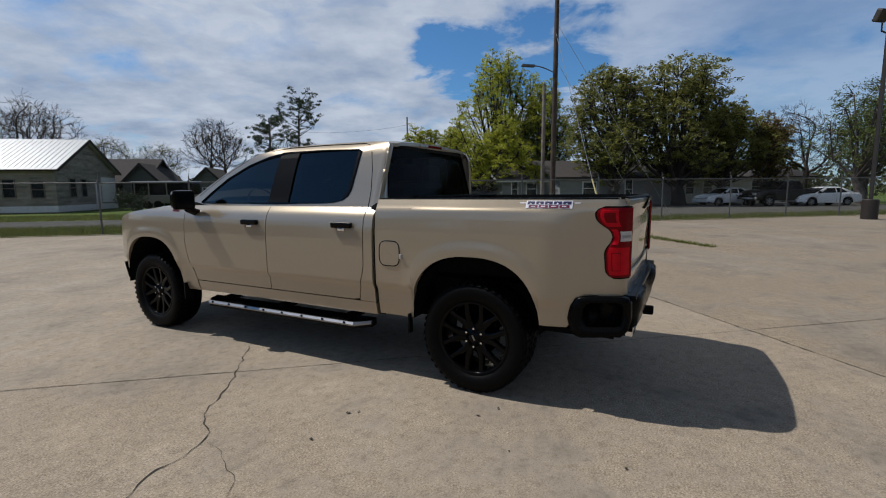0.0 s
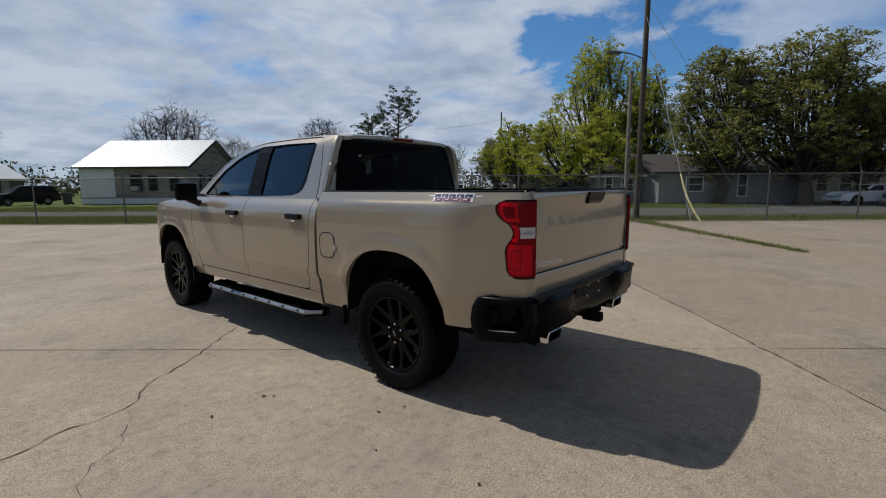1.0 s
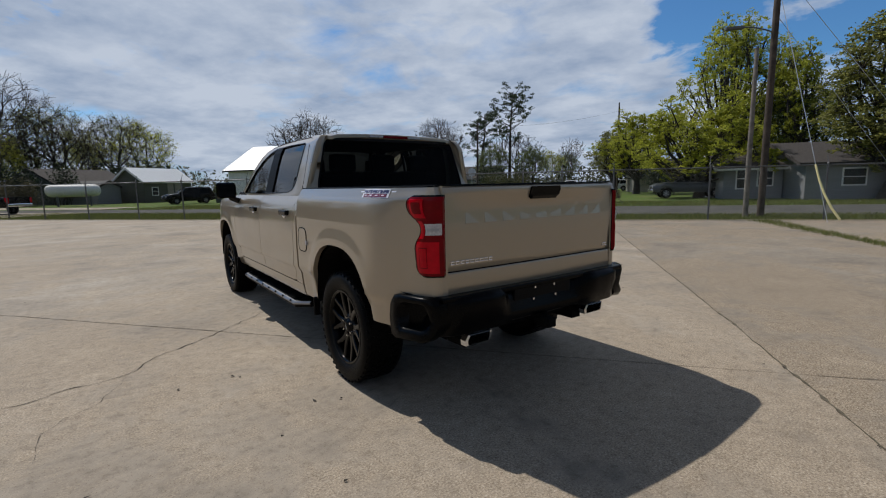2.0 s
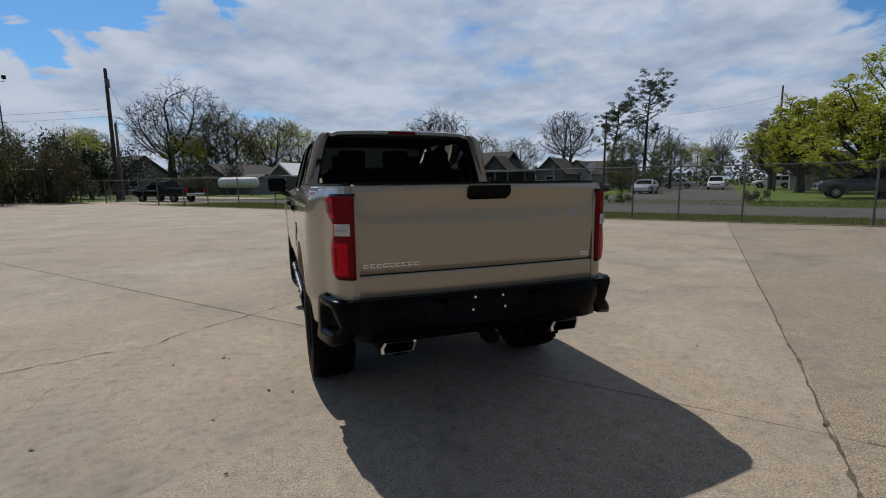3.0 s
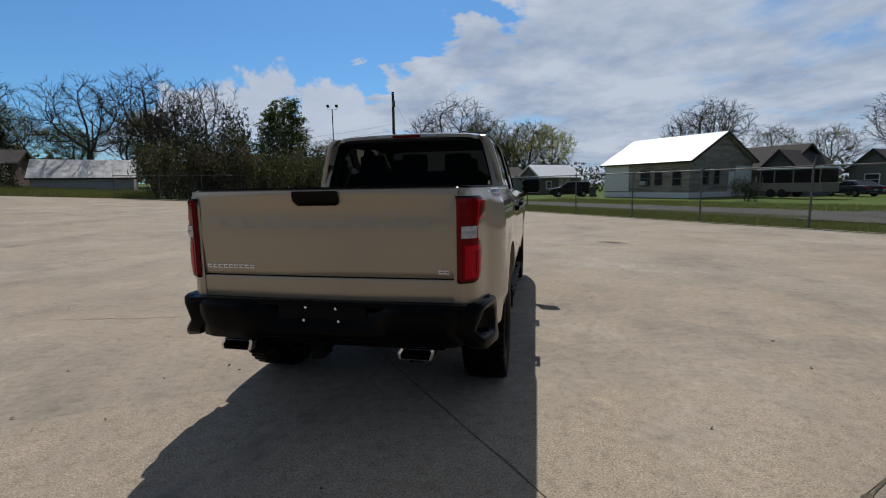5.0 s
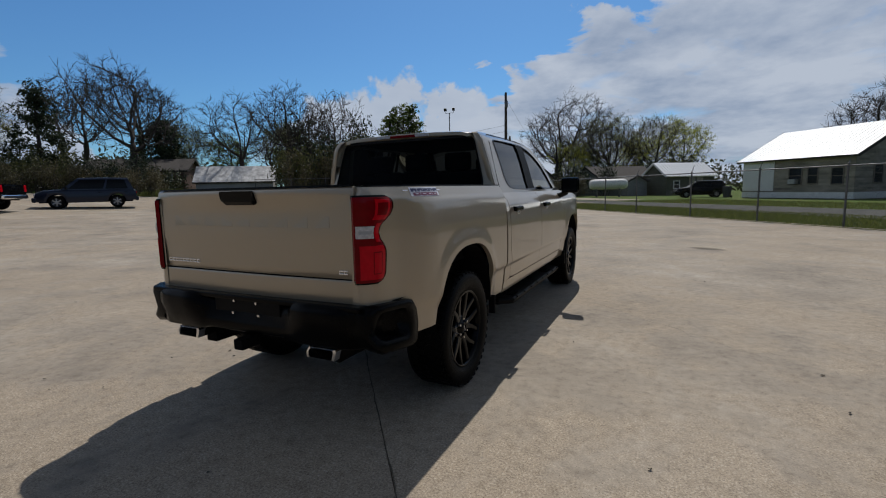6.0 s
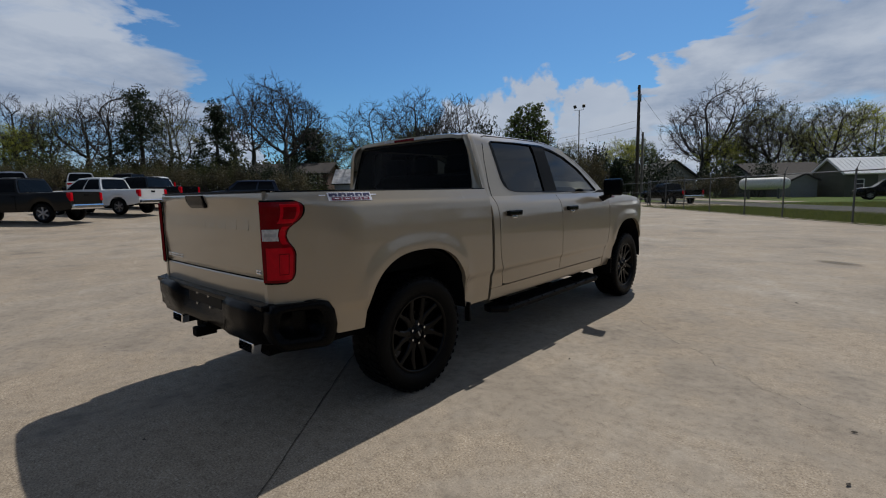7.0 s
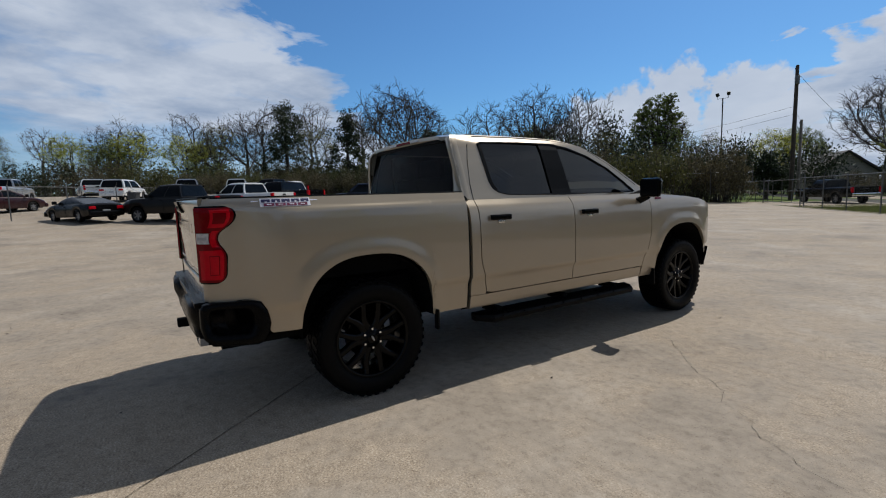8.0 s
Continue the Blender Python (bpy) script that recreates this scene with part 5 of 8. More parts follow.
def build_truck():
    tr = thing("pickup_truck", "sand-beige crew-cab pickup truck with black wheels and bumper", "truck")
    P = M_PAINT
    for side in (-1, 1):
        # bed side, fender, doors, rocker
        ys = span(-1.0, -0.95, 5) + span(-0.94, -0.495, 14) + arch_cols(REAR) + span(0.51, 0.802, 9)
        skin_panel("bed_side", ys, rear_low, lambda y: 1.388, side, P, tr, 46, lambda y, z: 0.030 * smooth01(1.30, 1.388, z) * smooth01(-0.86, -1.0, y))
        ys = span(3.145, 3.255, 4) + arch_cols(FRONT) + span(4.24, 4.54, 12)
        skin_panel("front_fender", ys, front_low, fender_top, side, P, tr, 18, lambda y, z: -0.11 * smooth01(1.0, 0.5, z) * smooth01(3.26, 3.15, y))
        skin_panel("rear_door", span(0.925, 1.985, 16), lambda y: 0.585 + 0.012 * smooth01(1.0, 0.93, y), lambda y: 1.328, side, P, tr, 40, lambda y, z: 0.07 * smooth01(0.9, 0.58, z) * smooth01(1.4, 0.93, y))
        skin_panel("front_door", span(1.993, 3.137, 16), lambda y: 0.585, lambda y: 1.328, side, P, tr, 40, lambda y, z: -0.11 * smooth01(1.0, 0.5, z) * smooth01(2.4, 3.13, y))
        skin_panel("rocker", span(0.836, 3.02, 20), lambda y: 0.475, lambda y: 0.577, side, P, tr, 5)
        skin_panel("cab_corner", span(0.836, 0.917, 3), lambda y: 0.58, lambda y: 1.328, side, P, tr, 36, lambda y, z: 0.07 * smooth01(0.9, 0.58, z) * smooth01(0.84, 0.917, y))
        # jamb sheet behind the panels, coloured near-black for the deep shade in the gaps
        bm = bmesh.new()
        rows = [[(side * (side_x(y, z) - 0.030), y, z) for z in span(0.47, 1.36, 10)] for y in span(0.78, 3.3, 12)]
        add_grid(bm, rows if side > 0 else rows[::-1])
        part("jamb_shade_sheet", bm, M_UNDER, tr)
        # greenhouse side
        outer, hole = poly_ring(CAB_OUTER, CAB_HOLE, (1.95, 1.56))
        bm = bmesh.new()
        a = [bm.verts.new((side * upper_x(y, z), y, z)) for y, z in outer]
        mid = [bm.verts.new((side * upper_x((y1 + y2) / 2, (z1 + z2) / 2), (y1 + y2) / 2, (z1 + z2) / 2)) for (y1, z1), (y2, z2) in zip(outer, hole)]
        b = [bm.verts.new((side * upper_x(y, z), y, z)) for y, z in hole]
        n = len(a)
        for r1, r2 in ((a, mid), (mid, b)):
            for i in range(n):
                q = (r1[i], r1[(i + 1) % n], r2[(i + 1) % n], r2[i])
                bm.faces.new(q if side > 0 else q[::-1])
        flange(bm, lambda c: Vector((-side * 0.045, 0, 0)))
        part("cab_frame", bm, P, tr, smooth=True)
        # black window surround and pillar
        bm = bmesh.new()
        n = len(hole)
        rows = []
        for w, proud in ((0.0, -0.012), (0.0, 0.003), (0.016, 0.003), (0.016, -0.001)):
            row = []
            for y, z in hole:
                dy, dz = y - 1.95, z - 1.56
                L = math.hypot(dy, dz)
                yy, zz = y + dy / L * (w - 0.006), z + dz / L * (w - 0.006)
                row.append((side * (upper_x(yy, zz) + proud), yy, zz))
            rows.append(row + [row[0]])
        add_grid(bm, rows)
        part("window_trim", bm, M_BLACK_GLOSS, tr, "black window surround")
        bm = bmesh.new()
        rows = []
        for k in range(9):
            f = k / 8
            z = 1.345 + (1.805 - 1.345) * f
            y0, y1 = 1.80 - 0.055 * f, 2.045 - 0.085 * f
            rows.append([(side * (upper_x(y, z) + 0.002), y, z) for y in (y0, (y0 + y1) / 2 - 0.004, (y0 + y1) / 2 + 0.004, y1)])
        add_grid(bm, rows if side > 0 else [r[::-1] for r in rows])
        flange(bm, lambda c: Vector((-side * 0.03, 0, 0)))
        part("door_pillar", bm, M_BLACK_TRIM, tr)
        bm = bmesh.new()
        rows = []
        for k in range(7):
            z = 1.40 + 0.385 * k / 6
            y0 = lerp_table([(1.40, 1.165), (1.46, 1.12), (1.60, 1.09), (1.79, 1.065)], z)
            rows.append([(side * (upper_x(y, z) - 0.002), y, z) for y in (y0, y0 + 0.028)])
        add_grid(bm, rows)
        part("quarter_bar", bm, M_BLACK_TRIM, tr)
        for nm, ya, yb, mat in (("rear_side_window", 1.07, 1.80, M_TINT), ("front_side_window", 1.93, 2.995, M_TINT_FRONT)):
            bm = bmesh.new()
            rows = []
            for y in span(ya, yb, 24):
                lo, hi = hole_span(CAB_HOLE, y)
                rows.append([(side * (upper_x(y, z) - 0.010), y, z) for z in span(lo - 0.004, hi + 0.004, 5)])
            add_grid(bm, rows if side < 0 else rows[::-1])
            g = part(nm, bm, mat, tr, "dark tinted side window", smooth=True)
        # seam of the rear door on the cab
        vs, fs = [], []
        seam = [(0.922, 1.325), (0.915, 1.45), (0.925, 1.62), (0.955, 1.76), (1.0, 1.825), (1.06, 1.842), (1.5, 1.850), (1.9, 1.846), (2.1, 1.822), (2.4, 1.745), (2.75, 1.58), (3.05, 1.42)]
        pts = [Vector((side * (upper_x(y, z) - 0.001), y, z)) for y, z in seam]
        tube_line(vs, fs, pts, [0.0035] * len(pts), 5)
        raw_part("door_seam", vs, fs, M_UNDER, tr)
        # handles
        for y in (1.125, 2.185):
            h = new("door_handle")
            h.parent = tr
            z = 1.185
            x = side_x(y, z)
            bm = bmesh.new()
            add_box(bm, (side * (x + 0.024), y - 0.005, z), (0.026, 0.205, 0.046), 0.013)
            add_box(bm, (side * (x + 0.004), y - 0.080, z), (0.030, 0.034, 0.042), 0.008)
            add_box(bm, (side * (x + 0.004), y + 0.070, z), (0.034, 0.050, 0.046), 0.010)
            part("grip", bm, M_BLACK_GLOSS, h)
            bm = bmesh.new()
            add_box(bm, (side * (x + 0.012), y + 0.004, z - 0.034), (0.014, 0.070, 0.026), 0.008)
            part("chrome_insert", bm, M_CHROME, h, "small chrome insert")
            bm = bmesh.new()
            add_lathe(bm, [(0.0, 0.0), (0.045, 0.001), (0.052, 0.004), (0.056, 0.0)], Matrix.Translation((side * (x - 0.002), y + 0.005, z - 0.022)) @ Euler((0, radians(90 * side), 0)).to_matrix().to_4x4() @ Matrix.Diagonal((0.70, 1.15, 1, 1)), 24)
            part("cup", bm, M_BLACK_GLOSS, h)
        # mirror
        mr = new("door_mirror")
        mr.parent = tr
        bm = bmesh.new()
        add_box(bm, (side * 1.085, 2.965, 1.385), (0.215, 0.105, 0.185), 0.030, None)
        for v in bm.verts:
            if v.co.y > 2.98:
                v.co.z = 1.385 + (v.co.z - 1.385) * 0.82
                v.co.x -= side * 0.015
        part("mirror_shell", bm, M_BLACK_GLOSS, mr, "gloss-black mirror shell", smooth=False)
        bm = bmesh.new()
        rows = [[(side * x, y, z) for x in (0.90, 1.05)] for y, z in ((2.985, 1.315), (3.04, 1.27), (3.09, 1.30), (3.075, 1.335), (3.00, 1.335), (2.985, 1.315))]
        rows = [[(side * 0.895, y - 0.06, z - 0.055), (side * 0.96, y - 0.065, z - 0.04), (side * 1.05, y - 0.07, z)] for (_, y, z), _b in rows]
        add_grid(bm, rows)
        part("mirror_arm", bm, M_BLACK_TRIM, mr, smooth=True)
        bm = bmesh.new()
        add_box(bm, (side * 1.088, 2.910, 1.385), (0.175, 0.006, 0.150), 0.003)
        part("mirror_glass", bm, M_CAR_GLASS, mr, "mirror glass")
        # step bar
        st = new("running_board")
        st.parent = tr
        bm = bmesh.new()
        rows = []
        for y, w in ((0.955, 0.30), (1.06, 1.0), (2.86, 1.0), (2.97, 0.35)):
            x0, x1 = 0.775, 0.80 + 0.158 * w
            rows.append([(side * x, y, z) for x, z in ((x0, 0.40), (x1 - 0.012, 0.385), (x1, 0.370), (x1 - 0.01, 0.335), (x0, 0.345), (x0, 0.40))])
        add_grid(bm, rows if side > 0 else rows[::-1])
        for r in (rows[0], rows[-1]):
            bm.faces.new([bm.verts.new(p) for p in r[:-1]])
        part("board", bm, M_BLACK_TRIM, st, "black side step")
        bm = bmesh.new()
        rows = []
        for y, w in ((0.955, 0.30), (1.06, 1.0), (2.86, 1.0), (2.97, 0.35)):
            x1 = 0.80 + 0.158 * w
            rows.append([(side * x, y, z) for x, z in ((x1 - 0.020, 0.390), (x1 - 0.008, 0.389), (x1 + 0.004, 0.372), (x1 + 0.002, 0.360))])
        add_grid(bm, rows if side > 0 else rows[::-1])
        part("edge_strip", bm, M_STEEL if side < 0 else M_BLACK_TRIM, st, "brushed metal edge strip with dark bolts" if side < 0 else "")
        for y in span(1.15, 2.8, 7):
            bm = bmesh.new()
            add_cyl(bm, (side * 0.952, y, 0.377), (side * 0.966, y, 0.384), 0.009, None, 8)
            part("bolt", bm, M_BLACK_TRIM, st)
        for y0 in (1.14, 2.42):
            for k in range(4):
                bm = bmesh.new()
                add_box(bm, (side * 0.88, y0 + k * 0.045, 0.397), (0.11, 0.020, 0.012), 0.003)
                part("tread_rib", bm, M_BLACK_TRIM, st)
        for y in (1.2, 2.0, 2.75):
            bm = bmesh.new()
            add_box(bm, (side * 0.74, y, 0.40), (0.20, 0.06, 0.05), 0.008)
            part("bracket", bm, M_UNDER, st)
        # wheel openings
        for yc, low in ((REAR, 0.50), (FRONT, 0.47)):
            bm = bmesh.new()
            prof = [(yc - 0.49, low)] + [(yc - 0.485 * math.cos(math.pi * i / 18), 0.495 + 0.50 * math.sin(math.pi * i / 18) ** 0.8) for i in range(19)] + [(yc + 0.49, low)]
            rows = [[(side * x, y, z) for x in (0.945, 0.93, 0.60)] for y, z in prof]
            add_grid(bm, rows)
            bm2 = [bm.verts.new((side * 0.60, y, z)) for y, z in prof]
            bm.faces.new(bm2)
            part("wheel_liner", bm, M_UNDER, tr)
        bm = bmesh.new()
        add_box(bm, (side * 0.945, 0.515, 0.455), (0.05, 0.018, 0.15), 0.006)
        part("mud_guard", bm, M_BLACK_TRIM, tr)
        bm = bmesh.new()
        add_box(bm, (side * 0.925, 3.215, 0.455), (0.09, 0.022, 0.17), 0.006)
        part("mud_guard", bm, M_BLACK_TRIM, tr)
        bm = bmesh.new()
        add_box(bm, (side * 0.80, -0.60, 0.535), (0.10, 0.30, 0.07), 0.01)
        part("sill_rail", bm, M_UNDER, tr)
        for yc in (REAR, FRONT):
            tyre_and_rim(tr, side * 0.935, yc, side)
        decal_blocks(tr, -0.672, -0.385, 1.335, 1.380, side)
        # tail lamp
        lamp = new("tail_lamp")
        lamp.parent = tr

        def lamp_edge(z):
            return lerp_table([(0.893, -0.93), (0.905, -0.905), (0.925, -0.888), (0.95, -0.880), (1.05, -0.872), (1.075, -0.876), (1.10, -0.890), (1.125, -0.908), (1.155, -0.915), (1.185, -0.908), (1.21, -0.884), (1.232, -0.850), (1.255, -0.828), (1.28, -0.817), (1.305, -0.815), (1.322, -0.822), (1.336, -0.840), (1.347, -0.87)], z)

        def lamp_skin(nm, z0, z1, u0, u1, proud, mat, lab=""):
            bm = bmesh.new()
            rows = []
            for z in span(z0, z1, 26):
                e = lamp_edge(z)
                row = []
                for u in span(u0, u1, 14):
                    y = e + (-1.0 - e) * min(1.0, u)
                    row.append((side * (side_x(y, z) + proud * math.sin(math.pi * min(1, max(0, 0.06 + 0.94 * u))) + 0.002), y - (0.006 if u > 0.97 else 0.0) - proud * u, z))
                rows.append(row)
            add_grid(bm, rows if side < 0 else [r[::-1] for r in rows])
            flange(bm, lambda c: Vector((-side * 0.02, 0.012, 0)))
            part(nm, bm, mat, lamp, lab, smooth=True)

        lamp_skin("bezel", 0.893, 1.347, -0.04, 1.0, 0.006, M_BLACK_GLOSS, "thin black lamp surround")
        lamp_skin("lens", 0.903, 1.337, 0.02, 1.0, 0.012, M_RED_DARK, "deep red tail lamp lens")
        lamp_skin("brake_cell", 0.918, 1.092, 0.10, 0.94, 0.0150, M_RED, "bright red brake light cell")
        lamp_skin("brake_core", 0.945, 1.060, 0.26, 0.62, 0.0165, M_RED_DARK)
        lamp_skin("brake_core", 0.950, 1.055, 0.30, 0.60, 0.0178, M_RED)
        lamp_skin("turn_cell", 1.222, 1.326, 0.12, 0.64, 0.0150, M_RED, "bright red turn light cell")
        lamp_skin("turn_core", 1.245, 1.308, 0.22, 0.56, 0.0165, M_RED_DARK)
        lamp_skin("waist_cell", 1.110, 1.205, 0.10, 0.40, 0.0150, M_RED)
        lamp_skin("reverse_lamp", 1.130, 1.192, 0.46, 0.97, 0.019, M_CLEAR, "clear reversing lamp")
        lamp_skin("reverse_bar", 1.152, 1.168, 0.52, 0.92, 0.0205, M_STEEL)
        # fender badge
        bm = bmesh.new()
        add_box(bm, (side * (side_x(3.30, 1.275) + 0.004), 3.30, 1.275), (0.006, 0.10, 0.022), 0.002)
        part("fender_badge", bm, M_DECAL_RED, tr, "small red and white fender badge")
        # exhaust tip
        bm = bmesh.new()
        rows = []
        for y, s in ((-1.030, 1.0), (-1.034, 0.84), (-0.97, 0.80), (-0.74, 0.76)):
            sh = [(-0.094, 0), (-0.094 + 0.02, 0.028), (0.094 - 0.006, 0.028), (0.094, 0.018), (0.094 - 0.015, -0.028), (-0.094 + 0.004, -0.028), (-0.094, 0)]
            rows.append([(side * 0.530 + x * s * 1.08 - (0.012 if side < 0 else 0.0), y, 0.506 + z * s * 1.15) for x, z in sh])
        pipe = [[(x, y, z) for x, _, z in rows[0]] for y in (-0.70, -0.985)]
        rows = [[(x, -0.985, z) for x, _, z in rows[0]]] + [rows[0]] + rows[1:]
        add_grid(bm, rows)
        part("exhaust_tip", bm, M_CHROME, tr, "polished rectangular exhaust tip")
        bm = bmesh.new()
        add_grid(bm, pipe)
        part("exhaust_pipe", bm, M_UNDER, tr)
    # fuel door on the near-side bed panel
    bm = bmesh.new()
    fc = (0.672, 0.983)
    loop = [(fc[0] + 0.088 * abs(math.cos(a)) ** 0.55 * (1 if math.cos(a) > 0 else -1), fc[1] + 0.092 * abs(math.sin(a)) ** 0.55 * (1 if math.sin(a) > 0 else -1)) for a in [2 * math.pi * i / 40 for i in range(40)]]
    rows = [[(-(side_x(y, z) + o), fc[0] + (y - fc[0]) * s, fc[1] + (z - fc[1]) * s) for y, z in loop + loop[:1]] for s, o in ((1.03, -0.006), (1.0, 0.002), (0.96, 0.0035), (0.0, 0.0035))]
    add_grid(bm, rows)
    part("fuel_door", bm, M_PAINT, tr, smooth=False)
    vs, fs = [], []
    pts = [Vector((-(side_x(y, z) + 0.001), fc[0] + (y - fc[0]) * 1.03, fc[1] + (z - fc[1]) * 1.03)) for y, z in loop + loop[:1]]
    tube_line(vs, fs, pts, [0.004] * len(pts), 5)
    raw_part("fuel_door_seam", vs, fs, M_UNDER, tr)
    bm = bmesh.new()
    add_box(bm, (-(side_x(0.57, 0.96) + 0.006), 0.568, 0.965), (0.016, 0.020, 0.035), 0.005)
    part("fuel_door_pull", bm, M_CLEAR, tr)
    # rounded rear corners of the cab
    for side in (-1, 1):
        bm = bmesh.new()
        rows = []
        for z in span(1.332, 1.822, 12):
            e = lerp_table([(1.325, 0.838), (1.45, 0.826), (1.60, 0.812), (1.76, 0.80), (1.81, 0.806), (1.842, 0.835)], z)
            X = upper_x(e, z)
            rows.append([(side * x, y, z) for x, y in ((X + 0.001, e + 0.062), (X + 0.003, e + 0.050), (X + 0.0025, e + 0.016), (X - 0.003, e + 0.001), (X - 0.012, e - 0.008), (X - 0.030, e - 0.0105), (X - 0.050, e - 0.008))])
        add_grid(bm, rows if side < 0 else [r[::-1] for r in rows])
        part("cab_pillar", bm, P, tr, smooth=True)
    # roof
    bm = bmesh.new()
    rows = []
    for y in span(0.805, 2.14, 22):
        zr = lerp_table([(0.805, 1.846), (0.87, 1.857), (1.0, 1.859), (1.4, 1.866), (1.8, 1.862), (2.05, 1.848), (2.14, 1.830)], y)
        hw = lerp_table([(0.805, 0.63), (0.87, 0.672), (1.2, 0.676), (2.14, 0.676)], y)
        rows.append([(hw * u, y, zr + 0.020 * (1 - abs(u) ** 2.2) - 0.012 * smooth01(0.9, 1.0, abs(u))) for u in span(-1, 1, 24)])
    add_grid(bm, rows)
    flange(bm, lambda c: Vector((0, 0.0, -0.028)))
    part("roof", bm, P, tr, smooth=True)
    # rear wall of the cab with its window
    outer = [(upper_x(0.82, 1.33), 1.33), (upper_x(0.82, 1.45), 1.45), (upper_x(0.81, 1.60), 1.60), (upper_x(0.8, 1.76), 1.76), (0.70, 1.815), (0.66, 1.838), (0.30, 1.848)]
    outer = outer + [(-x, z) for x, z in outer[::-1]] + [(-0.3, 1.33), (0.3, 1.33)]
    hole = [(0.762, 1.40), (0.758, 1.45), (0.715, 1.62), (0.672, 1.775), (0.655, 1.795), (0.30, 1.805)]
    hole = hole + [(-x, z) for x, z in hole[::-1]] + [(-0.3, 1.395), (0.3, 1.395)]

    def back_y(x, z):
        base = lerp_table([(1.33, 0.782), (1.78, 0.842), (1.80, 0.842), (1.85, 0.825)], z) + 0.02 * (x / 0.8) ** 2
        edge = lerp_table([(1.325, 0.838), (1.45, 0.826), (1.60, 0.812), (1.76, 0.80), (1.81, 0.806), (1.842, 0.835)], z) - 0.006
        return base + (edge - base) * smooth01(0.0, 1.0, (abs(x) - (upper_x(0.8, z) - 0.05)) / 0.05)

    o, h = poly_ring(outer, hole, (0.0, 1.60))
    bm = bmesh.new()
    ra = [bm.verts.new((x, back_y(x, z), z)) for x, z in o]
    loops = [ra]
    for f in span(0, 1, 7)[1:]:
        loops.append([bm.verts.new((x1 + (x2 - x1) * f, back_y(x1 + (x2 - x1) * f, z1 + (z2 - z1) * f), z1 + (z2 - z1) * f)) for (x1, z1), (x2, z2) in zip(o, h)])
    n = len(ra)
    for r1, r2 in zip(loops, loops[1:]):
        for i in range(n):
            bm.faces.new((r1[i], r1[(i + 1) % n], r2[(i + 1) % n], r2[i]))
    flange(bm, lambda c: Vector((0, 0.02, 0)))
    part("cab_back", bm, P, tr, smooth=True)
    bm = bmesh.new()
    rows = []
    for z in span(1.388, 1.812, 12):
        hw = lerp_table([(1.388, 0.772), (1.45, 0.765), (1.62, 0.722), (1.775, 0.68), (1.812, 0.655)], z)
        rows.append([(hw * u, back_y(min(0.68, abs(hw * u)), z) - 0.004, z) for u in span(-1, 1, 16)])
    add_grid(bm, rows)
    part("rear_window", bm, M_PRIVACY, tr, "near-black privacy glass rear window", smooth=True)
    vs, fs = [], []
    pts = [Vector((x, back_y(x, z) - 0.003, z)) for x, z in h + h[:1]]
    tube_line(vs, fs, pts, [0.008] * len(pts), 5)
    raw_part("rear_window_seal", vs, fs, M_BLACK_TRIM, tr)
    stop = new("stop_lamp")
    stop.parent = tr
    for x0, x1, mat in ((-0.27, -0.13, M_CLEAR), (-0.13, 0.13, M_RED_DARK), (0.13, 0.27, M_CLEAR)):
        bm = bmesh.new()
        add_box(bm, ((x0 + x1) / 2, 0.806, 1.846), (x1 - x0 - 0.004, 0.022, 0.022), 0.004)
        part("stop_lamp_cell", bm, mat, stop)
    # bonnet, nose, windscreen
    bm = bmesh.new()
    rows = []
    for y in span(3.19, 4.50, 16):
        zt = fender_top(y) + 0.004
        row = []
        for u in span(-1, 1, 20):
            hw = side_x(min(y, 4.4), 1.32) - 0.010
            dome = 0.055 * (1 - abs(u) ** 3.0) + 0.02 * smooth01(0.62, 0.5, abs(u))
            row.append((hw * u, y + 0.10 * (1 - u * u) * smooth01(4.0, 4.5, y), zt + dome * smooth01(4.62, 4.2, y)))
        rows.append(row)
    add_grid(bm, rows)
    flange(bm, lambda c: Vector((0, 0, -0.05)))
    part("bonnet", bm, P, tr, smooth=True)
    bm = bmesh.new()
    rows = [[(u * (side_x(4.5, min(z, 1.2)) - 0.02), 4.515 + 0.10 * (1 - u * u), z) for u in span(-1, 1, 12)] for z in span(0.42, 1.10, 8)]
    add_grid(bm, rows)
    part("front_grille", bm, M_BLACK_TRIM, tr, smooth=True)
    bm = bmesh.new()
    rows = [[(u * (side_x(4.45, z) + 0.01), 4.50 + 0.16 * (1 - u * u), z) for u in span(-1, 1, 12)] for z in (0.42, 0.48, 0.62, 0.66)]
    add_grid(bm, rows)
    part("front_bumper", bm, M_TEXTURED, tr, smooth=True)
    bm = bmesh.new()
    rows = []
    for f in span(0, 1, 10):
        y, z = 2.13 + 1.12 * f, 1.842 - 0.475 * f + 0.03 * math.sin(math.pi * f)
        hw = 0.668 + 0.150 * f
        rows.append([(hw * u, y + 0.10 * (1 - u * u) * (0.4 + 0.6 * f), z + 0.012 * (1 - u * u)) for u in span(-1, 1, 14)])
    add_grid(bm, rows)
    part("windscreen", bm, M_CLEAR_GLASS, tr, smooth=True)
    bm = bmesh.new()
    add_box(bm, (0.0, 3.27, 1.31), (1.66, 0.22, 0.06), 0.02)
    part("cowl", bm, M_BLACK_TRIM, tr)
    # tailgate
    bm = bmesh.new()
    prof = [(0.776, -1.004), (0.788, -1.010), (0.90, -1.0090), (0.906, -1.0085), (0.909, -0.994), (0.914, -0.994), (0.917, -1.001), (0.96, -1.0025), (1.04, -1.006), (1.10, -1.0100), (1.14, -1.0118), (1.17, -1.0122), (1.21, -1.0108), (1.25, -1.0088), (1.275, -1.0095), (1.31, -1.020), (1.345, -1.038), (1.378, -1.046), (1.392, -1.038), (1.396, -1.0)]
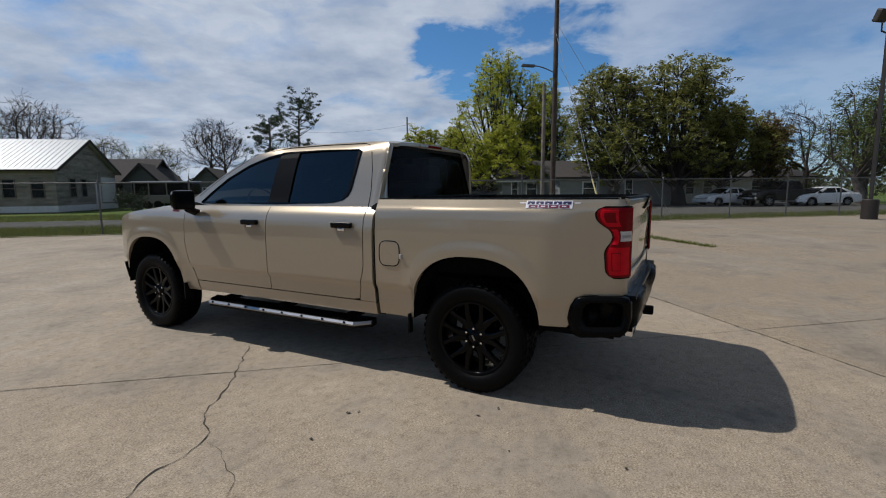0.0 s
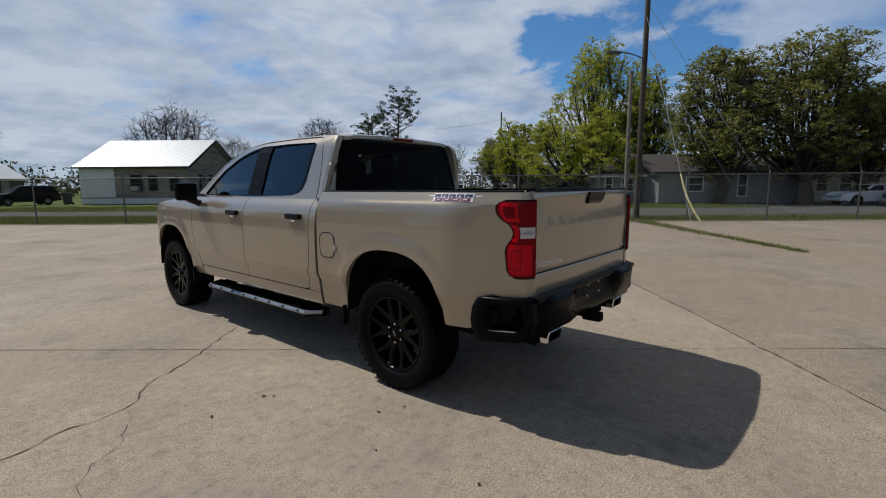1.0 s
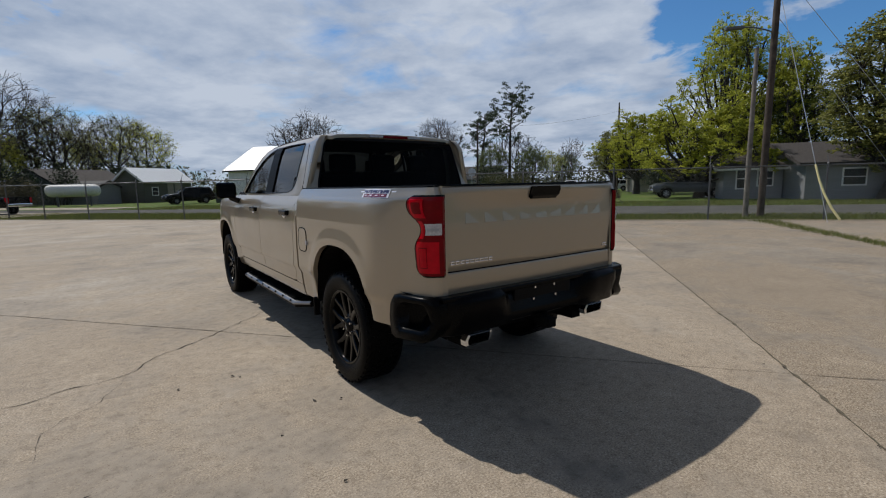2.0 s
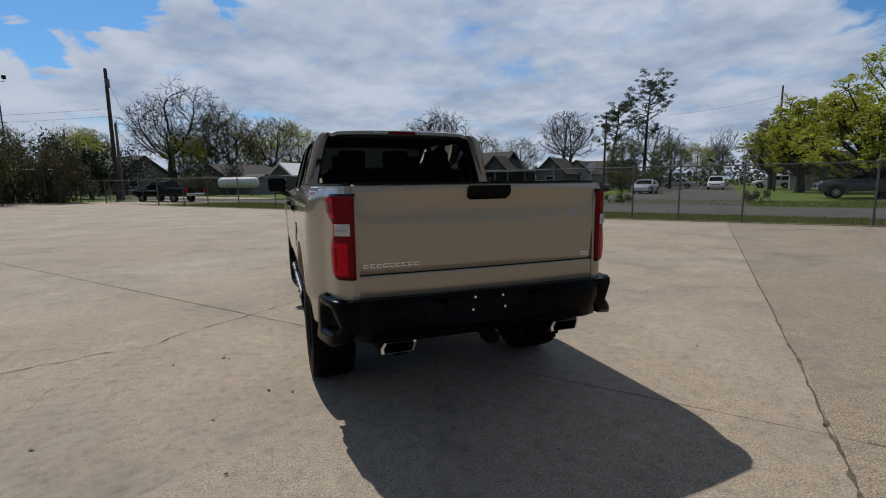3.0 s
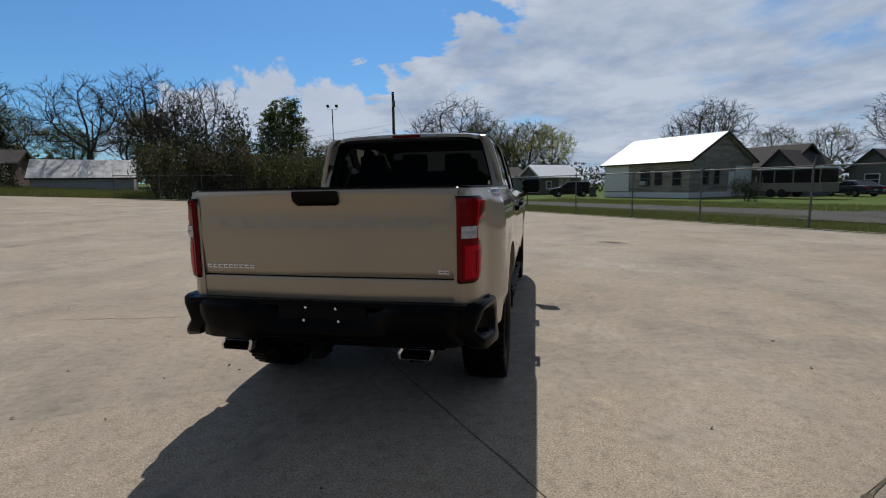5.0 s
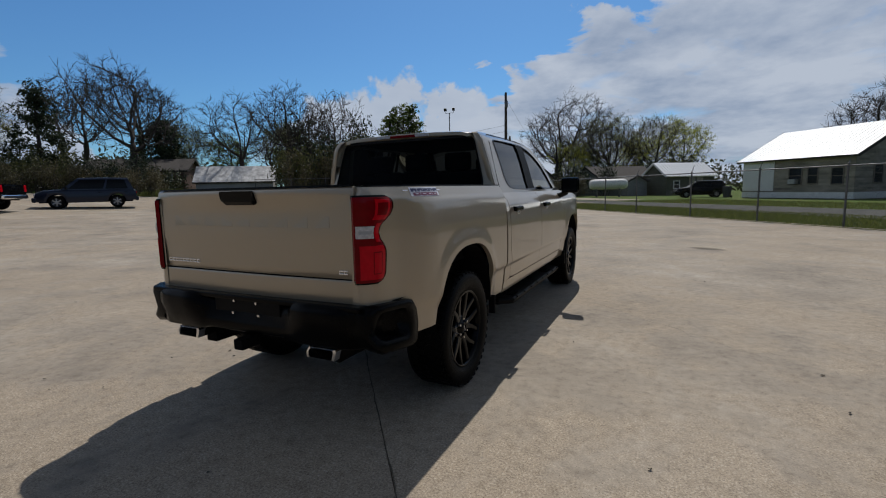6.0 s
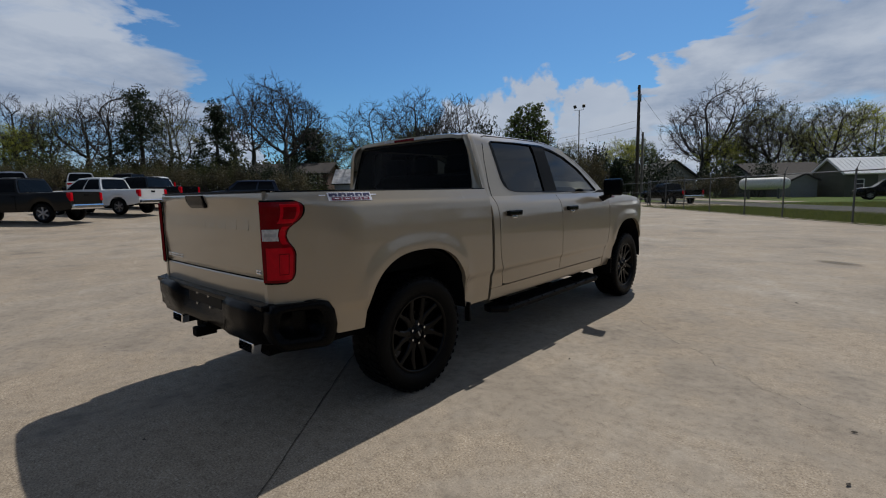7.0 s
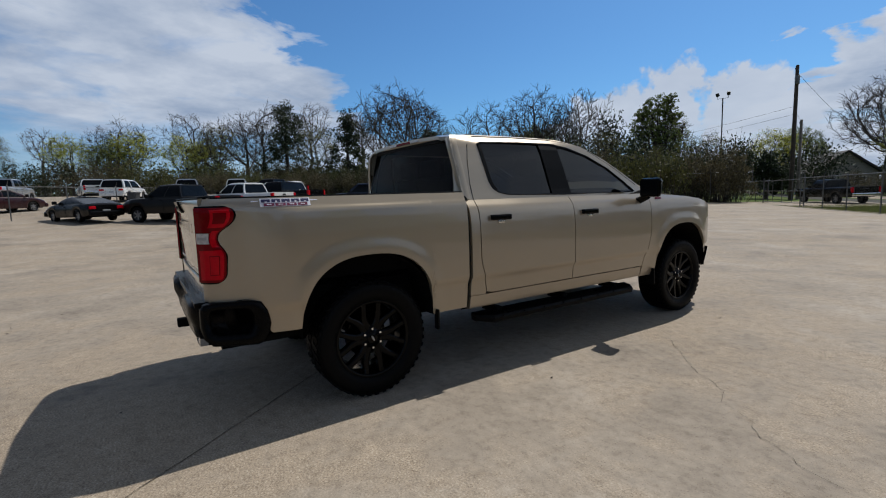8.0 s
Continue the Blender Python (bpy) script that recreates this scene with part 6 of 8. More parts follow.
    rows = [[(x, y + (0.014 + 0.040 * smooth01(1.27, 1.37, z)) * (x / 0.76) ** 2, z) for x in span(-0.762, 0.762, 24)] for z, y in prof]
    add_grid(bm, rows)
    flange(bm, lambda c: Vector((0, 0.05, 0)))
    part("tailgate", bm, P, tr, "sand-beige tailgate with a shallow pressed band", smooth=True)
    bm = bmesh.new()
    add_box(bm, (0, -0.955, 1.10), (1.545, 0.02, 0.60))
    part("tailgate_gap", bm, M_UNDER, tr)
    bm = bmesh.new()
    rows = [[(-0.128, -1.030, 1.316), (-0.108, -1.032, 1.304), (0.108, -1.032, 1.304), (0.128, -1.030, 1.316)],
            [(-0.132, -1.044, 1.330), (-0.11, -1.046, 1.322), (0.11, -1.046, 1.322), (0.132, -1.044, 1.330)],
            [(-0.132, -1.054, 1.362), (-0.12, -1.048, 1.350), (0.12, -1.048, 1.350), (0.132, -1.054, 1.362)],
            [(-0.126, -1.056, 1.380), (-0.12, -1.058, 1.382), (0.12, -1.058, 1.382), (0.126, -1.056, 1.380)]]
    add_grid(bm, rows)
    flange(bm, lambda c: Vector((0, 0.03, 0)))
    part("tailgate_handle", bm, M_BLACK_GLOSS, tr, "gloss-black tailgate handle")
    for i in range(9):
        x = -0.56 + i * 0.14
        bm = bmesh.new()
        add_box(bm, (x, -1.0090 + 0.014 * (x / 0.76) ** 2, 1.21), (0.10, 0.004, 0.062), 0.0018, Matrix.Rotation(radians(-4.4), 4, "X"))
        part("pressed_block", bm, P, tr)
    # near-black strip painted into the lower crease in place of its shade
    bm = bmesh.new()
    rows = [[(x, -1.0005 + 0.014 * (x / 0.76) ** 2, z) for x in span(-0.735, 0.735, 20)] for z in (0.9085, 0.9145)]
    add_grid(bm, rows)
    flange(bm, lambda c: Vector((0, 0.006, 0)))
    part("crease_shade_strip", bm, M_UNDER, tr)
    # model badge and trim badge: each sign a pair of thin chrome bars
    for x, z in [(-0.700 + i * 0.0345, 0.962) for i in range(9)] + [(0.668, 0.950), (0.696, 0.950)]:
        bm = bmesh.new()
        for dz in (-0.0075, 0.0075):
            add_box(bm, (x, -1.0055 + 0.014 * (x / 0.76) ** 2, z + dz), (0.027, 0.006, 0.0068), 0.001)
        add_box(bm, (x - 0.010, -1.0050 + 0.014 * (x / 0.76) ** 2, z), (0.0065, 0.006, 0.021), 0.001)
        part("badge_block", bm, M_CHROME, tr, "chrome badge block")
    # bed: rail caps, walls, floor
    for side in (-1, 1):
        bm = bmesh.new()
        rows = [[(side * (side_x(y, 1.388) - d), y, z) for d, z in ((0.004, 1.386), (0.008, 1.397), (0.085, 1.398), (0.088, 1.36))] for y in span(-0.93, 0.80, 16)]
        add_grid(bm, rows if side < 0 else rows[::-1])
        part("rail_cap", bm, M_BLACK_TRIM, tr)
        bm = bmesh.new()
        add_box(bm, (side * 0.765, -0.09, 1.12), (0.03, 1.74, 0.50))
        part("bed_wall", bm, M_UNDER, tr)
    bm = bmesh.new()
    add_box(bm, (0, 0.70, 1.10), (1.52, 0.06, 0.58))
    add_box(bm, (0.0, 0.69, 1.395), (1.1, 0.05, 0.022), 0.004)
    part("bed_front", bm, M_BLACK_TRIM, tr)
    bm = bmesh.new()
    add_box(bm, (0, -0.12, 0.86), (1.54, 1.72, 0.05))
    part("bed_floor", bm, M_UNDER, tr)
    bm = bmesh.new()
    add_grid(bm, [[(x, y + 0.052 * (x / 0.76) ** 2, z) for x in span(-0.75, 0.75, 16)] for y, z in ((-1.043, 1.394), (-1.040, 1.402), (-0.992, 1.402), (-0.989, 1.394))])
    part("tailgate_cap", bm, M_BLACK_TRIM, tr)
    # rear bumper
    bp = new("rear_bumper")
    bp.parent = tr

    def bump_y(x):
        a = abs(x)
        return -1.10 + 0.012 * (a / 0.6) ** 2 + 0.22 * smooth01(0.66, 0.90, a) ** 1.8

    bm = bmesh.new()
    xs = sorted({-0.90, -0.885, -0.86, -0.83, -0.79, -0.74, -0.68, -0.6, -0.5, -0.4, -0.345, -0.30, 0.0} | {0.90, 0.885, 0.86, 0.83, 0.79, 0.74, 0.68, 0.6, 0.5, 0.4, 0.345, 0.30})
    rows = []
    for x in xs:
        a = abs(x)
        y = bump_y(x)
        dip = smooth01(0.40, 0.30, a)
        top = 0.786 - 0.02 * dip
        bot = 0.545 + 0.022 * dip
        rows.append([(x, y + 0.16 + 0.04 * dip, top + 0.004), (x, y + 0.035 + 0.06 * dip, top), (x, y + 0.008 + 0.075 * dip, top - 0.018), (x, y + 0.07 * dip, 0.745), (x, y + 0.065 * dip, 0.690), (x, y + 0.02 + 0.02 * dip, 0.63), (x, y + 0.03, bot + 0.015), (x, y + 0.06, bot), (x, y + 0.22, bot + 0.01)])
    add_grid(bm, rows)
    part("bumper_bar", bm, M_TEXTURED, bp, "black textured step bumper", smooth=True)
    for side in (-1, 1):
        # corner cap that wraps round to the bed side, with a sunken step
        def cap(y, z, inn):
            notch = 0.050 * math.exp(-((z - 0.665) / 0.040) ** 2) * smooth01(-0.93, -1.0, y)
            lip = 0.016 * smooth01(0.60, 0.535, z)
            return side * (lerp_table([(-1.04, 0.858), (-1.0, 0.888), (-0.92, 0.912), (-0.80, 0.926), (-0.65, 0.938)], y) - inn - notch + lip)
        bm = bmesh.new()
        outline = [(-0.675, 0.565), (-0.655, 0.63), (-0.672, 0.715), (-0.715, 0.768), (-0.77, 0.780), (-1.02, 0.788), (-1.085, 0.780), (-1.105, 0.745), (-1.105, 0.64), (-1.09, 0.575), (-1.04, 0.535), (-0.76, 0.512), (-0.71, 0.525)]
        inner = [(-0.785, 0.610), (-0.768, 0.645), (-0.775, 0.700), (-0.80, 0.728), (-0.83, 0.738), (-1.0, 0.748), (-1.035, 0.742), (-1.045, 0.72), (-1.045, 0.645), (-1.032, 0.612), (-1.0, 0.598), (-0.83, 0.586), (-0.80, 0.590)]
        outline = [(-0.69 + (y + 0.69) * 0.84, z) for y, z in outline]
        inner = [(-0.69 + (y + 0.69) * 0.84, z) for y, z in inner]
        n = len(outline)
        loops = []
        for poly, inn in (([(y * 0.97 - 0.027, 0.70 + (z - 0.70) * 0.97) for y, z in outline], 0.09), (outline, 0.016), ([(y + (yi - y) * 0.15, z + (zi - z) * 0.15) for (y, z), (yi, zi) in zip(outline, inner)], 0.0),
                          ([(y + (yi - y) * 0.85, z + (zi - z) * 0.85) for (y, z), (yi, zi) in zip(outline, inner)], 0.0), (inner, 0.010), ([(y * 0.985 - 0.0135, 0.665 + (z - 0.665) * 0.86) for y, z in inner], 0.062)):
            loops.append([bm.verts.new((cap(y, z, inn), y, z)) for y, z in poly])
        for l1, l2 in zip(loops, loops[1:]):
            for i in range(n):
                q = (l1[i], l1[(i + 1) % n], l2[(i + 1) % n], l2[i])
                bm.faces.new(q if side > 0 else q[::-1])
        bm.faces.new(loops[-1] if side > 0 else loops[-1][::-1])
        part("corner_cap", bm, M_TEXTURED, bp, smooth=True)
    bm = bmesh.new()
    add_box(bm, (0, -1.030, 0.715), (0.52, 0.014, 0.135), 0.006)
    part("plate_recess", bm, M_BLACK_TRIM, bp)
    for x, z in ((-0.088, 0.748), (0.088, 0.745), (-0.102, 0.675), (0.102, 0.675)):
        bm = bmesh.new()
        add_cyl(bm, (x, -1.032, z), (x, -1.048, z), 0.010, 0.008, 10)
        part("plate_bolt", bm, M_CHROME, bp, "silver plate bolt")
    bm = bmesh.new()
    add_box(bm, (0, -0.99, 0.772), (1.62, 0.14, 0.03), 0.008)
    part("bumper_pad", bm, M_TEXTURED, bp)
    bm = bmesh.new()
    add_box(bm, (0, -1.05, 0.512), (0.072, 0.13, 0.062), 0.01)
    add_box(bm, (0, -0.90, 0.53), (0.06, 0.30, 0.06), 0.006)
    part("hitch_receiver", bm, M_UNDER, tr, "black tow hitch receiver")
    # chassis and axles
    bm = bmesh.new()
    add_box(bm, (0, 1.75, 0.62), (1.30, 5.2, 0.30))
    for x in (-0.5, 0.5):
        add_box(bm, (x, 1.7, 0.48), (0.09, 5.2, 0.14))
    add_cyl(bm, (-0.75, 0, HUB), (0.75, 0, HUB), 0.055, None, 12)
    add_cyl(bm, (-0.75, FRONT, HUB), (0.75, FRONT, HUB), 0.045, None, 12)
    add_cyl(bm, (0, -0.12, HUB), (0, 0.16, HUB), 0.14, 0.12, 14)
    add_box(bm, (0.45, -0.45, 0.50), (0.25, 0.5, 0.16), 0.03)
    add_box(bm, (0, 2.0, 0.55), (1.76, 2.5, 0.12))
    part("chassis", bm, M_UNDER, tr)
    # cabin: seats, dash, wheel
    cabin = new("cabin")
    cabin.parent = tr
    for y, xs2 in ((2.05, (-0.38, 0.38)), (1.18, (-0.42, 0.0, 0.42))):
        for x in xs2:
            bm = bmesh.new()
            add_box(bm, (x, y, 1.24), (0.46, 0.16, 0.62), 0.06, Euler((radians(12), 0, 0)).to_matrix().to_4x4())
            add_box(bm, (x, y - 0.10, 1.62), (0.25, 0.10, 0.17), 0.04)
            part("seat_back", bm, M_SEAT, cabin)
    bm = bmesh.new()
    add_box(bm, (0, 2.98, 1.26), (1.60, 0.42, 0.18), 0.05)
    part("dashboard", bm, M_SEAT, cabin)
    bm = bmesh.new()
    bmesh.ops.create_cone(bm, cap_ends=False, segments=24, radius1=0.19, radius2=0.18, depth=0.03)
    bmesh.ops.transform(bm, matrix=Matrix.Translation((-0.38, 2.66, 1.32)) @ Euler((radians(65), 0, 0)).to_matrix().to_4x4(), verts=bm.verts)
    part("steering_wheel", bm, M_SEAT, cabin)
    bm = bmesh.new()
    add_box(bm, (0, 2.0, 0.70), (1.72, 2.5, 0.06))
    part("cabin_floor", bm, M_SEAT, cabin)
    bm = bmesh.new()
    add_box(bm, (0, 1.5, 1.815), (1.20, 1.35, 0.02))
    part("headliner", bm, M_SEAT, cabin)
    return tr


build_truck()
import collections


# ---- trees ----
def add_leaves(rng, vs, fs, c, w, n, ball, size, flat=0.8):
    for _ in range(n):
        o = Vector((rng.gauss(0, 1), rng.gauss(0, 1), rng.gauss(0, 1))).normalized() * ball * 1.9 * rng.random() ** 0.45
        o.z *= flat
        a = Vector((rng.gauss(0, 1), rng.gauss(0, 1), rng.gauss(0, 1))).normalized()
        b = a.orthogonal().normalized()
        b.rotate(Matrix.Rotation(rng.uniform(0, 6.28), 3, a))
        k = size * rng.uniform(0.6, 1.4)
        p = c + o
        i = len(vs)
        vs.extend((p - a * k, p + b * k * 0.42, p + a * k, p - b * k * 0.42))
        fs.append((i, i + 1, i + 2, i + 3))


def branching(rng, height, width, trunk_h, count, radius, step=0.34, shell=0.55, lean=0.0):
    """A crown grown towards points scattered in an uneven rounded envelope: chains of limbs and the twig ends."""
    cz, hz = (height + trunk_h) * 0.5 + 0.15, (height - trunk_h) * 0.5
    lobes = [(rng.uniform(0, 6.28), rng.uniform(-0.6, 0.9), rng.uniform(0.10, 0.26)) for _ in range(7)]
    goals = []
    while len(goals) < count:
        d = Vector((rng.gauss(0, 1), rng.gauss(0, 1), rng.gauss(0.15, 1))).normalized()
        az = math.atan2(d.y, d.x)
        f = 0.80 + sum(w * math.cos(az - a) * (1 - abs(d.z - z)) for a, z, w in lobes if abs(d.z - z) < 1)
        r = max(0.35, min(1.05, f)) * (shell + (1 - shell) * rng.random()) ** 0.8
        z = cz + d.z * hz * r
        if z > trunk_h * 0.85:
            goals.append((d.x * r * width * 0.5, d.y * r * width * 0.5, z))
    goals = np.array(goals)
    n0 = max(3, int(trunk_h / step))
    pts = [np.array((lean * i / n0 + rng.gauss(0, 0.03), rng.gauss(0, 0.03), -0.15 + (trunk_h + 0.15) * i / n0)) for i in range(n0 + 1)]
    up = [max(0, i - 1) for i in range(n0 + 1)]
    for _ in range(120):
        if len(goals) == 0:
            break
        P = np.array(pts)
        dist = ((goals[:, None, :] - P[None, :, :]) ** 2).sum(axis=2)
        near = dist.argmin(axis=1)
        pull = collections.defaultdict(lambda: np.zeros(3))
        for g, i in zip(goals, near):
            v = g - P[i]
            pull[int(i)] += v / (np.linalg.norm(v) + 1e-6)
        fresh = []
        for i in sorted(pull):
            v = pull[i] / (np.linalg.norm(pull[i]) + 1e-6)
            back = P[i] - P[up[i]]
            v = v + 0.75 * back / (np.linalg.norm(back) + 1e-6) + np.array((rng.gauss(0, 0.15), rng.gauss(0, 0.15), rng.gauss(0.10, 0.12)))
            v = v / np.linalg.norm(v)
            fresh.append(len(pts))
            pts.append(P[i] + v * step)
            up.append(i)
        F = np.array([pts[i] for i in fresh])
        d2 = ((goals[:, None, :] - F[None, :, :]) ** 2).sum(axis=2).min(axis=1)
        goals = goals[d2 > (step * 1.25) ** 2]
    n = len(pts)
    kids = [[] for _ in range(n)]
    for i in range(1, n):
        kids[up[i]].append(i)
    area = [0.0] * n
    for i in range(n - 1, -1, -1):
        area[i] = sum(area[k] for k in kids[i]) if kids[i] else 1.0
    big = area[0]
    rad = [max(0.012, radius * (a / big) ** 0.54) for a in area]
    chains, tips = [], []
    stack = [(0, None)]
    while stack:
        i, start = stack.pop()
        line = [] if start is None else [start]
        while True:
            line.append(i)
            ks = sorted(kids[i], key=lambda k: -area[k])
            if not ks:
                break
            stack.extend((k, i) for k in ks[1:])
            i = ks[0]
        v = [Vector(pts[k]) for k in line]
        r = [rad[k] for k in line]
        if start is not None:
            r[0] = min(r[0], r[1] * 1.25)
        chains.append((v, r))
        for k in range(1, len(v)):
            if r[k] > 0.045:
                continue
            for _ in range(2 if k < len(v) - 1 else 4):
                d = (v[k] - v[k - 1]).normalized() + Vector((rng.gauss(0, 0.55), rng.gauss(0, 0.55), rng.gauss(0.25, 0.4)))
                e = v[k] + d.normalized() * rng.uniform(0.30, 0.85)
                m = v[k].lerp(e, 0.5) + Vector((rng.gauss(0, 0.03), rng.gauss(0, 0.03), rng.gauss(0, 0.03)))
                chains.append(([v[k], m, e], [0.013, 0.011, 0.007]))
                tips.append((e, d))
    return chains, tips


def make_tree(label, bark, leaf, seed, height, width, trunk_h, count, radius, leaves=0, ball=0.3, size=0.12, shell=0.4, lean=0.0, name="tree", category="tree"):
    rng = random.Random(seed)
    chains, tips = branching(rng, height, width, trunk_h, count, radius, shell=shell, lean=lean)
    tr = thing(name, label, category, None)
    tv, tf = [], []
    for k, (pts, rad) in enumerate(chains):
        if k == 0 or (rad[0] > radius * 0.30 and len(pts) > 8):
            vs, fs = [], []
            tube_line(vs, fs, pts, rad, 8 if k == 0 else 6)
            raw_part("trunk" if k == 0 else "limb", vs, fs, bark, tr, smooth=True)
        else:
            tube_line(tv, tf, pts, rad, 3)
    tagged(raw_part("twig_mass", tv, tf, bark, tr, "fine bare twigs"), kind="stuff")
    if leaves:
        lv, lf = [], []
        for p, w in tips:
            add_leaves(rng, lv, lf, p, w, leaves, ball, size)
        tagged(raw_part("crown", lv, lf, leaf, tr, "small leaves in uneven clumps"), kind="stuff")
    return tr


def bush(label, leaf, seed, w, d, h, n, size, twigs=0, name="bush"):
    rng = random.Random(seed)
    bu = thing(name, label, "bush", None)
    vs, fs = [], []
    blobs = [(rng.uniform(-w / 2, w / 2), rng.uniform(-d / 2, d / 2), rng.uniform(0.25, 0.95) ** 0.8 * h, rng.uniform(0.14, 0.30) * h) for _ in range(max(8, n // 140))]
    for i in range(n):
        x, y, z, r = blobs[i % len(blobs)]
        c = Vector((x, y, max(0.1, z * rng.uniform(0.55, 1.0))))
        add_leaves(rng, vs, fs, c, None, 1, r * 0.55, size)
    vs = [Vector((v.x, v.y, max(0.0, v.z))) for v in vs]
    tagged(raw_part("foliage", vs, fs, leaf, bu), kind="stuff")
    tv, tf = [], []
    for _ in range(max(12, twigs)):
        x, y, z, r = rng.choice(blobs)
        a = Vector((x * 0.8 + rng.gauss(0, 0.2), y * 0.8, -0.1))
        b = Vector((x + rng.gauss(0, 0.3), y + rng.gauss(0, 0.3), z * rng.uniform(0.7, 1.25)))
        mid = a.lerp(b, 0.5) + Vector((rng.gauss(0, 0.15), rng.gauss(0, 0.15), 0))
        tube_line(tv, tf, [a, mid, b], [0.03, 0.018, 0.008], 3)
    tagged(raw_part("stem_mass", tv, tf, M_BARK, bu), kind="stuff")
    return bu


def plant(ob, p, q, turn=0.0, s=1.0, sz=None):
    ob.matrix_world = at_lot(p, q, turn, -0.12) @ Matrix.Diagonal((s, s, sz or s, 1))
    return ob


def replant(ob, p, q, turn=0.0, s=1.0, sz=None):
    c = copy_thing(ob, Matrix())
    c.matrix_basis = at_lot(p, q, turn, -0.12) @ Matrix.Diagonal((s, s, sz or s, 1))
    return c


BARE_LABEL = "bare deciduous tree with fine grey twigs"
bare_a = make_tree(BARE_LABEL, M_BARK, None, 3, 10.0, 11.5, 1.9, 760, 0.27, shell=0.35, name="bare_tree")
bare_b = make_tree(BARE_LABEL, M_BARK, None, 8, 10.0, 8.6, 2.8, 640, 0.22, shell=0.35, name="bare_tree")
bare_c = make_tree(BARE_LABEL, M_BARK_PALE, None, 21, 10.0, 6.6, 3.2, 480, 0.18, shell=0.3, lean=0.5, name="bare_tree")
bud_a = make_tree("budding tree with sparse yellow-green new leaves", M_BARK, M_LEAF_BUD, 31, 10.0, 8.4, 2.4, 560, 0.21, leaves=4, ball=0.16, size=0.06, name="budding_tree")
bud_b = make_tree("budding tree with bright pale green new leaves", M_BARK, M_LEAF_SPRING, 37, 10.0, 8.8, 2.2, 540, 0.21, leaves=9, ball=0.20, size=0.065, name="budding_tree")
green_a = make_tree("rounded mid-green tree in young leaf", M_BARK, M_LEAF_MID, 41, 10.0, 8.6, 1.8, 480, 0.30, leaves=9, ball=0.20, size=0.10, name="leafy_tree")

# bare and budding trees to the north and west
plant(bare_a, -77.1, 41.8, 20, 1.85)
plant(bare_b, -62.0, -5.2, 70, 1.42)
plant(bare_c, -60.0, 0.6, 10, 1.30)
plant(bud_a, -71.4, 48.2, 0, 1.50)
plant(bud_b, -70.0, 62.5, 60, 1.35)
plant(green_a, -67.8, -5.2, 90, 0.94)
for ob, p, q, turn, s in (
        (bare_a, -49.3, -18.9, 200, 1.2), (bare_b, -64.9, -23.4, 130, 1.42), (bare_a, -56.5, -10.2, 300, 1.02), (bud_a, -60.5, -16.6, 30, 0.80), (bud_a, -66.0, -19.5, 120, 0.95), (bud_a, -62.5, -7.6, 210, 0.92), (bare_b, -57.5, -2.4, 15, 1.02), (green_a, -72.0, -14.0, 15, 0.78), (bud_a, -63.0, 3.4, 75, 0.85), (bare_a, -57.1, -45.3, 45, 1.22), (bare_b, -54.8, -55.9, 250, 1.12),
        (bare_c, -61.0, -40.3, 99, 1.28), (bare_a, -50.2, -65.9, 140, 1.08), (bare_c, -47.0, -76.7, 10, 0.97), (bare_b, -70.5, -32.2, 33, 1.35), (bare_a, -60.3, -51.1, 310, 1.15), (bare_b, -63.7, 10.3, 220, 1.01),
        (bare_c, -58.3, -29.5, 180, 1.15), (bare_b, -19.3, 72.7, 75, 1.12), (bare_a, -46.8, 74.3, 15, 1.43), (bare_c, -50.3, 83.4, 120, 1.56), (bare_b, -26.9, 95.1, 190, 1.43), (bare_a, -10.6, 101.6, 50, 1.23),
        (bare_b, -78.6, 59.6, 11, 1.35), (bare_c, 1.1, 119.8, 60, 1.17), (bare_a, 41.0, 33.0, 60, 0.85), (bare_b, 40.0, 22.5, 170, 0.78),
        (bud_a, -65.7, 53.5, 200, 1.35), (bud_a, -75.9, 48.8, 250, 1.42), (bud_b, -66.1, 24.0, 0, 0.84),
        (bud_b, -47.2, -60.0, 30, 0.92), (bud_b, -49.5, -52.4, 120, 0.84), (bud_b, -45.5, -69.3, 210, 0.89), (bud_a, -52.2, -49.1, 310, 1.01), (bud_a, -42.1, -82.1, 310, 1.01), (bud_a, -55.3, -34.9, 77, 0.97), (bud_a, -37.9, 79.5, 10, 1.07), (bud_a, -32.1, 83.4, 100, 1.01),
        (bud_b, -3.1, 109.4, 10, 0.91), (bud_b, 7.2, 74.3, 120, 0.78), (bud_b, 9.4, 65.2, 220, 0.86), (bud_a, -81.3, 13.7, 20, 1.22), (bud_a, -65.1, 16.4, 140, 0.81),
        (green_a, -46.2, -62.6, 180, 0.78), (green_a, -4.8, 73.0, 10, 0.72), (green_a, -12.6, 78.2, 100, 0.81), (green_a, 0.4, 143.2, 10, 1.04), (green_a, 10.9, 97.7, 60, 1.17), (green_a, -62.4, -61.9, 222, 0.94),
        (green_a, -89.4, 36.0, 40, 1.01), (bud_b, -73.2, 41.4, 150, 0.97), (green_a, -77.2, 46.8, 260, 0.94), (bud_b, -75.2, 56.2, 300, 1.08), (bare_b, -71.1, 38.0, 80, 1.15), (bare_a, -71.1, 49.5, 200, 1.08)):
    replant(ob, p, q, turn, s * (1.08 if ob in (bare_a, bare_b, bare_c) else 1.0))

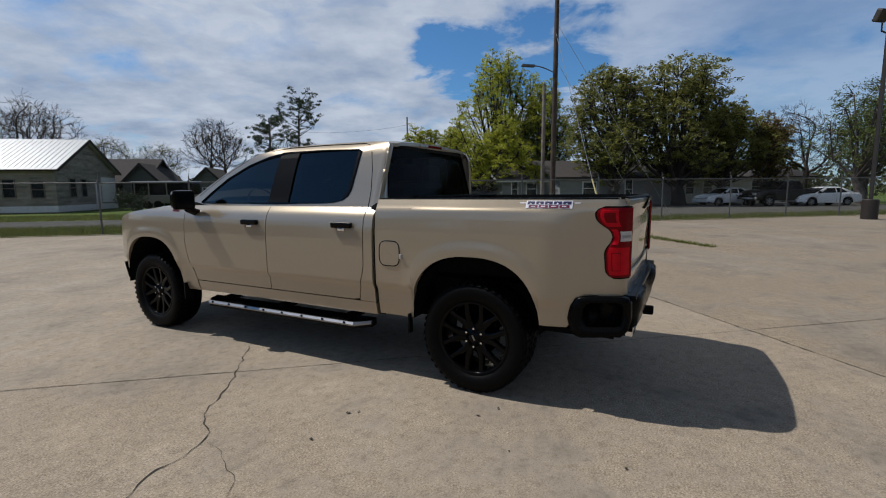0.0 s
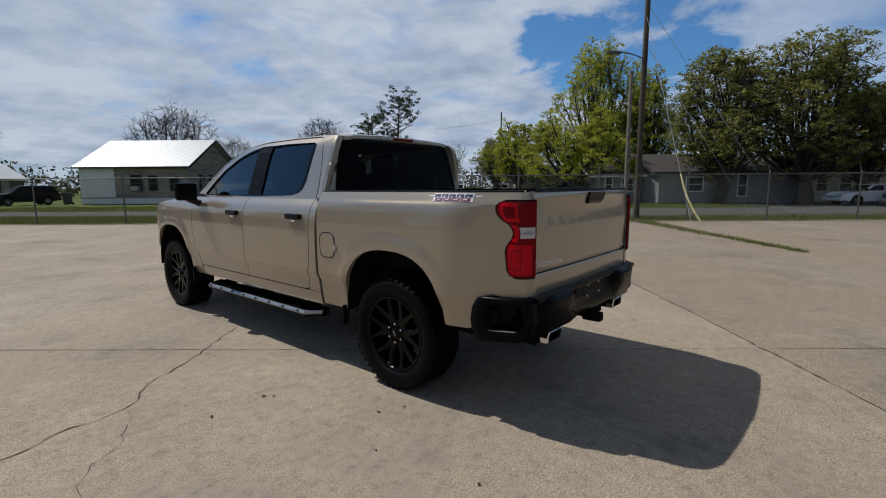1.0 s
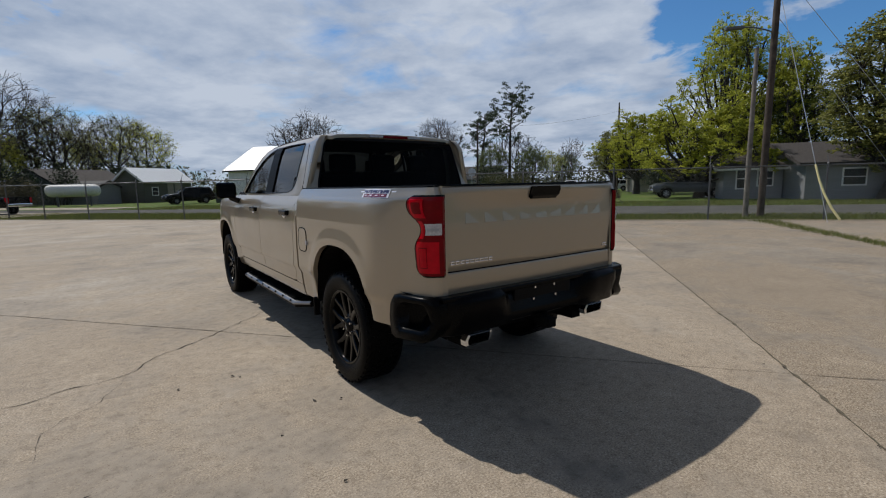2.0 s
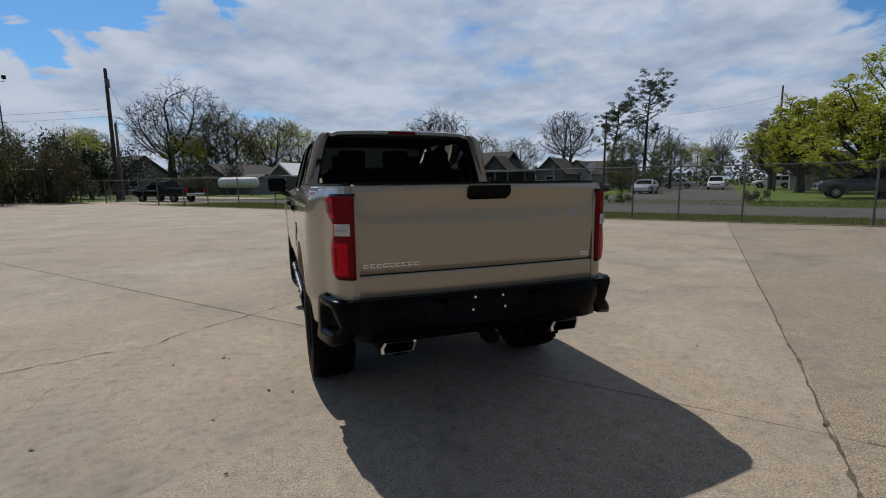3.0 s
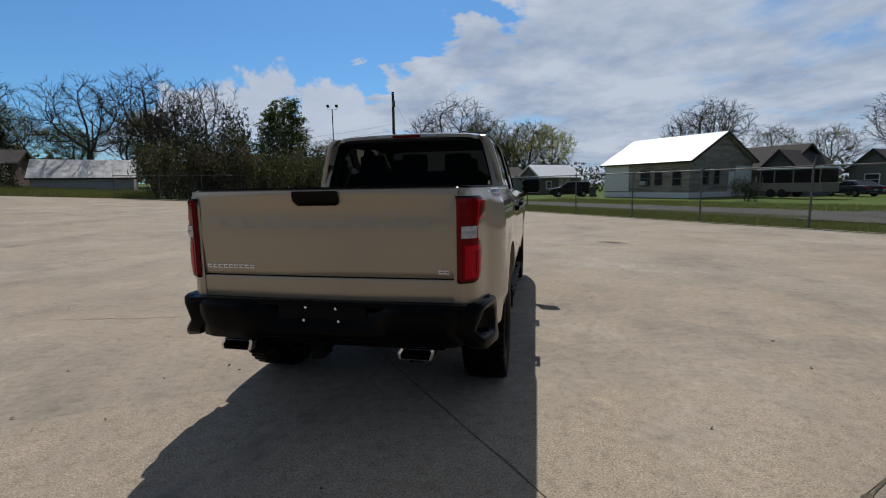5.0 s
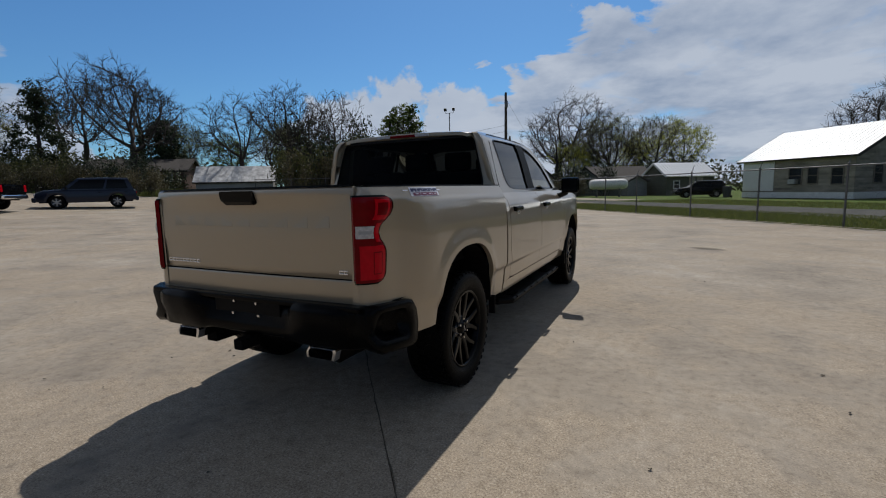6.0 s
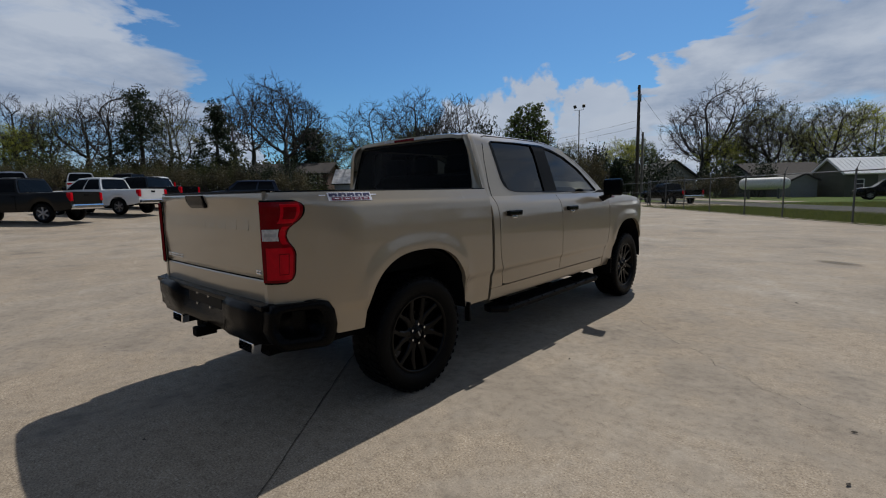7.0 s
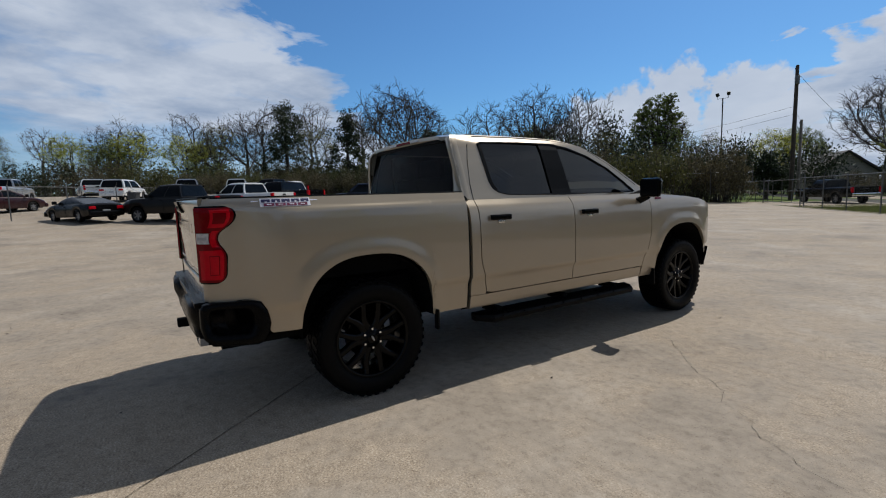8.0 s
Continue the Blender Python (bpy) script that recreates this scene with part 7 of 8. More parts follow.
# the trees over the low houses to the east
def lobed_tree(name, label, leaf, seed, height, width, base, lobes, lobe_r, tall, clumps, leaves, size, taper=0.5, radius=0.28, bark=M_BARK):
    """A trunk that forks to many uneven lobes, each a loose shell of leafy sprays with gaps between."""
    rng = random.Random(seed)
    tr = thing(name, label, "tree", None)
    fork = Vector((rng.gauss(0, 0.15), rng.gauss(0, 0.15), base * 0.95))
    vs, fs = [], []
    tube_line(vs, fs, [Vector((0, 0, -0.2)), fork * 0.5 + Vector((0.06, 0, 0)), fork], [radius * 1.25, radius, radius * 0.85], 10)
    raw_part("trunk", vs, fs, bark, tr, smooth=True)
    lv, lf, tv, tf = [], [], [], []
    for k in range(lobes):
        f = ((k + 0.5) / lobes) ** 0.9
        z = base + lobe_r * tall * 0.6 + f * (height - base - lobe_r * tall * 1.5)
        reach = width / 2 * (1 - taper * f ** 1.6) * (0.45 + 0.55 * min(1.0, f * 4))
        a = k * 2.4 + rng.uniform(-0.5, 0.5)
        r = max(0.0, reach - lobe_r) * math.sqrt(rng.uniform(0.15, 1.0))
        c = Vector((math.cos(a) * r, math.sin(a) * r, z + rng.gauss(0, 0.25)))
        R = lobe_r * rng.uniform(0.65, 1.25)
        mid = fork.lerp(c, 0.5) + Vector((rng.gauss(0, 0.3), rng.gauss(0, 0.3), -0.12 * r))
        vs, fs = [], []
        tube_line(vs, fs, [fork * rng.uniform(0.85, 1.0), mid, c], [radius * 0.42, radius * 0.22, 0.03], 6)
        raw_part("limb", vs, fs, bark, tr, smooth=True)
        for _ in range(clumps):
            d = Vector((rng.gauss(0, 1), rng.gauss(0, 1), rng.gauss(0.25, 1))).normalized()
            e = c + Vector((d.x, d.y, d.z * tall)) * R * rng.uniform(0.35, 1.05) ** 0.7
            if rng.random() < 0.35:
                tube_line(tv, tf, [c.lerp(e, 0.1), c.lerp(e, 0.6) + Vector((0, 0, 0.08)), e], [0.035, 0.02, 0.008], 3)
            add_leaves(rng, lv, lf, e, None, leaves, R * rng.uniform(0.09, 0.20), size, 0.45 + 0.25 * tall)
    tagged(raw_part("twig_mass", tv, tf, bark, tr), kind="stuff")
    tagged(raw_part("crown", lv, lf, leaf, tr, "small leaves in uneven sprays"), kind="stuff")
    return tr


plant(lobed_tree("spring_tree", "tall feathery tree in bright spring leaf", M_LEAF_SPRING, 51, 16.2, 10.0, 2.6, 70, 0.80, 2.8, 22, 20, 0.085, 0.62), 16.1, 48.7, 0, 1.5, 1.06)
plant(lobed_tree("spring_tree", "broad low tree in bright spring leaf", M_LEAF_SPRING, 57, 7.8, 10.6, 1.4, 64, 0.75, 1.35, 25, 22, 0.074, 0.45), 11.2, 39.3, 30, 1.45, 1.0)
plant(lobed_tree("spring_tree", "tall thin tree in fresh yellow-green leaf", M_LEAF_SPRING, 58, 14.0, 6.6, 2.6, 38, 0.75, 2.6, 24, 22, 0.080, 0.55), 20.0, 45.6, 80, 1.4, 1.0)
plant(lobed_tree("live_oak", "dense dark live oak in front of the house", M_LEAF_OAK, 63, 11.8, 8.4, 1.7, 62, 1.0, 1.5, 25, 25, 0.080, 0.42, 0.34), 25.4, 30.3, 0, 1.5, 1.0)
plant(lobed_tree("live_oak", "dense dark live oak near the street", M_LEAF_OAK, 68, 11.6, 7.4, 1.8, 54, 0.95, 1.6, 25, 25, 0.080, 0.45, 0.30), 20.3, 32.4, 70, 1.5, 1.0)
plant(lobed_tree("live_oak", "smaller olive-green live oak with a ragged top", M_LEAF_OAK, 71, 8.6, 6.6, 1.8, 40, 0.9, 1.2, 26, 26, 0.080, 0.5), 30.0, 30.6, 0, 1.45, 1.0)
plant(lobed_tree("live_oak", "olive live oak with rust-tinged new leaves", M_LEAF_RUST, 73, 7.4, 4.4, 1.8, 28, 0.8, 1.2, 25, 25, 0.075, 0.5), 33.0, 29.4, 0, 1.3, 1.0)
plant(lobed_tree("leafy_tree", "thin-leaved pale green tree beside the street", M_LEAF_MID, 76, 9.6, 7.2, 2.2, 30, 1.0, 1.1, 22, 16, 0.062, 0.4, 0.24, M_BARK_PALE), 37.6, 25.2, 0, 1.5, 1.0)
plant(lobed_tree("leafy_tree", "mid-green tree over the street corner", M_LEAF_MID, 79, 9.8, 8.0, 1.6, 40, 1.1, 1.1, 28, 22, 0.070, 0.45), 40.2, 22.4, 0, 1.5, 1.0)
plant(lobed_tree("spring_tree", "yellow-green tree in young leaf beside the side street", M_LEAF_SPRING, 84, 9.4, 9.0, 1.8, 46, 0.8, 1.3, 22, 22, 0.085, 0.45), 8.4, 55.0, 0, 1.4, 1.0)
plant(lobed_tree("spring_tree", "rounded tree with pale new leaves far down the street", M_LEAF_BUD, 86, 8.6, 7.0, 2.0, 36, 0.8, 1.3, 20, 20, 0.085, 0.45), 7.0, 68.0, 0, 1.4, 1.0)
plant(lobed_tree("leafy_tree", "ragged mid-green tree behind the thicket", M_LEAF_MID, 91, 12.6, 7.6, 2.5, 46, 0.85, 1.5, 22, 22, 0.095, 0.40, 0.30), -62.0, 10.0, 0, 1.25, 1.0)
replant(green_a, 44.0, 30.0, 40, 0.9)
replant(green_a, 50.0, 22.0, 140, 0.85)
replant(green_a, 20.0, 47.0, 60, 1.0)


def pine(label, seed, h, lean=0.05):
    rng = random.Random(seed)
    pi = thing("pine_tree", label, "tree", None)
    vs, fs = [], []
    n = 10
    axis = [Vector((lean * z * z / h, 0.3 * math.sin(z * 0.6), z)) for z in span(-0.1, h * 0.97, n)]
    tube_line(vs, fs, axis, [0.22 * (1 - 0.85 * i / n) for i in range(n + 1)], 8)
    raw_part("trunk", vs, fs, M_BARK, pi, smooth=True)
    tv, tf, lv, lf = [], [], [], []
    for k in range(46):
        f = 0.42 + 0.56 * ((k + rng.random()) / 46) ** 0.8
        i = min(n - 1, int(f * n))
        s = axis[i].lerp(axis[i + 1], f * n - i)
        a = rng.uniform(0, 6.28)
        dome = math.sqrt(max(0.05, 1.0 - ((f - 0.62) / 0.42) ** 2))
        length = h * 0.20 * dome * rng.uniform(0.35, 1.2) + 0.25
        d = Vector((math.cos(a), math.sin(a), rng.uniform(0.15, 0.75)))
        e = s + d * length
        m = s.lerp(e, 0.55) - Vector((0, 0, 0.10 * length))
        tube_line(tv, tf, [s, m, e], [0.05, 0.03, 0.012], 4)
        for t in range(rng.randint(3, 5)):
            c = m.lerp(e, rng.uniform(0.2, 1.1)) + Vector((rng.gauss(0, 0.20), rng.gauss(0, 0.20), rng.gauss(0.08, 0.12)))
            add_leaves(rng, lv, lf, c, None, 34, rng.uniform(0.12, 0.22), 0.085, 0.55)
    tagged(raw_part("branch_mass", tv, tf, M_BARK, pi), kind="stuff")
    tagged(raw_part("needle_mass", lv, lf, M_LEAF_PINE, pi, "tufts of dark needles"), kind="stuff")
    return pi


plant(pine("tall ragged pine with layered dark tufts", 5, 11.5, 0.04), -9.2, 78.5, 0, 1.52)
plant(pine("slender ragged pine with sparse dark tufts", 9, 9.6, 0.0), -14.4, 81.9, 120, 1.50)


def conifer(label, seed, h, w):
    rng = random.Random(seed)
    co = thing("evergreen_tree", label, "tree", None)
    vs, fs = [], []
    tube_line(vs, fs, [Vector((0, 0, -0.1)), Vector((0, 0, h * 0.6)), Vector((0, 0, h * 0.95))], [0.22, 0.12, 0.03], 8)
    raw_part("trunk", vs, fs, M_BARK, co)
    lv, lf = [], []
    for k in range(26):
        f = (k + rng.random()) / 26
        reach = w * (1 - f ** 1.5) ** 0.6 * rng.uniform(0.35, 1.0)
        a = k * 2.4 + rng.uniform(-0.6, 0.6)
        o = Vector((math.cos(a) * reach, math.sin(a) * reach, 0.8 + f * (h - 1.2)))
        R = w * rng.uniform(0.26, 0.46)
        for _ in range(15):
            d = Vector((rng.gauss(0, 1), rng.gauss(0, 1), rng.gauss(0.2, 1))).normalized() * R * rng.uniform(0.4, 1.05)
            add_leaves(rng, lv, lf, o + d, None, 22, R * 0.22, 0.11, 0.8)
    tagged(raw_part("crown", lv, lf, M_LEAF_DARK, co, "dense nearly black foliage"), kind="stuff")
    return co


plant(conifer("dense dark evergreen among bare trees", 3, 8.6, 2.7), -48.9, -35.3, 0, 1.30)
plant(conifer("dark evergreen with an uneven top", 6, 8.0, 2.2), -50.1, -27.2, 50, 1.24)
plant(conifer("dark rounded evergreen beside bare trees", 12, 5.4, 2.3), -58.0, -19.0, 50, 1.5)
plant(conifer("dark evergreen far behind the gate", 15, 4.6, 1.8), -50.5, 18.6, 50)

# thickets and hedges along the back of the lot
thick_a = bush("dense brown thicket of dry brush", M_LEAF_BROWN, 2, 7.0, 4.0, 3.4, 5200, 0.10, 90, "thicket")
thick_b = bush("dark overgrown thicket of evergreen brush", M_LEAF_DARK, 4, 7.0, 4.0, 4.2, 5200, 0.12, 70, "thicket")
thick_c = bush("rambling mid-green thicket of brush", M_LEAF_HEDGE, 6, 6.0, 4.0, 3.4, 4600, 0.11, 60, "thicket")
plant(thick_a, -42.0, 10.4, 90, 1.0, 1.5)
plant(thick_b, -44.0, 3.0, 90, 1.1, 1.45)
plant(thick_c, -43.5, -2.0, 90, 1.0, 1.6)
for ob, p, q, turn, s in ((thick_c, -39.5, 6.5, 70, 1.0), (thick_a, -42.0, 0.0, 80, 1.05), (thick_b, -45.0, -18.9, 90, 0.8), (thick_c, -45.5, -25.0, 90, 0.9), (thick_c, -46.5, -32.0, 90, 0.9), (thick_c, -44.0, 8.0, 100, 0.9), (thick_a, -42.0, -17.0, 90, 0.75), (thick_a, -42.5, -23.5, 100, 0.8), (thick_a, -41.0, -29.0, 100, 0.8), (thick_c, -41.0, -34.0, 100, 0.8),
                          (thick_a, -40.0, -40.0, 100, 0.8), (thick_c, -37.0, -46.0, 100, 1.1), (thick_a, -36.0, -52.0, 100, 1.2), (thick_b, -34.0, -58.0, 100, 1.0), (thick_c, -45.5, 10.5, 40, 0.7), (thick_a, -42.0, 12.6, 10, 0.8),
                          (thick_c, -6.5, 55.0, 10, 0.9), (thick_b, 12.0, 50.0, 0, 0.9), (thick_c, -31.0, 70.0, 0, 1.2), (thick_c, -42.0, 62.0, 0, 1.3), (thick_b, -60.0, 52.0, 0, 1.3), (thick_b, -8.5, 66.0, 0, 1.0), (thick_c, 47.0, 40.0, 0, 1.2), (thick_b, -64.0, 26.0, 0, 1.4), (thick_c, -47.0, -46.0, 90, 1.2), (thick_a, -48.0, -36.0, 90, 1.2), (thick_c, -50.0, -28.0, 90, 1.2), (thick_b, -66.0, 0.0, 90, 1.7), (thick_b, 30.0, 52.0, 0, 1.2), (thick_b, -64.5, 18.0, 60, 1.0), (thick_a, -57.0, 31.5, 60, 0.9), (thick_b, -58.0, 36.0, 60, 1.1), (thick_b, -52.5, 14.0, 60, 1.0)):
    replant(ob, p, q, turn, s, s * (1.45 if p < -36 and -10 < q < 20 else 1.0))
plant(bush("round clipped dark hedge bush", M_LEAF_DARK, 14, 1.8, 1.6, 1.9, 2600, 0.07, 10), -17.6, 36.4, 0)
plant(bush("low weedy shrub by the road verge", M_LEAF_MID, 17, 1.6, 1.0, 0.7, 900, 0.06, 10), -3.6, 27.6, 0)
plant(bush("low ragged heap of cut brush on the verge", M_LEAF_BROWN, 19, 1.8, 1.2, 0.9, 900, 0.06, 14), 3.9, 31.0, 0)


def far_woods():
    """A low broken line of woods and hedges closes the view on every side."""
    rng = random.Random(77)
    vs, fs = [], []
    for k in range(900):
        a = 2 * math.pi * k / 900 + rng.uniform(-0.006, 0.006)
        d = rng.uniform(84, 120)
        x, y = math.cos(a) * d, math.sin(a) * d
        h = 3.6 + 2.4 * math.sin(a * 9) * math.sin(a * 4 + 1) + rng.uniform(-1.0, 1.6)
        for _ in range(56):
            c = Vector((x + rng.gauss(0, 1.3), y + rng.gauss(0, 1.3), gz(x) + h * rng.random()))
            add_leaves(rng, vs, fs, c, None, 1, 0.3, 0.42)
    tagged(raw_part("far_woods", vs, fs, M_LEAF_BRUSH), "distant broken line of brown-green woods", "woods", kind="stuff")


far_woods()


def hedge_row():
    """Low dark brush along the western edge of the lot."""
    rng = random.Random(91)
    vs, fs = [], []
    for _ in range(42000):
        q = rng.uniform(-80, 14)
        if -14.6 < q < -4.6:
            continue
        p = -47.5 + 0.10 * q + rng.gauss(0, 1.8)
        w = LOT @ Vector((p, q, 0))
        h = (3.6 if q > -15 else 2.7) + 1.0 * math.sin(q * 0.9) + 0.7 * math.sin(q * 2.3 + 1)
        add_leaves(rng, vs, fs, Vector((w.x, w.y, gz(w.x) + h * rng.random() ** 1.3)), None, 1, 0.15, 0.14)
    tagged(raw_part("hedge_row", vs, fs, M_LEAF_BRUSH), "low dark brush along the edge of the lot", "brush", kind="stuff")


hedge_row()


def grass_tufts(name, label, seed, n, area, h):
    rng = random.Random(seed)
    vs, fs = [], []
    p0, p1, q0, q1 = area
    for _ in range(n):
        p, q = rng.uniform(p0, p1), rng.uniform(q0, q1)
        w = LOT @ Vector((p, q, 0))
        z0 = gz(w.x) - 0.10
        for _b in range(3):
            a = rng.uniform(0, 6.28)
            k = h * rng.uniform(0.4, 1.3)
            o = Vector((w.x + rng.gauss(0, 0.04), w.y + rng.gauss(0, 0.04), z0))
            side = Vector((math.cos(a), math.sin(a), 0)) * 0.012
            lean = Vector((math.cos(a + 1.3), math.sin(a + 1.3), 0)) * k * rng.uniform(0.1, 0.7)
            i = len(vs)
            vs.extend((o - side, o + side, o + lean + Vector((0, 0, k))))
            fs.append((i, i + 1, i + 2))
    tagged(raw_part(name, vs, fs, M_BLADE), label, "grass", kind="stuff")


grass_tufts("grass", "short spring grass along the fence", 1, 34000, (-34, 36, 14.35, 18.4), 0.13)
grass_tufts("grass", "short spring grass on the verge", 3, 9000, (-34, -6, 18.3, 20.4), 0.12)
grass_tufts("grass", "short lawn grass beyond the street", 2, 16000, (-34, 20, 25.4, 33.0), 0.12)
grass_tufts("weeds", "rank dark weeds along the fence at the back of the lot", 5, 9000, (-49.0, -40.4, -16.0, -4.0), 0.50)


def weed_joint():
    rng = random.Random(4)
    vs, fs = [], []
    for _ in range(2600):
        q = 14.2 - 8.4 * rng.random() ** 1.1
        wide = 0.16 * (q - 5.6) / 8.6 + 0.05
        p = 7.2 + rng.gauss(0, wide)
        w = LOT @ Vector((p, q, 0))
        a = rng.uniform(0, 6.28)
        k = rng.uniform(0.02, 0.09)
        side = Vector((math.cos(a), math.sin(a), 0)) * 0.011
        lean = Vector((math.cos(a + 1.3), math.sin(a + 1.3), 0)) * k * 0.7
        i = len(vs)
        o = Vector((w.x, w.y, 0.0))
        vs.extend((o - side, o + side, o + lean + Vector((0, 0, k))))
        fs.append((i, i + 1, i + 2))
    tagged(raw_part("weed_strip", vs, fs, M_BLADE), "dry weeds growing out of a slab joint", "weeds", kind="stuff")


weed_joint()


# ---- cracks, joint dirt and litter on the concrete ----
def ribbon(pts, width, seed, name, label, jag=0.02, lift=0.004, clump=0.0):
    rng = random.Random(seed)
    fine = []
    for a, b in zip(pts, pts[1:]):
        A, B = Vector((*a, 0)), Vector((*b, 0))
        n = max(2, int((B - A).length / 0.06))
        for i in range(n):
            fine.append(A.lerp(B, i / n))
    fine.append(Vector((*pts[-1], 0)))
    off = 0.0
    bm = bmesh.new()
    rows = []
    for i, c in enumerate(fine):
        d = (fine[min(i + 1, len(fine) - 1)] - fine[max(i - 1, 0)]).normalized()
        nrm = Vector((-d.y, d.x, 0))
        off = off * 0.8 + rng.gauss(0, jag)
        w = width * rng.uniform(0.25, 1.4) * (2.6 if rng.random() < clump else 1.0) * min(1.0, 0.25 + 6 * min(i, len(fine) - 1 - i) / len(fine))
        m = c + nrm * off
        rows.append([(m + nrm * w / 2) + Vector((0, 0, lift)), (m - nrm * w / 2) + Vector((0, 0, lift))])
    add_grid(bm, rows)
    return tagged(part(name, bm, M_JOINT if name == "joint_dirt" else M_DIRT), label, "crack", "cracks in the concrete", kind="structure")


ribbon([(-0.90, 2.33), (-1.40, 1.95), (-1.75, 1.68), (-2.10, 1.40), (-2.20, 1.22), (-2.42, 1.10), (-2.80, 1.0), (-3.3, 0.86), (-4.2, 0.7)], 0.009, 5, "slab_crack", "jagged dark crack across a concrete slab", 0.012)
ribbon([(-2.20, 1.22), (-2.26, 0.95), (-2.40, 0.70), (-2.66, 0.45), (-2.68, 0.02)], 0.0025, 6, "slab_crack", "thin branching crack in a slab", 0.014)
ribbon([(1.3, 2.86), (1.7, 2.45), (2.08, 2.11), (2.68, 1.56), (3.0, 1.28), (3.17, 1.25)], 0.0028, 7, "slab_crack", "thin jagged crack in a slab", 0.016)
ribbon([(1.93, 2.97), (2.2, 2.96), (2.8, 3.38), (3.6, 3.7)], 0.003, 8, "slab_crack", "thin crack in a slab", 0.014)
ribbon([(4.2, 5.6), (5.0, 5.2), (5.6, 5.3), (6.4, 4.9)], 0.008, 9, "slab_crack", "thin crack in a slab", 0.02)


def lot_xy(p, q):
    w = LOT @ Vector((p, q, 0))
    return (w.x, w.y)


ribbon([lot_xy(2.55 - 0.0315 * max(0.0, q - 0.07), q) for q in (-9.0, -3.0, -1.0, 1.0, 4.0, 8.0, 14.0)], 0.010, 11, "joint_dirt", "dark soil and moss packed into a slab joint", 0.004, clump=0.2)
ribbon([lot_xy(p, 0.07) for p in (-14.0, -8.0, -3.0, 1.0, 2.5)], 0.008, 12, "joint_dirt", "dark dirt line in a slab joint", 0.003)
ribbon([lot_xy(p, 0.07) for p in (2.6, 4.5, 7.2)], 0.008, 13, "joint_dirt", "dark dirt line in a slab joint", 0.003)


def floor_stains():
    for x, y, a, b, turn in STAINS:
        bm = bmesh.new()
        ring = [bm.verts.new((math.cos(2 * math.pi * k / 28), math.sin(2 * math.pi * k / 28), 0)) for k in range(28)]
        bm.faces.new(ring)
        ob = part("damp_stain", bm, M_STAIN)
        ob.matrix_world = Matrix.Translation((x, y, gz(x) + 0.004)) @ Matrix.Rotation(radians(turn), 4, "Z") @ Matrix.Diagonal((a, b, 1, 1))
        tagged(ob, "faint dark damp stain on the concrete", "stain", "stains on the lot", "structure")


STAINS = ((2.93, 8.27, 0.45, 0.24, -35),)
floor_stains()


def leaf_litter():
    rng = random.Random(9)
    base = None
    spots = [(-1.44, -1.10), (-1.10, -0.26), (-1.77, -1.28), (-12.4, -0.64), (-1.25, -0.18), (-1.56, -0.50), (0.90, -2.53), (1.73, -1.83), (2.15, -0.60), (3.19, 0.47)]
    for i in range(46):
        x, y = spots[i] if i < len(spots) else (rng.uniform(-5, 6), rng.uniform(-3.2, 5))
        if abs(x) < 1.05 and -1.1 < y < 4.6:
            continue
        bm = bmesh.new()
        k = rng.uniform(0.008, 0.020)
        pts = [(math.cos(a) * k * rng.uniform(0.6, 1.4), math.sin(a) * k * rng.uniform(0.35, 0.8), 0.004 + rng.uniform(0.0, 0.008)) for a in [2 * math.pi * j / 6 for j in range(6)]]
        c = bm.verts.new((0, 0, 0.010))
        ring = [bm.verts.new(p) for p in pts]
        for j in range(6):
            bm.faces.new((c, ring[j], ring[(j + 1) % 6]))
        ob = part("dry_leaf", bm, M_DIRT)
        ob.matrix_world = Matrix.Translation((x, y, gz(x))) @ Euler((0, 0, rng.uniform(0, 6.28))).to_matrix().to_4x4()
        tagged(ob, "small dark dry leaf on the concrete", "leaf", "litter on the lot")


leaf_litter()


# ---- the slabs of the lot ----
def drift(p, q):
    """The long joint runs a little off the square towards the street."""
    return -0.0315 * max(0.0, q - 0.07) * max(0.0, 1 - abs(p - 2.55) / 4.5)


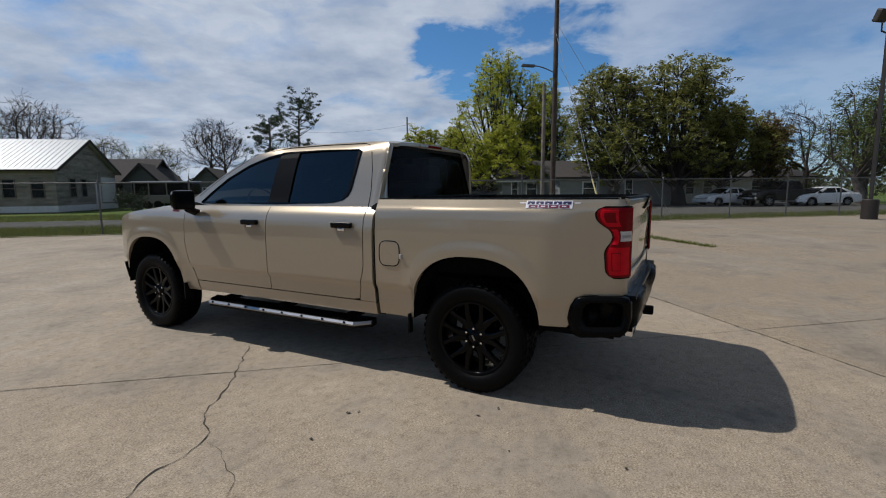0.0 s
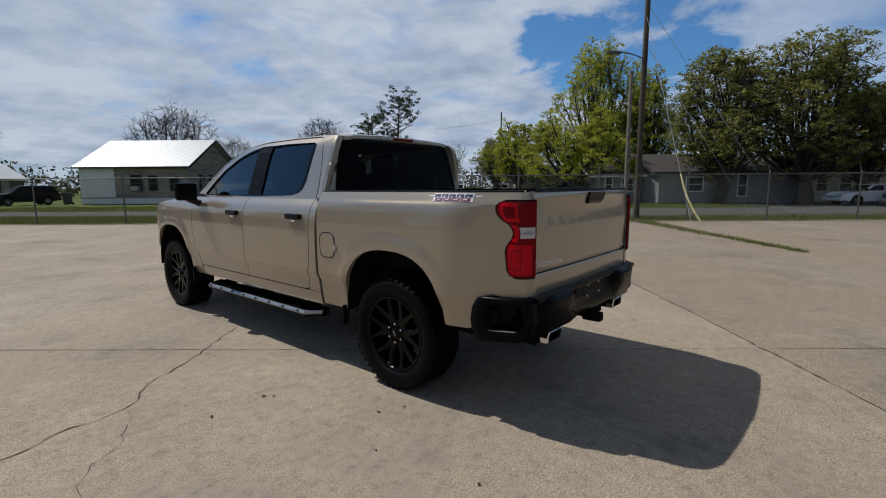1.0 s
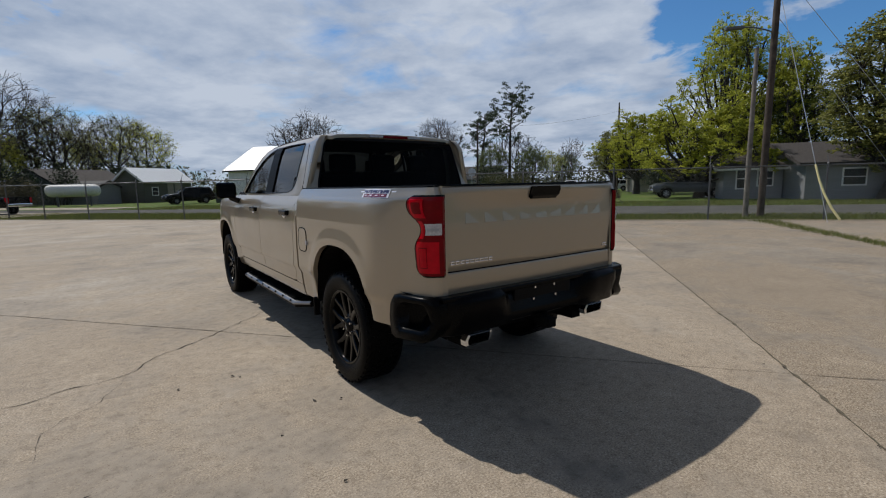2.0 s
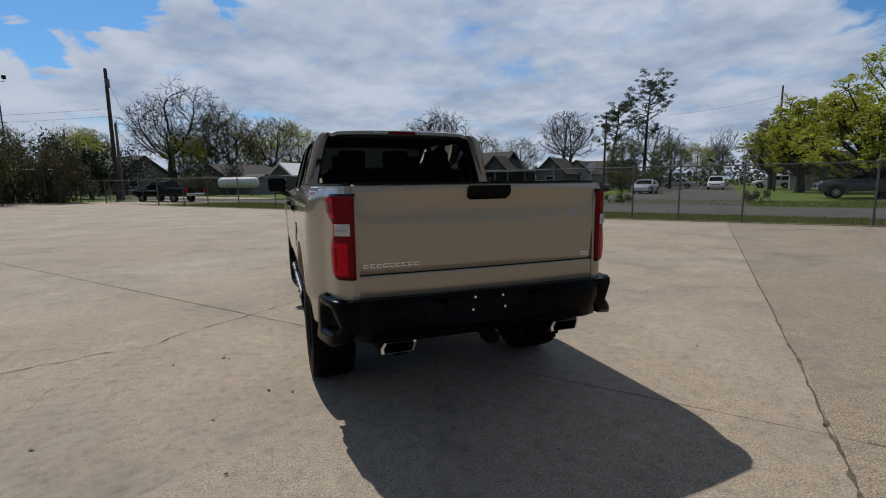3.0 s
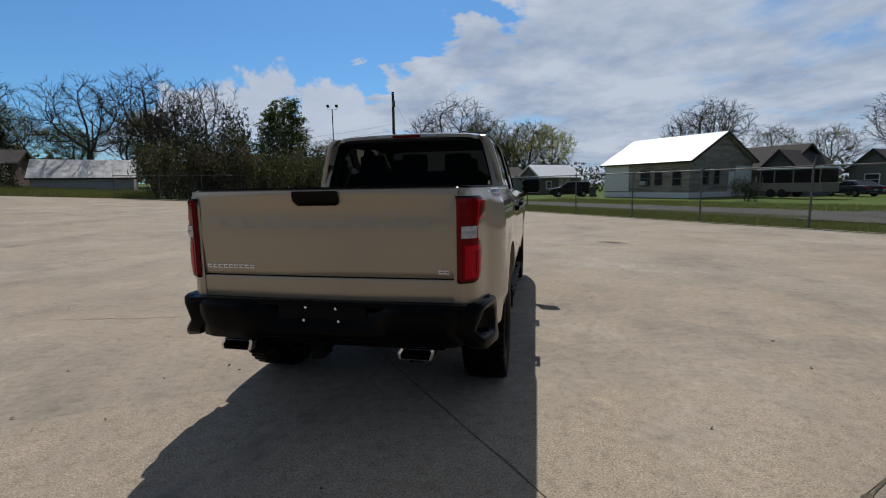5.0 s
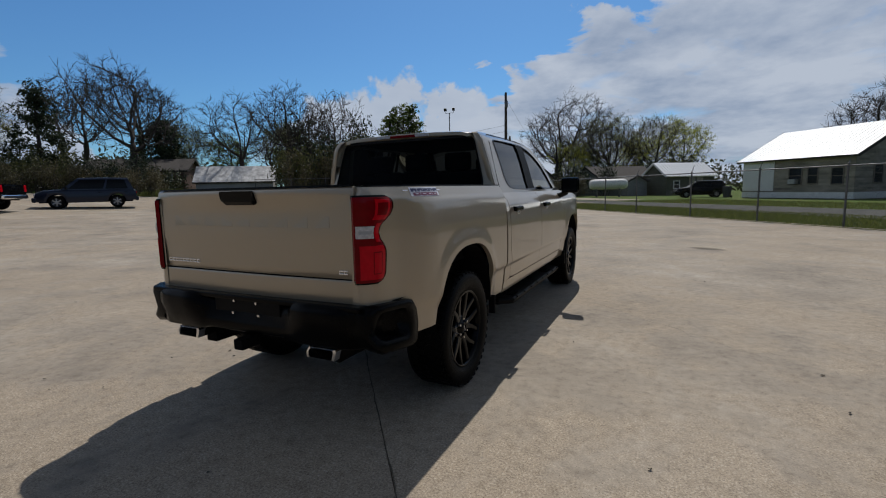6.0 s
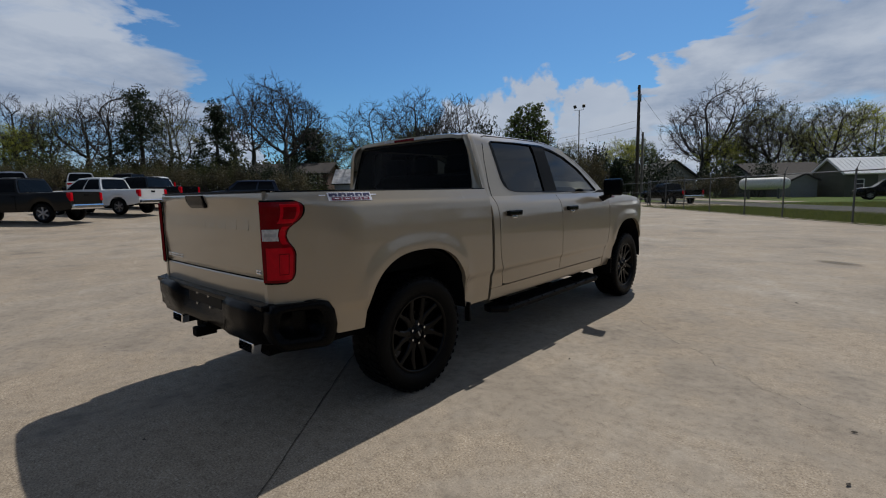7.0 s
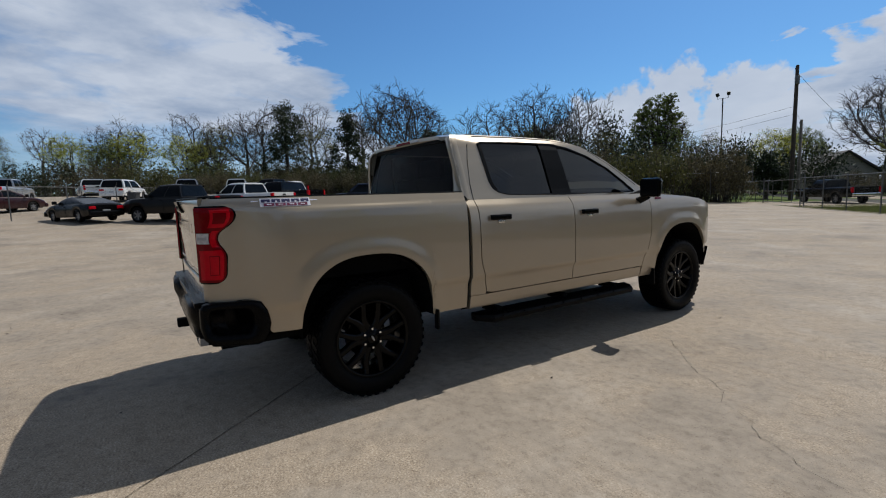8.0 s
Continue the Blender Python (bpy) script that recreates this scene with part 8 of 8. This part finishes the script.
def slabs():
    lot = tagged(new("pavement"), "sunlit tan concrete lot cast in large slabs", "pavement", kind="structure")
    ps = [-40.8, -36.0, -31.2, -26.4, -21.6, -16.8, -12.0, -7.1, 2.55, 7.2, 12.0, 16.8, 21.6, 26.4, 31.2, 36.0]
    qs = [-76.8, -67.2, -57.6, -48.0, -38.4, -28.8, -19.2, -9.6, 0.07, 14.3]
    gap, bev = 0.0018, 0.0025
    for p0, p1 in zip(ps, ps[1:]):
        for q0, q1 in zip(qs, qs[1:]):
            bm = bmesh.new()
            n, k = max(2, round((p1 - p0) / 2.4)), max(2, round((q1 - q0) / 2.4))

            def spot(p, q, dz):
                w = LOT @ Vector((p + drift(p, q), q, 0))
                return (w.x, w.y, gz(w.x) + dz)
            px = span(p0 + gap + bev, p1 - gap - bev, n)
            qx = span(q0 + gap + bev, q1 - gap - bev, k)
            vs = add_grid(bm, [[spot(p, q, 0) for q in qx] for p in px])
            rim = [v for v in vs[0]] + [r[-1] for r in vs[1:-1]] + vs[-1][::-1] + [r[0] for r in vs[-2:0:-1]]
            pc, qc = (p0 + p1) / 2, (q0 + q1) / 2
            edge = [(p, q) for p, q in [(px[0], q) for q in qx] + [(p, qx[-1]) for p in px[1:-1]] + [(px[-1], q) for q in qx[::-1]] + [(p, qx[0]) for p in px[-2:0:-1]]]
            grow_p, grow_q = (p1 - p0 - 2 * gap) / (px[-1] - px[0]), (q1 - q0 - 2 * gap) / (qx[-1] - qx[0])
            mid = [bm.verts.new(spot(pc + (p - pc) * grow_p, qc + (q - qc) * grow_q, -bev)) for p, q in edge]
            low = [bm.verts.new(spot(pc + (p - pc) * grow_p, qc + (q - qc) * grow_q, -0.16)) for p, q in edge]
            for r1, r2 in ((rim, mid), (mid, low)):
                for i in range(len(r1)):
                    j = (i + 1) % len(r1)
                    bm.faces.new((r1[i], r1[j], r2[j], r2[i]))
            bmesh.ops.recalc_face_normals(bm, faces=bm.faces)
            part("slab", bm, M_CONCRETE_WORN if p0 > 2.5 and q0 < 1 else M_CONCRETE, lot)


slabs()
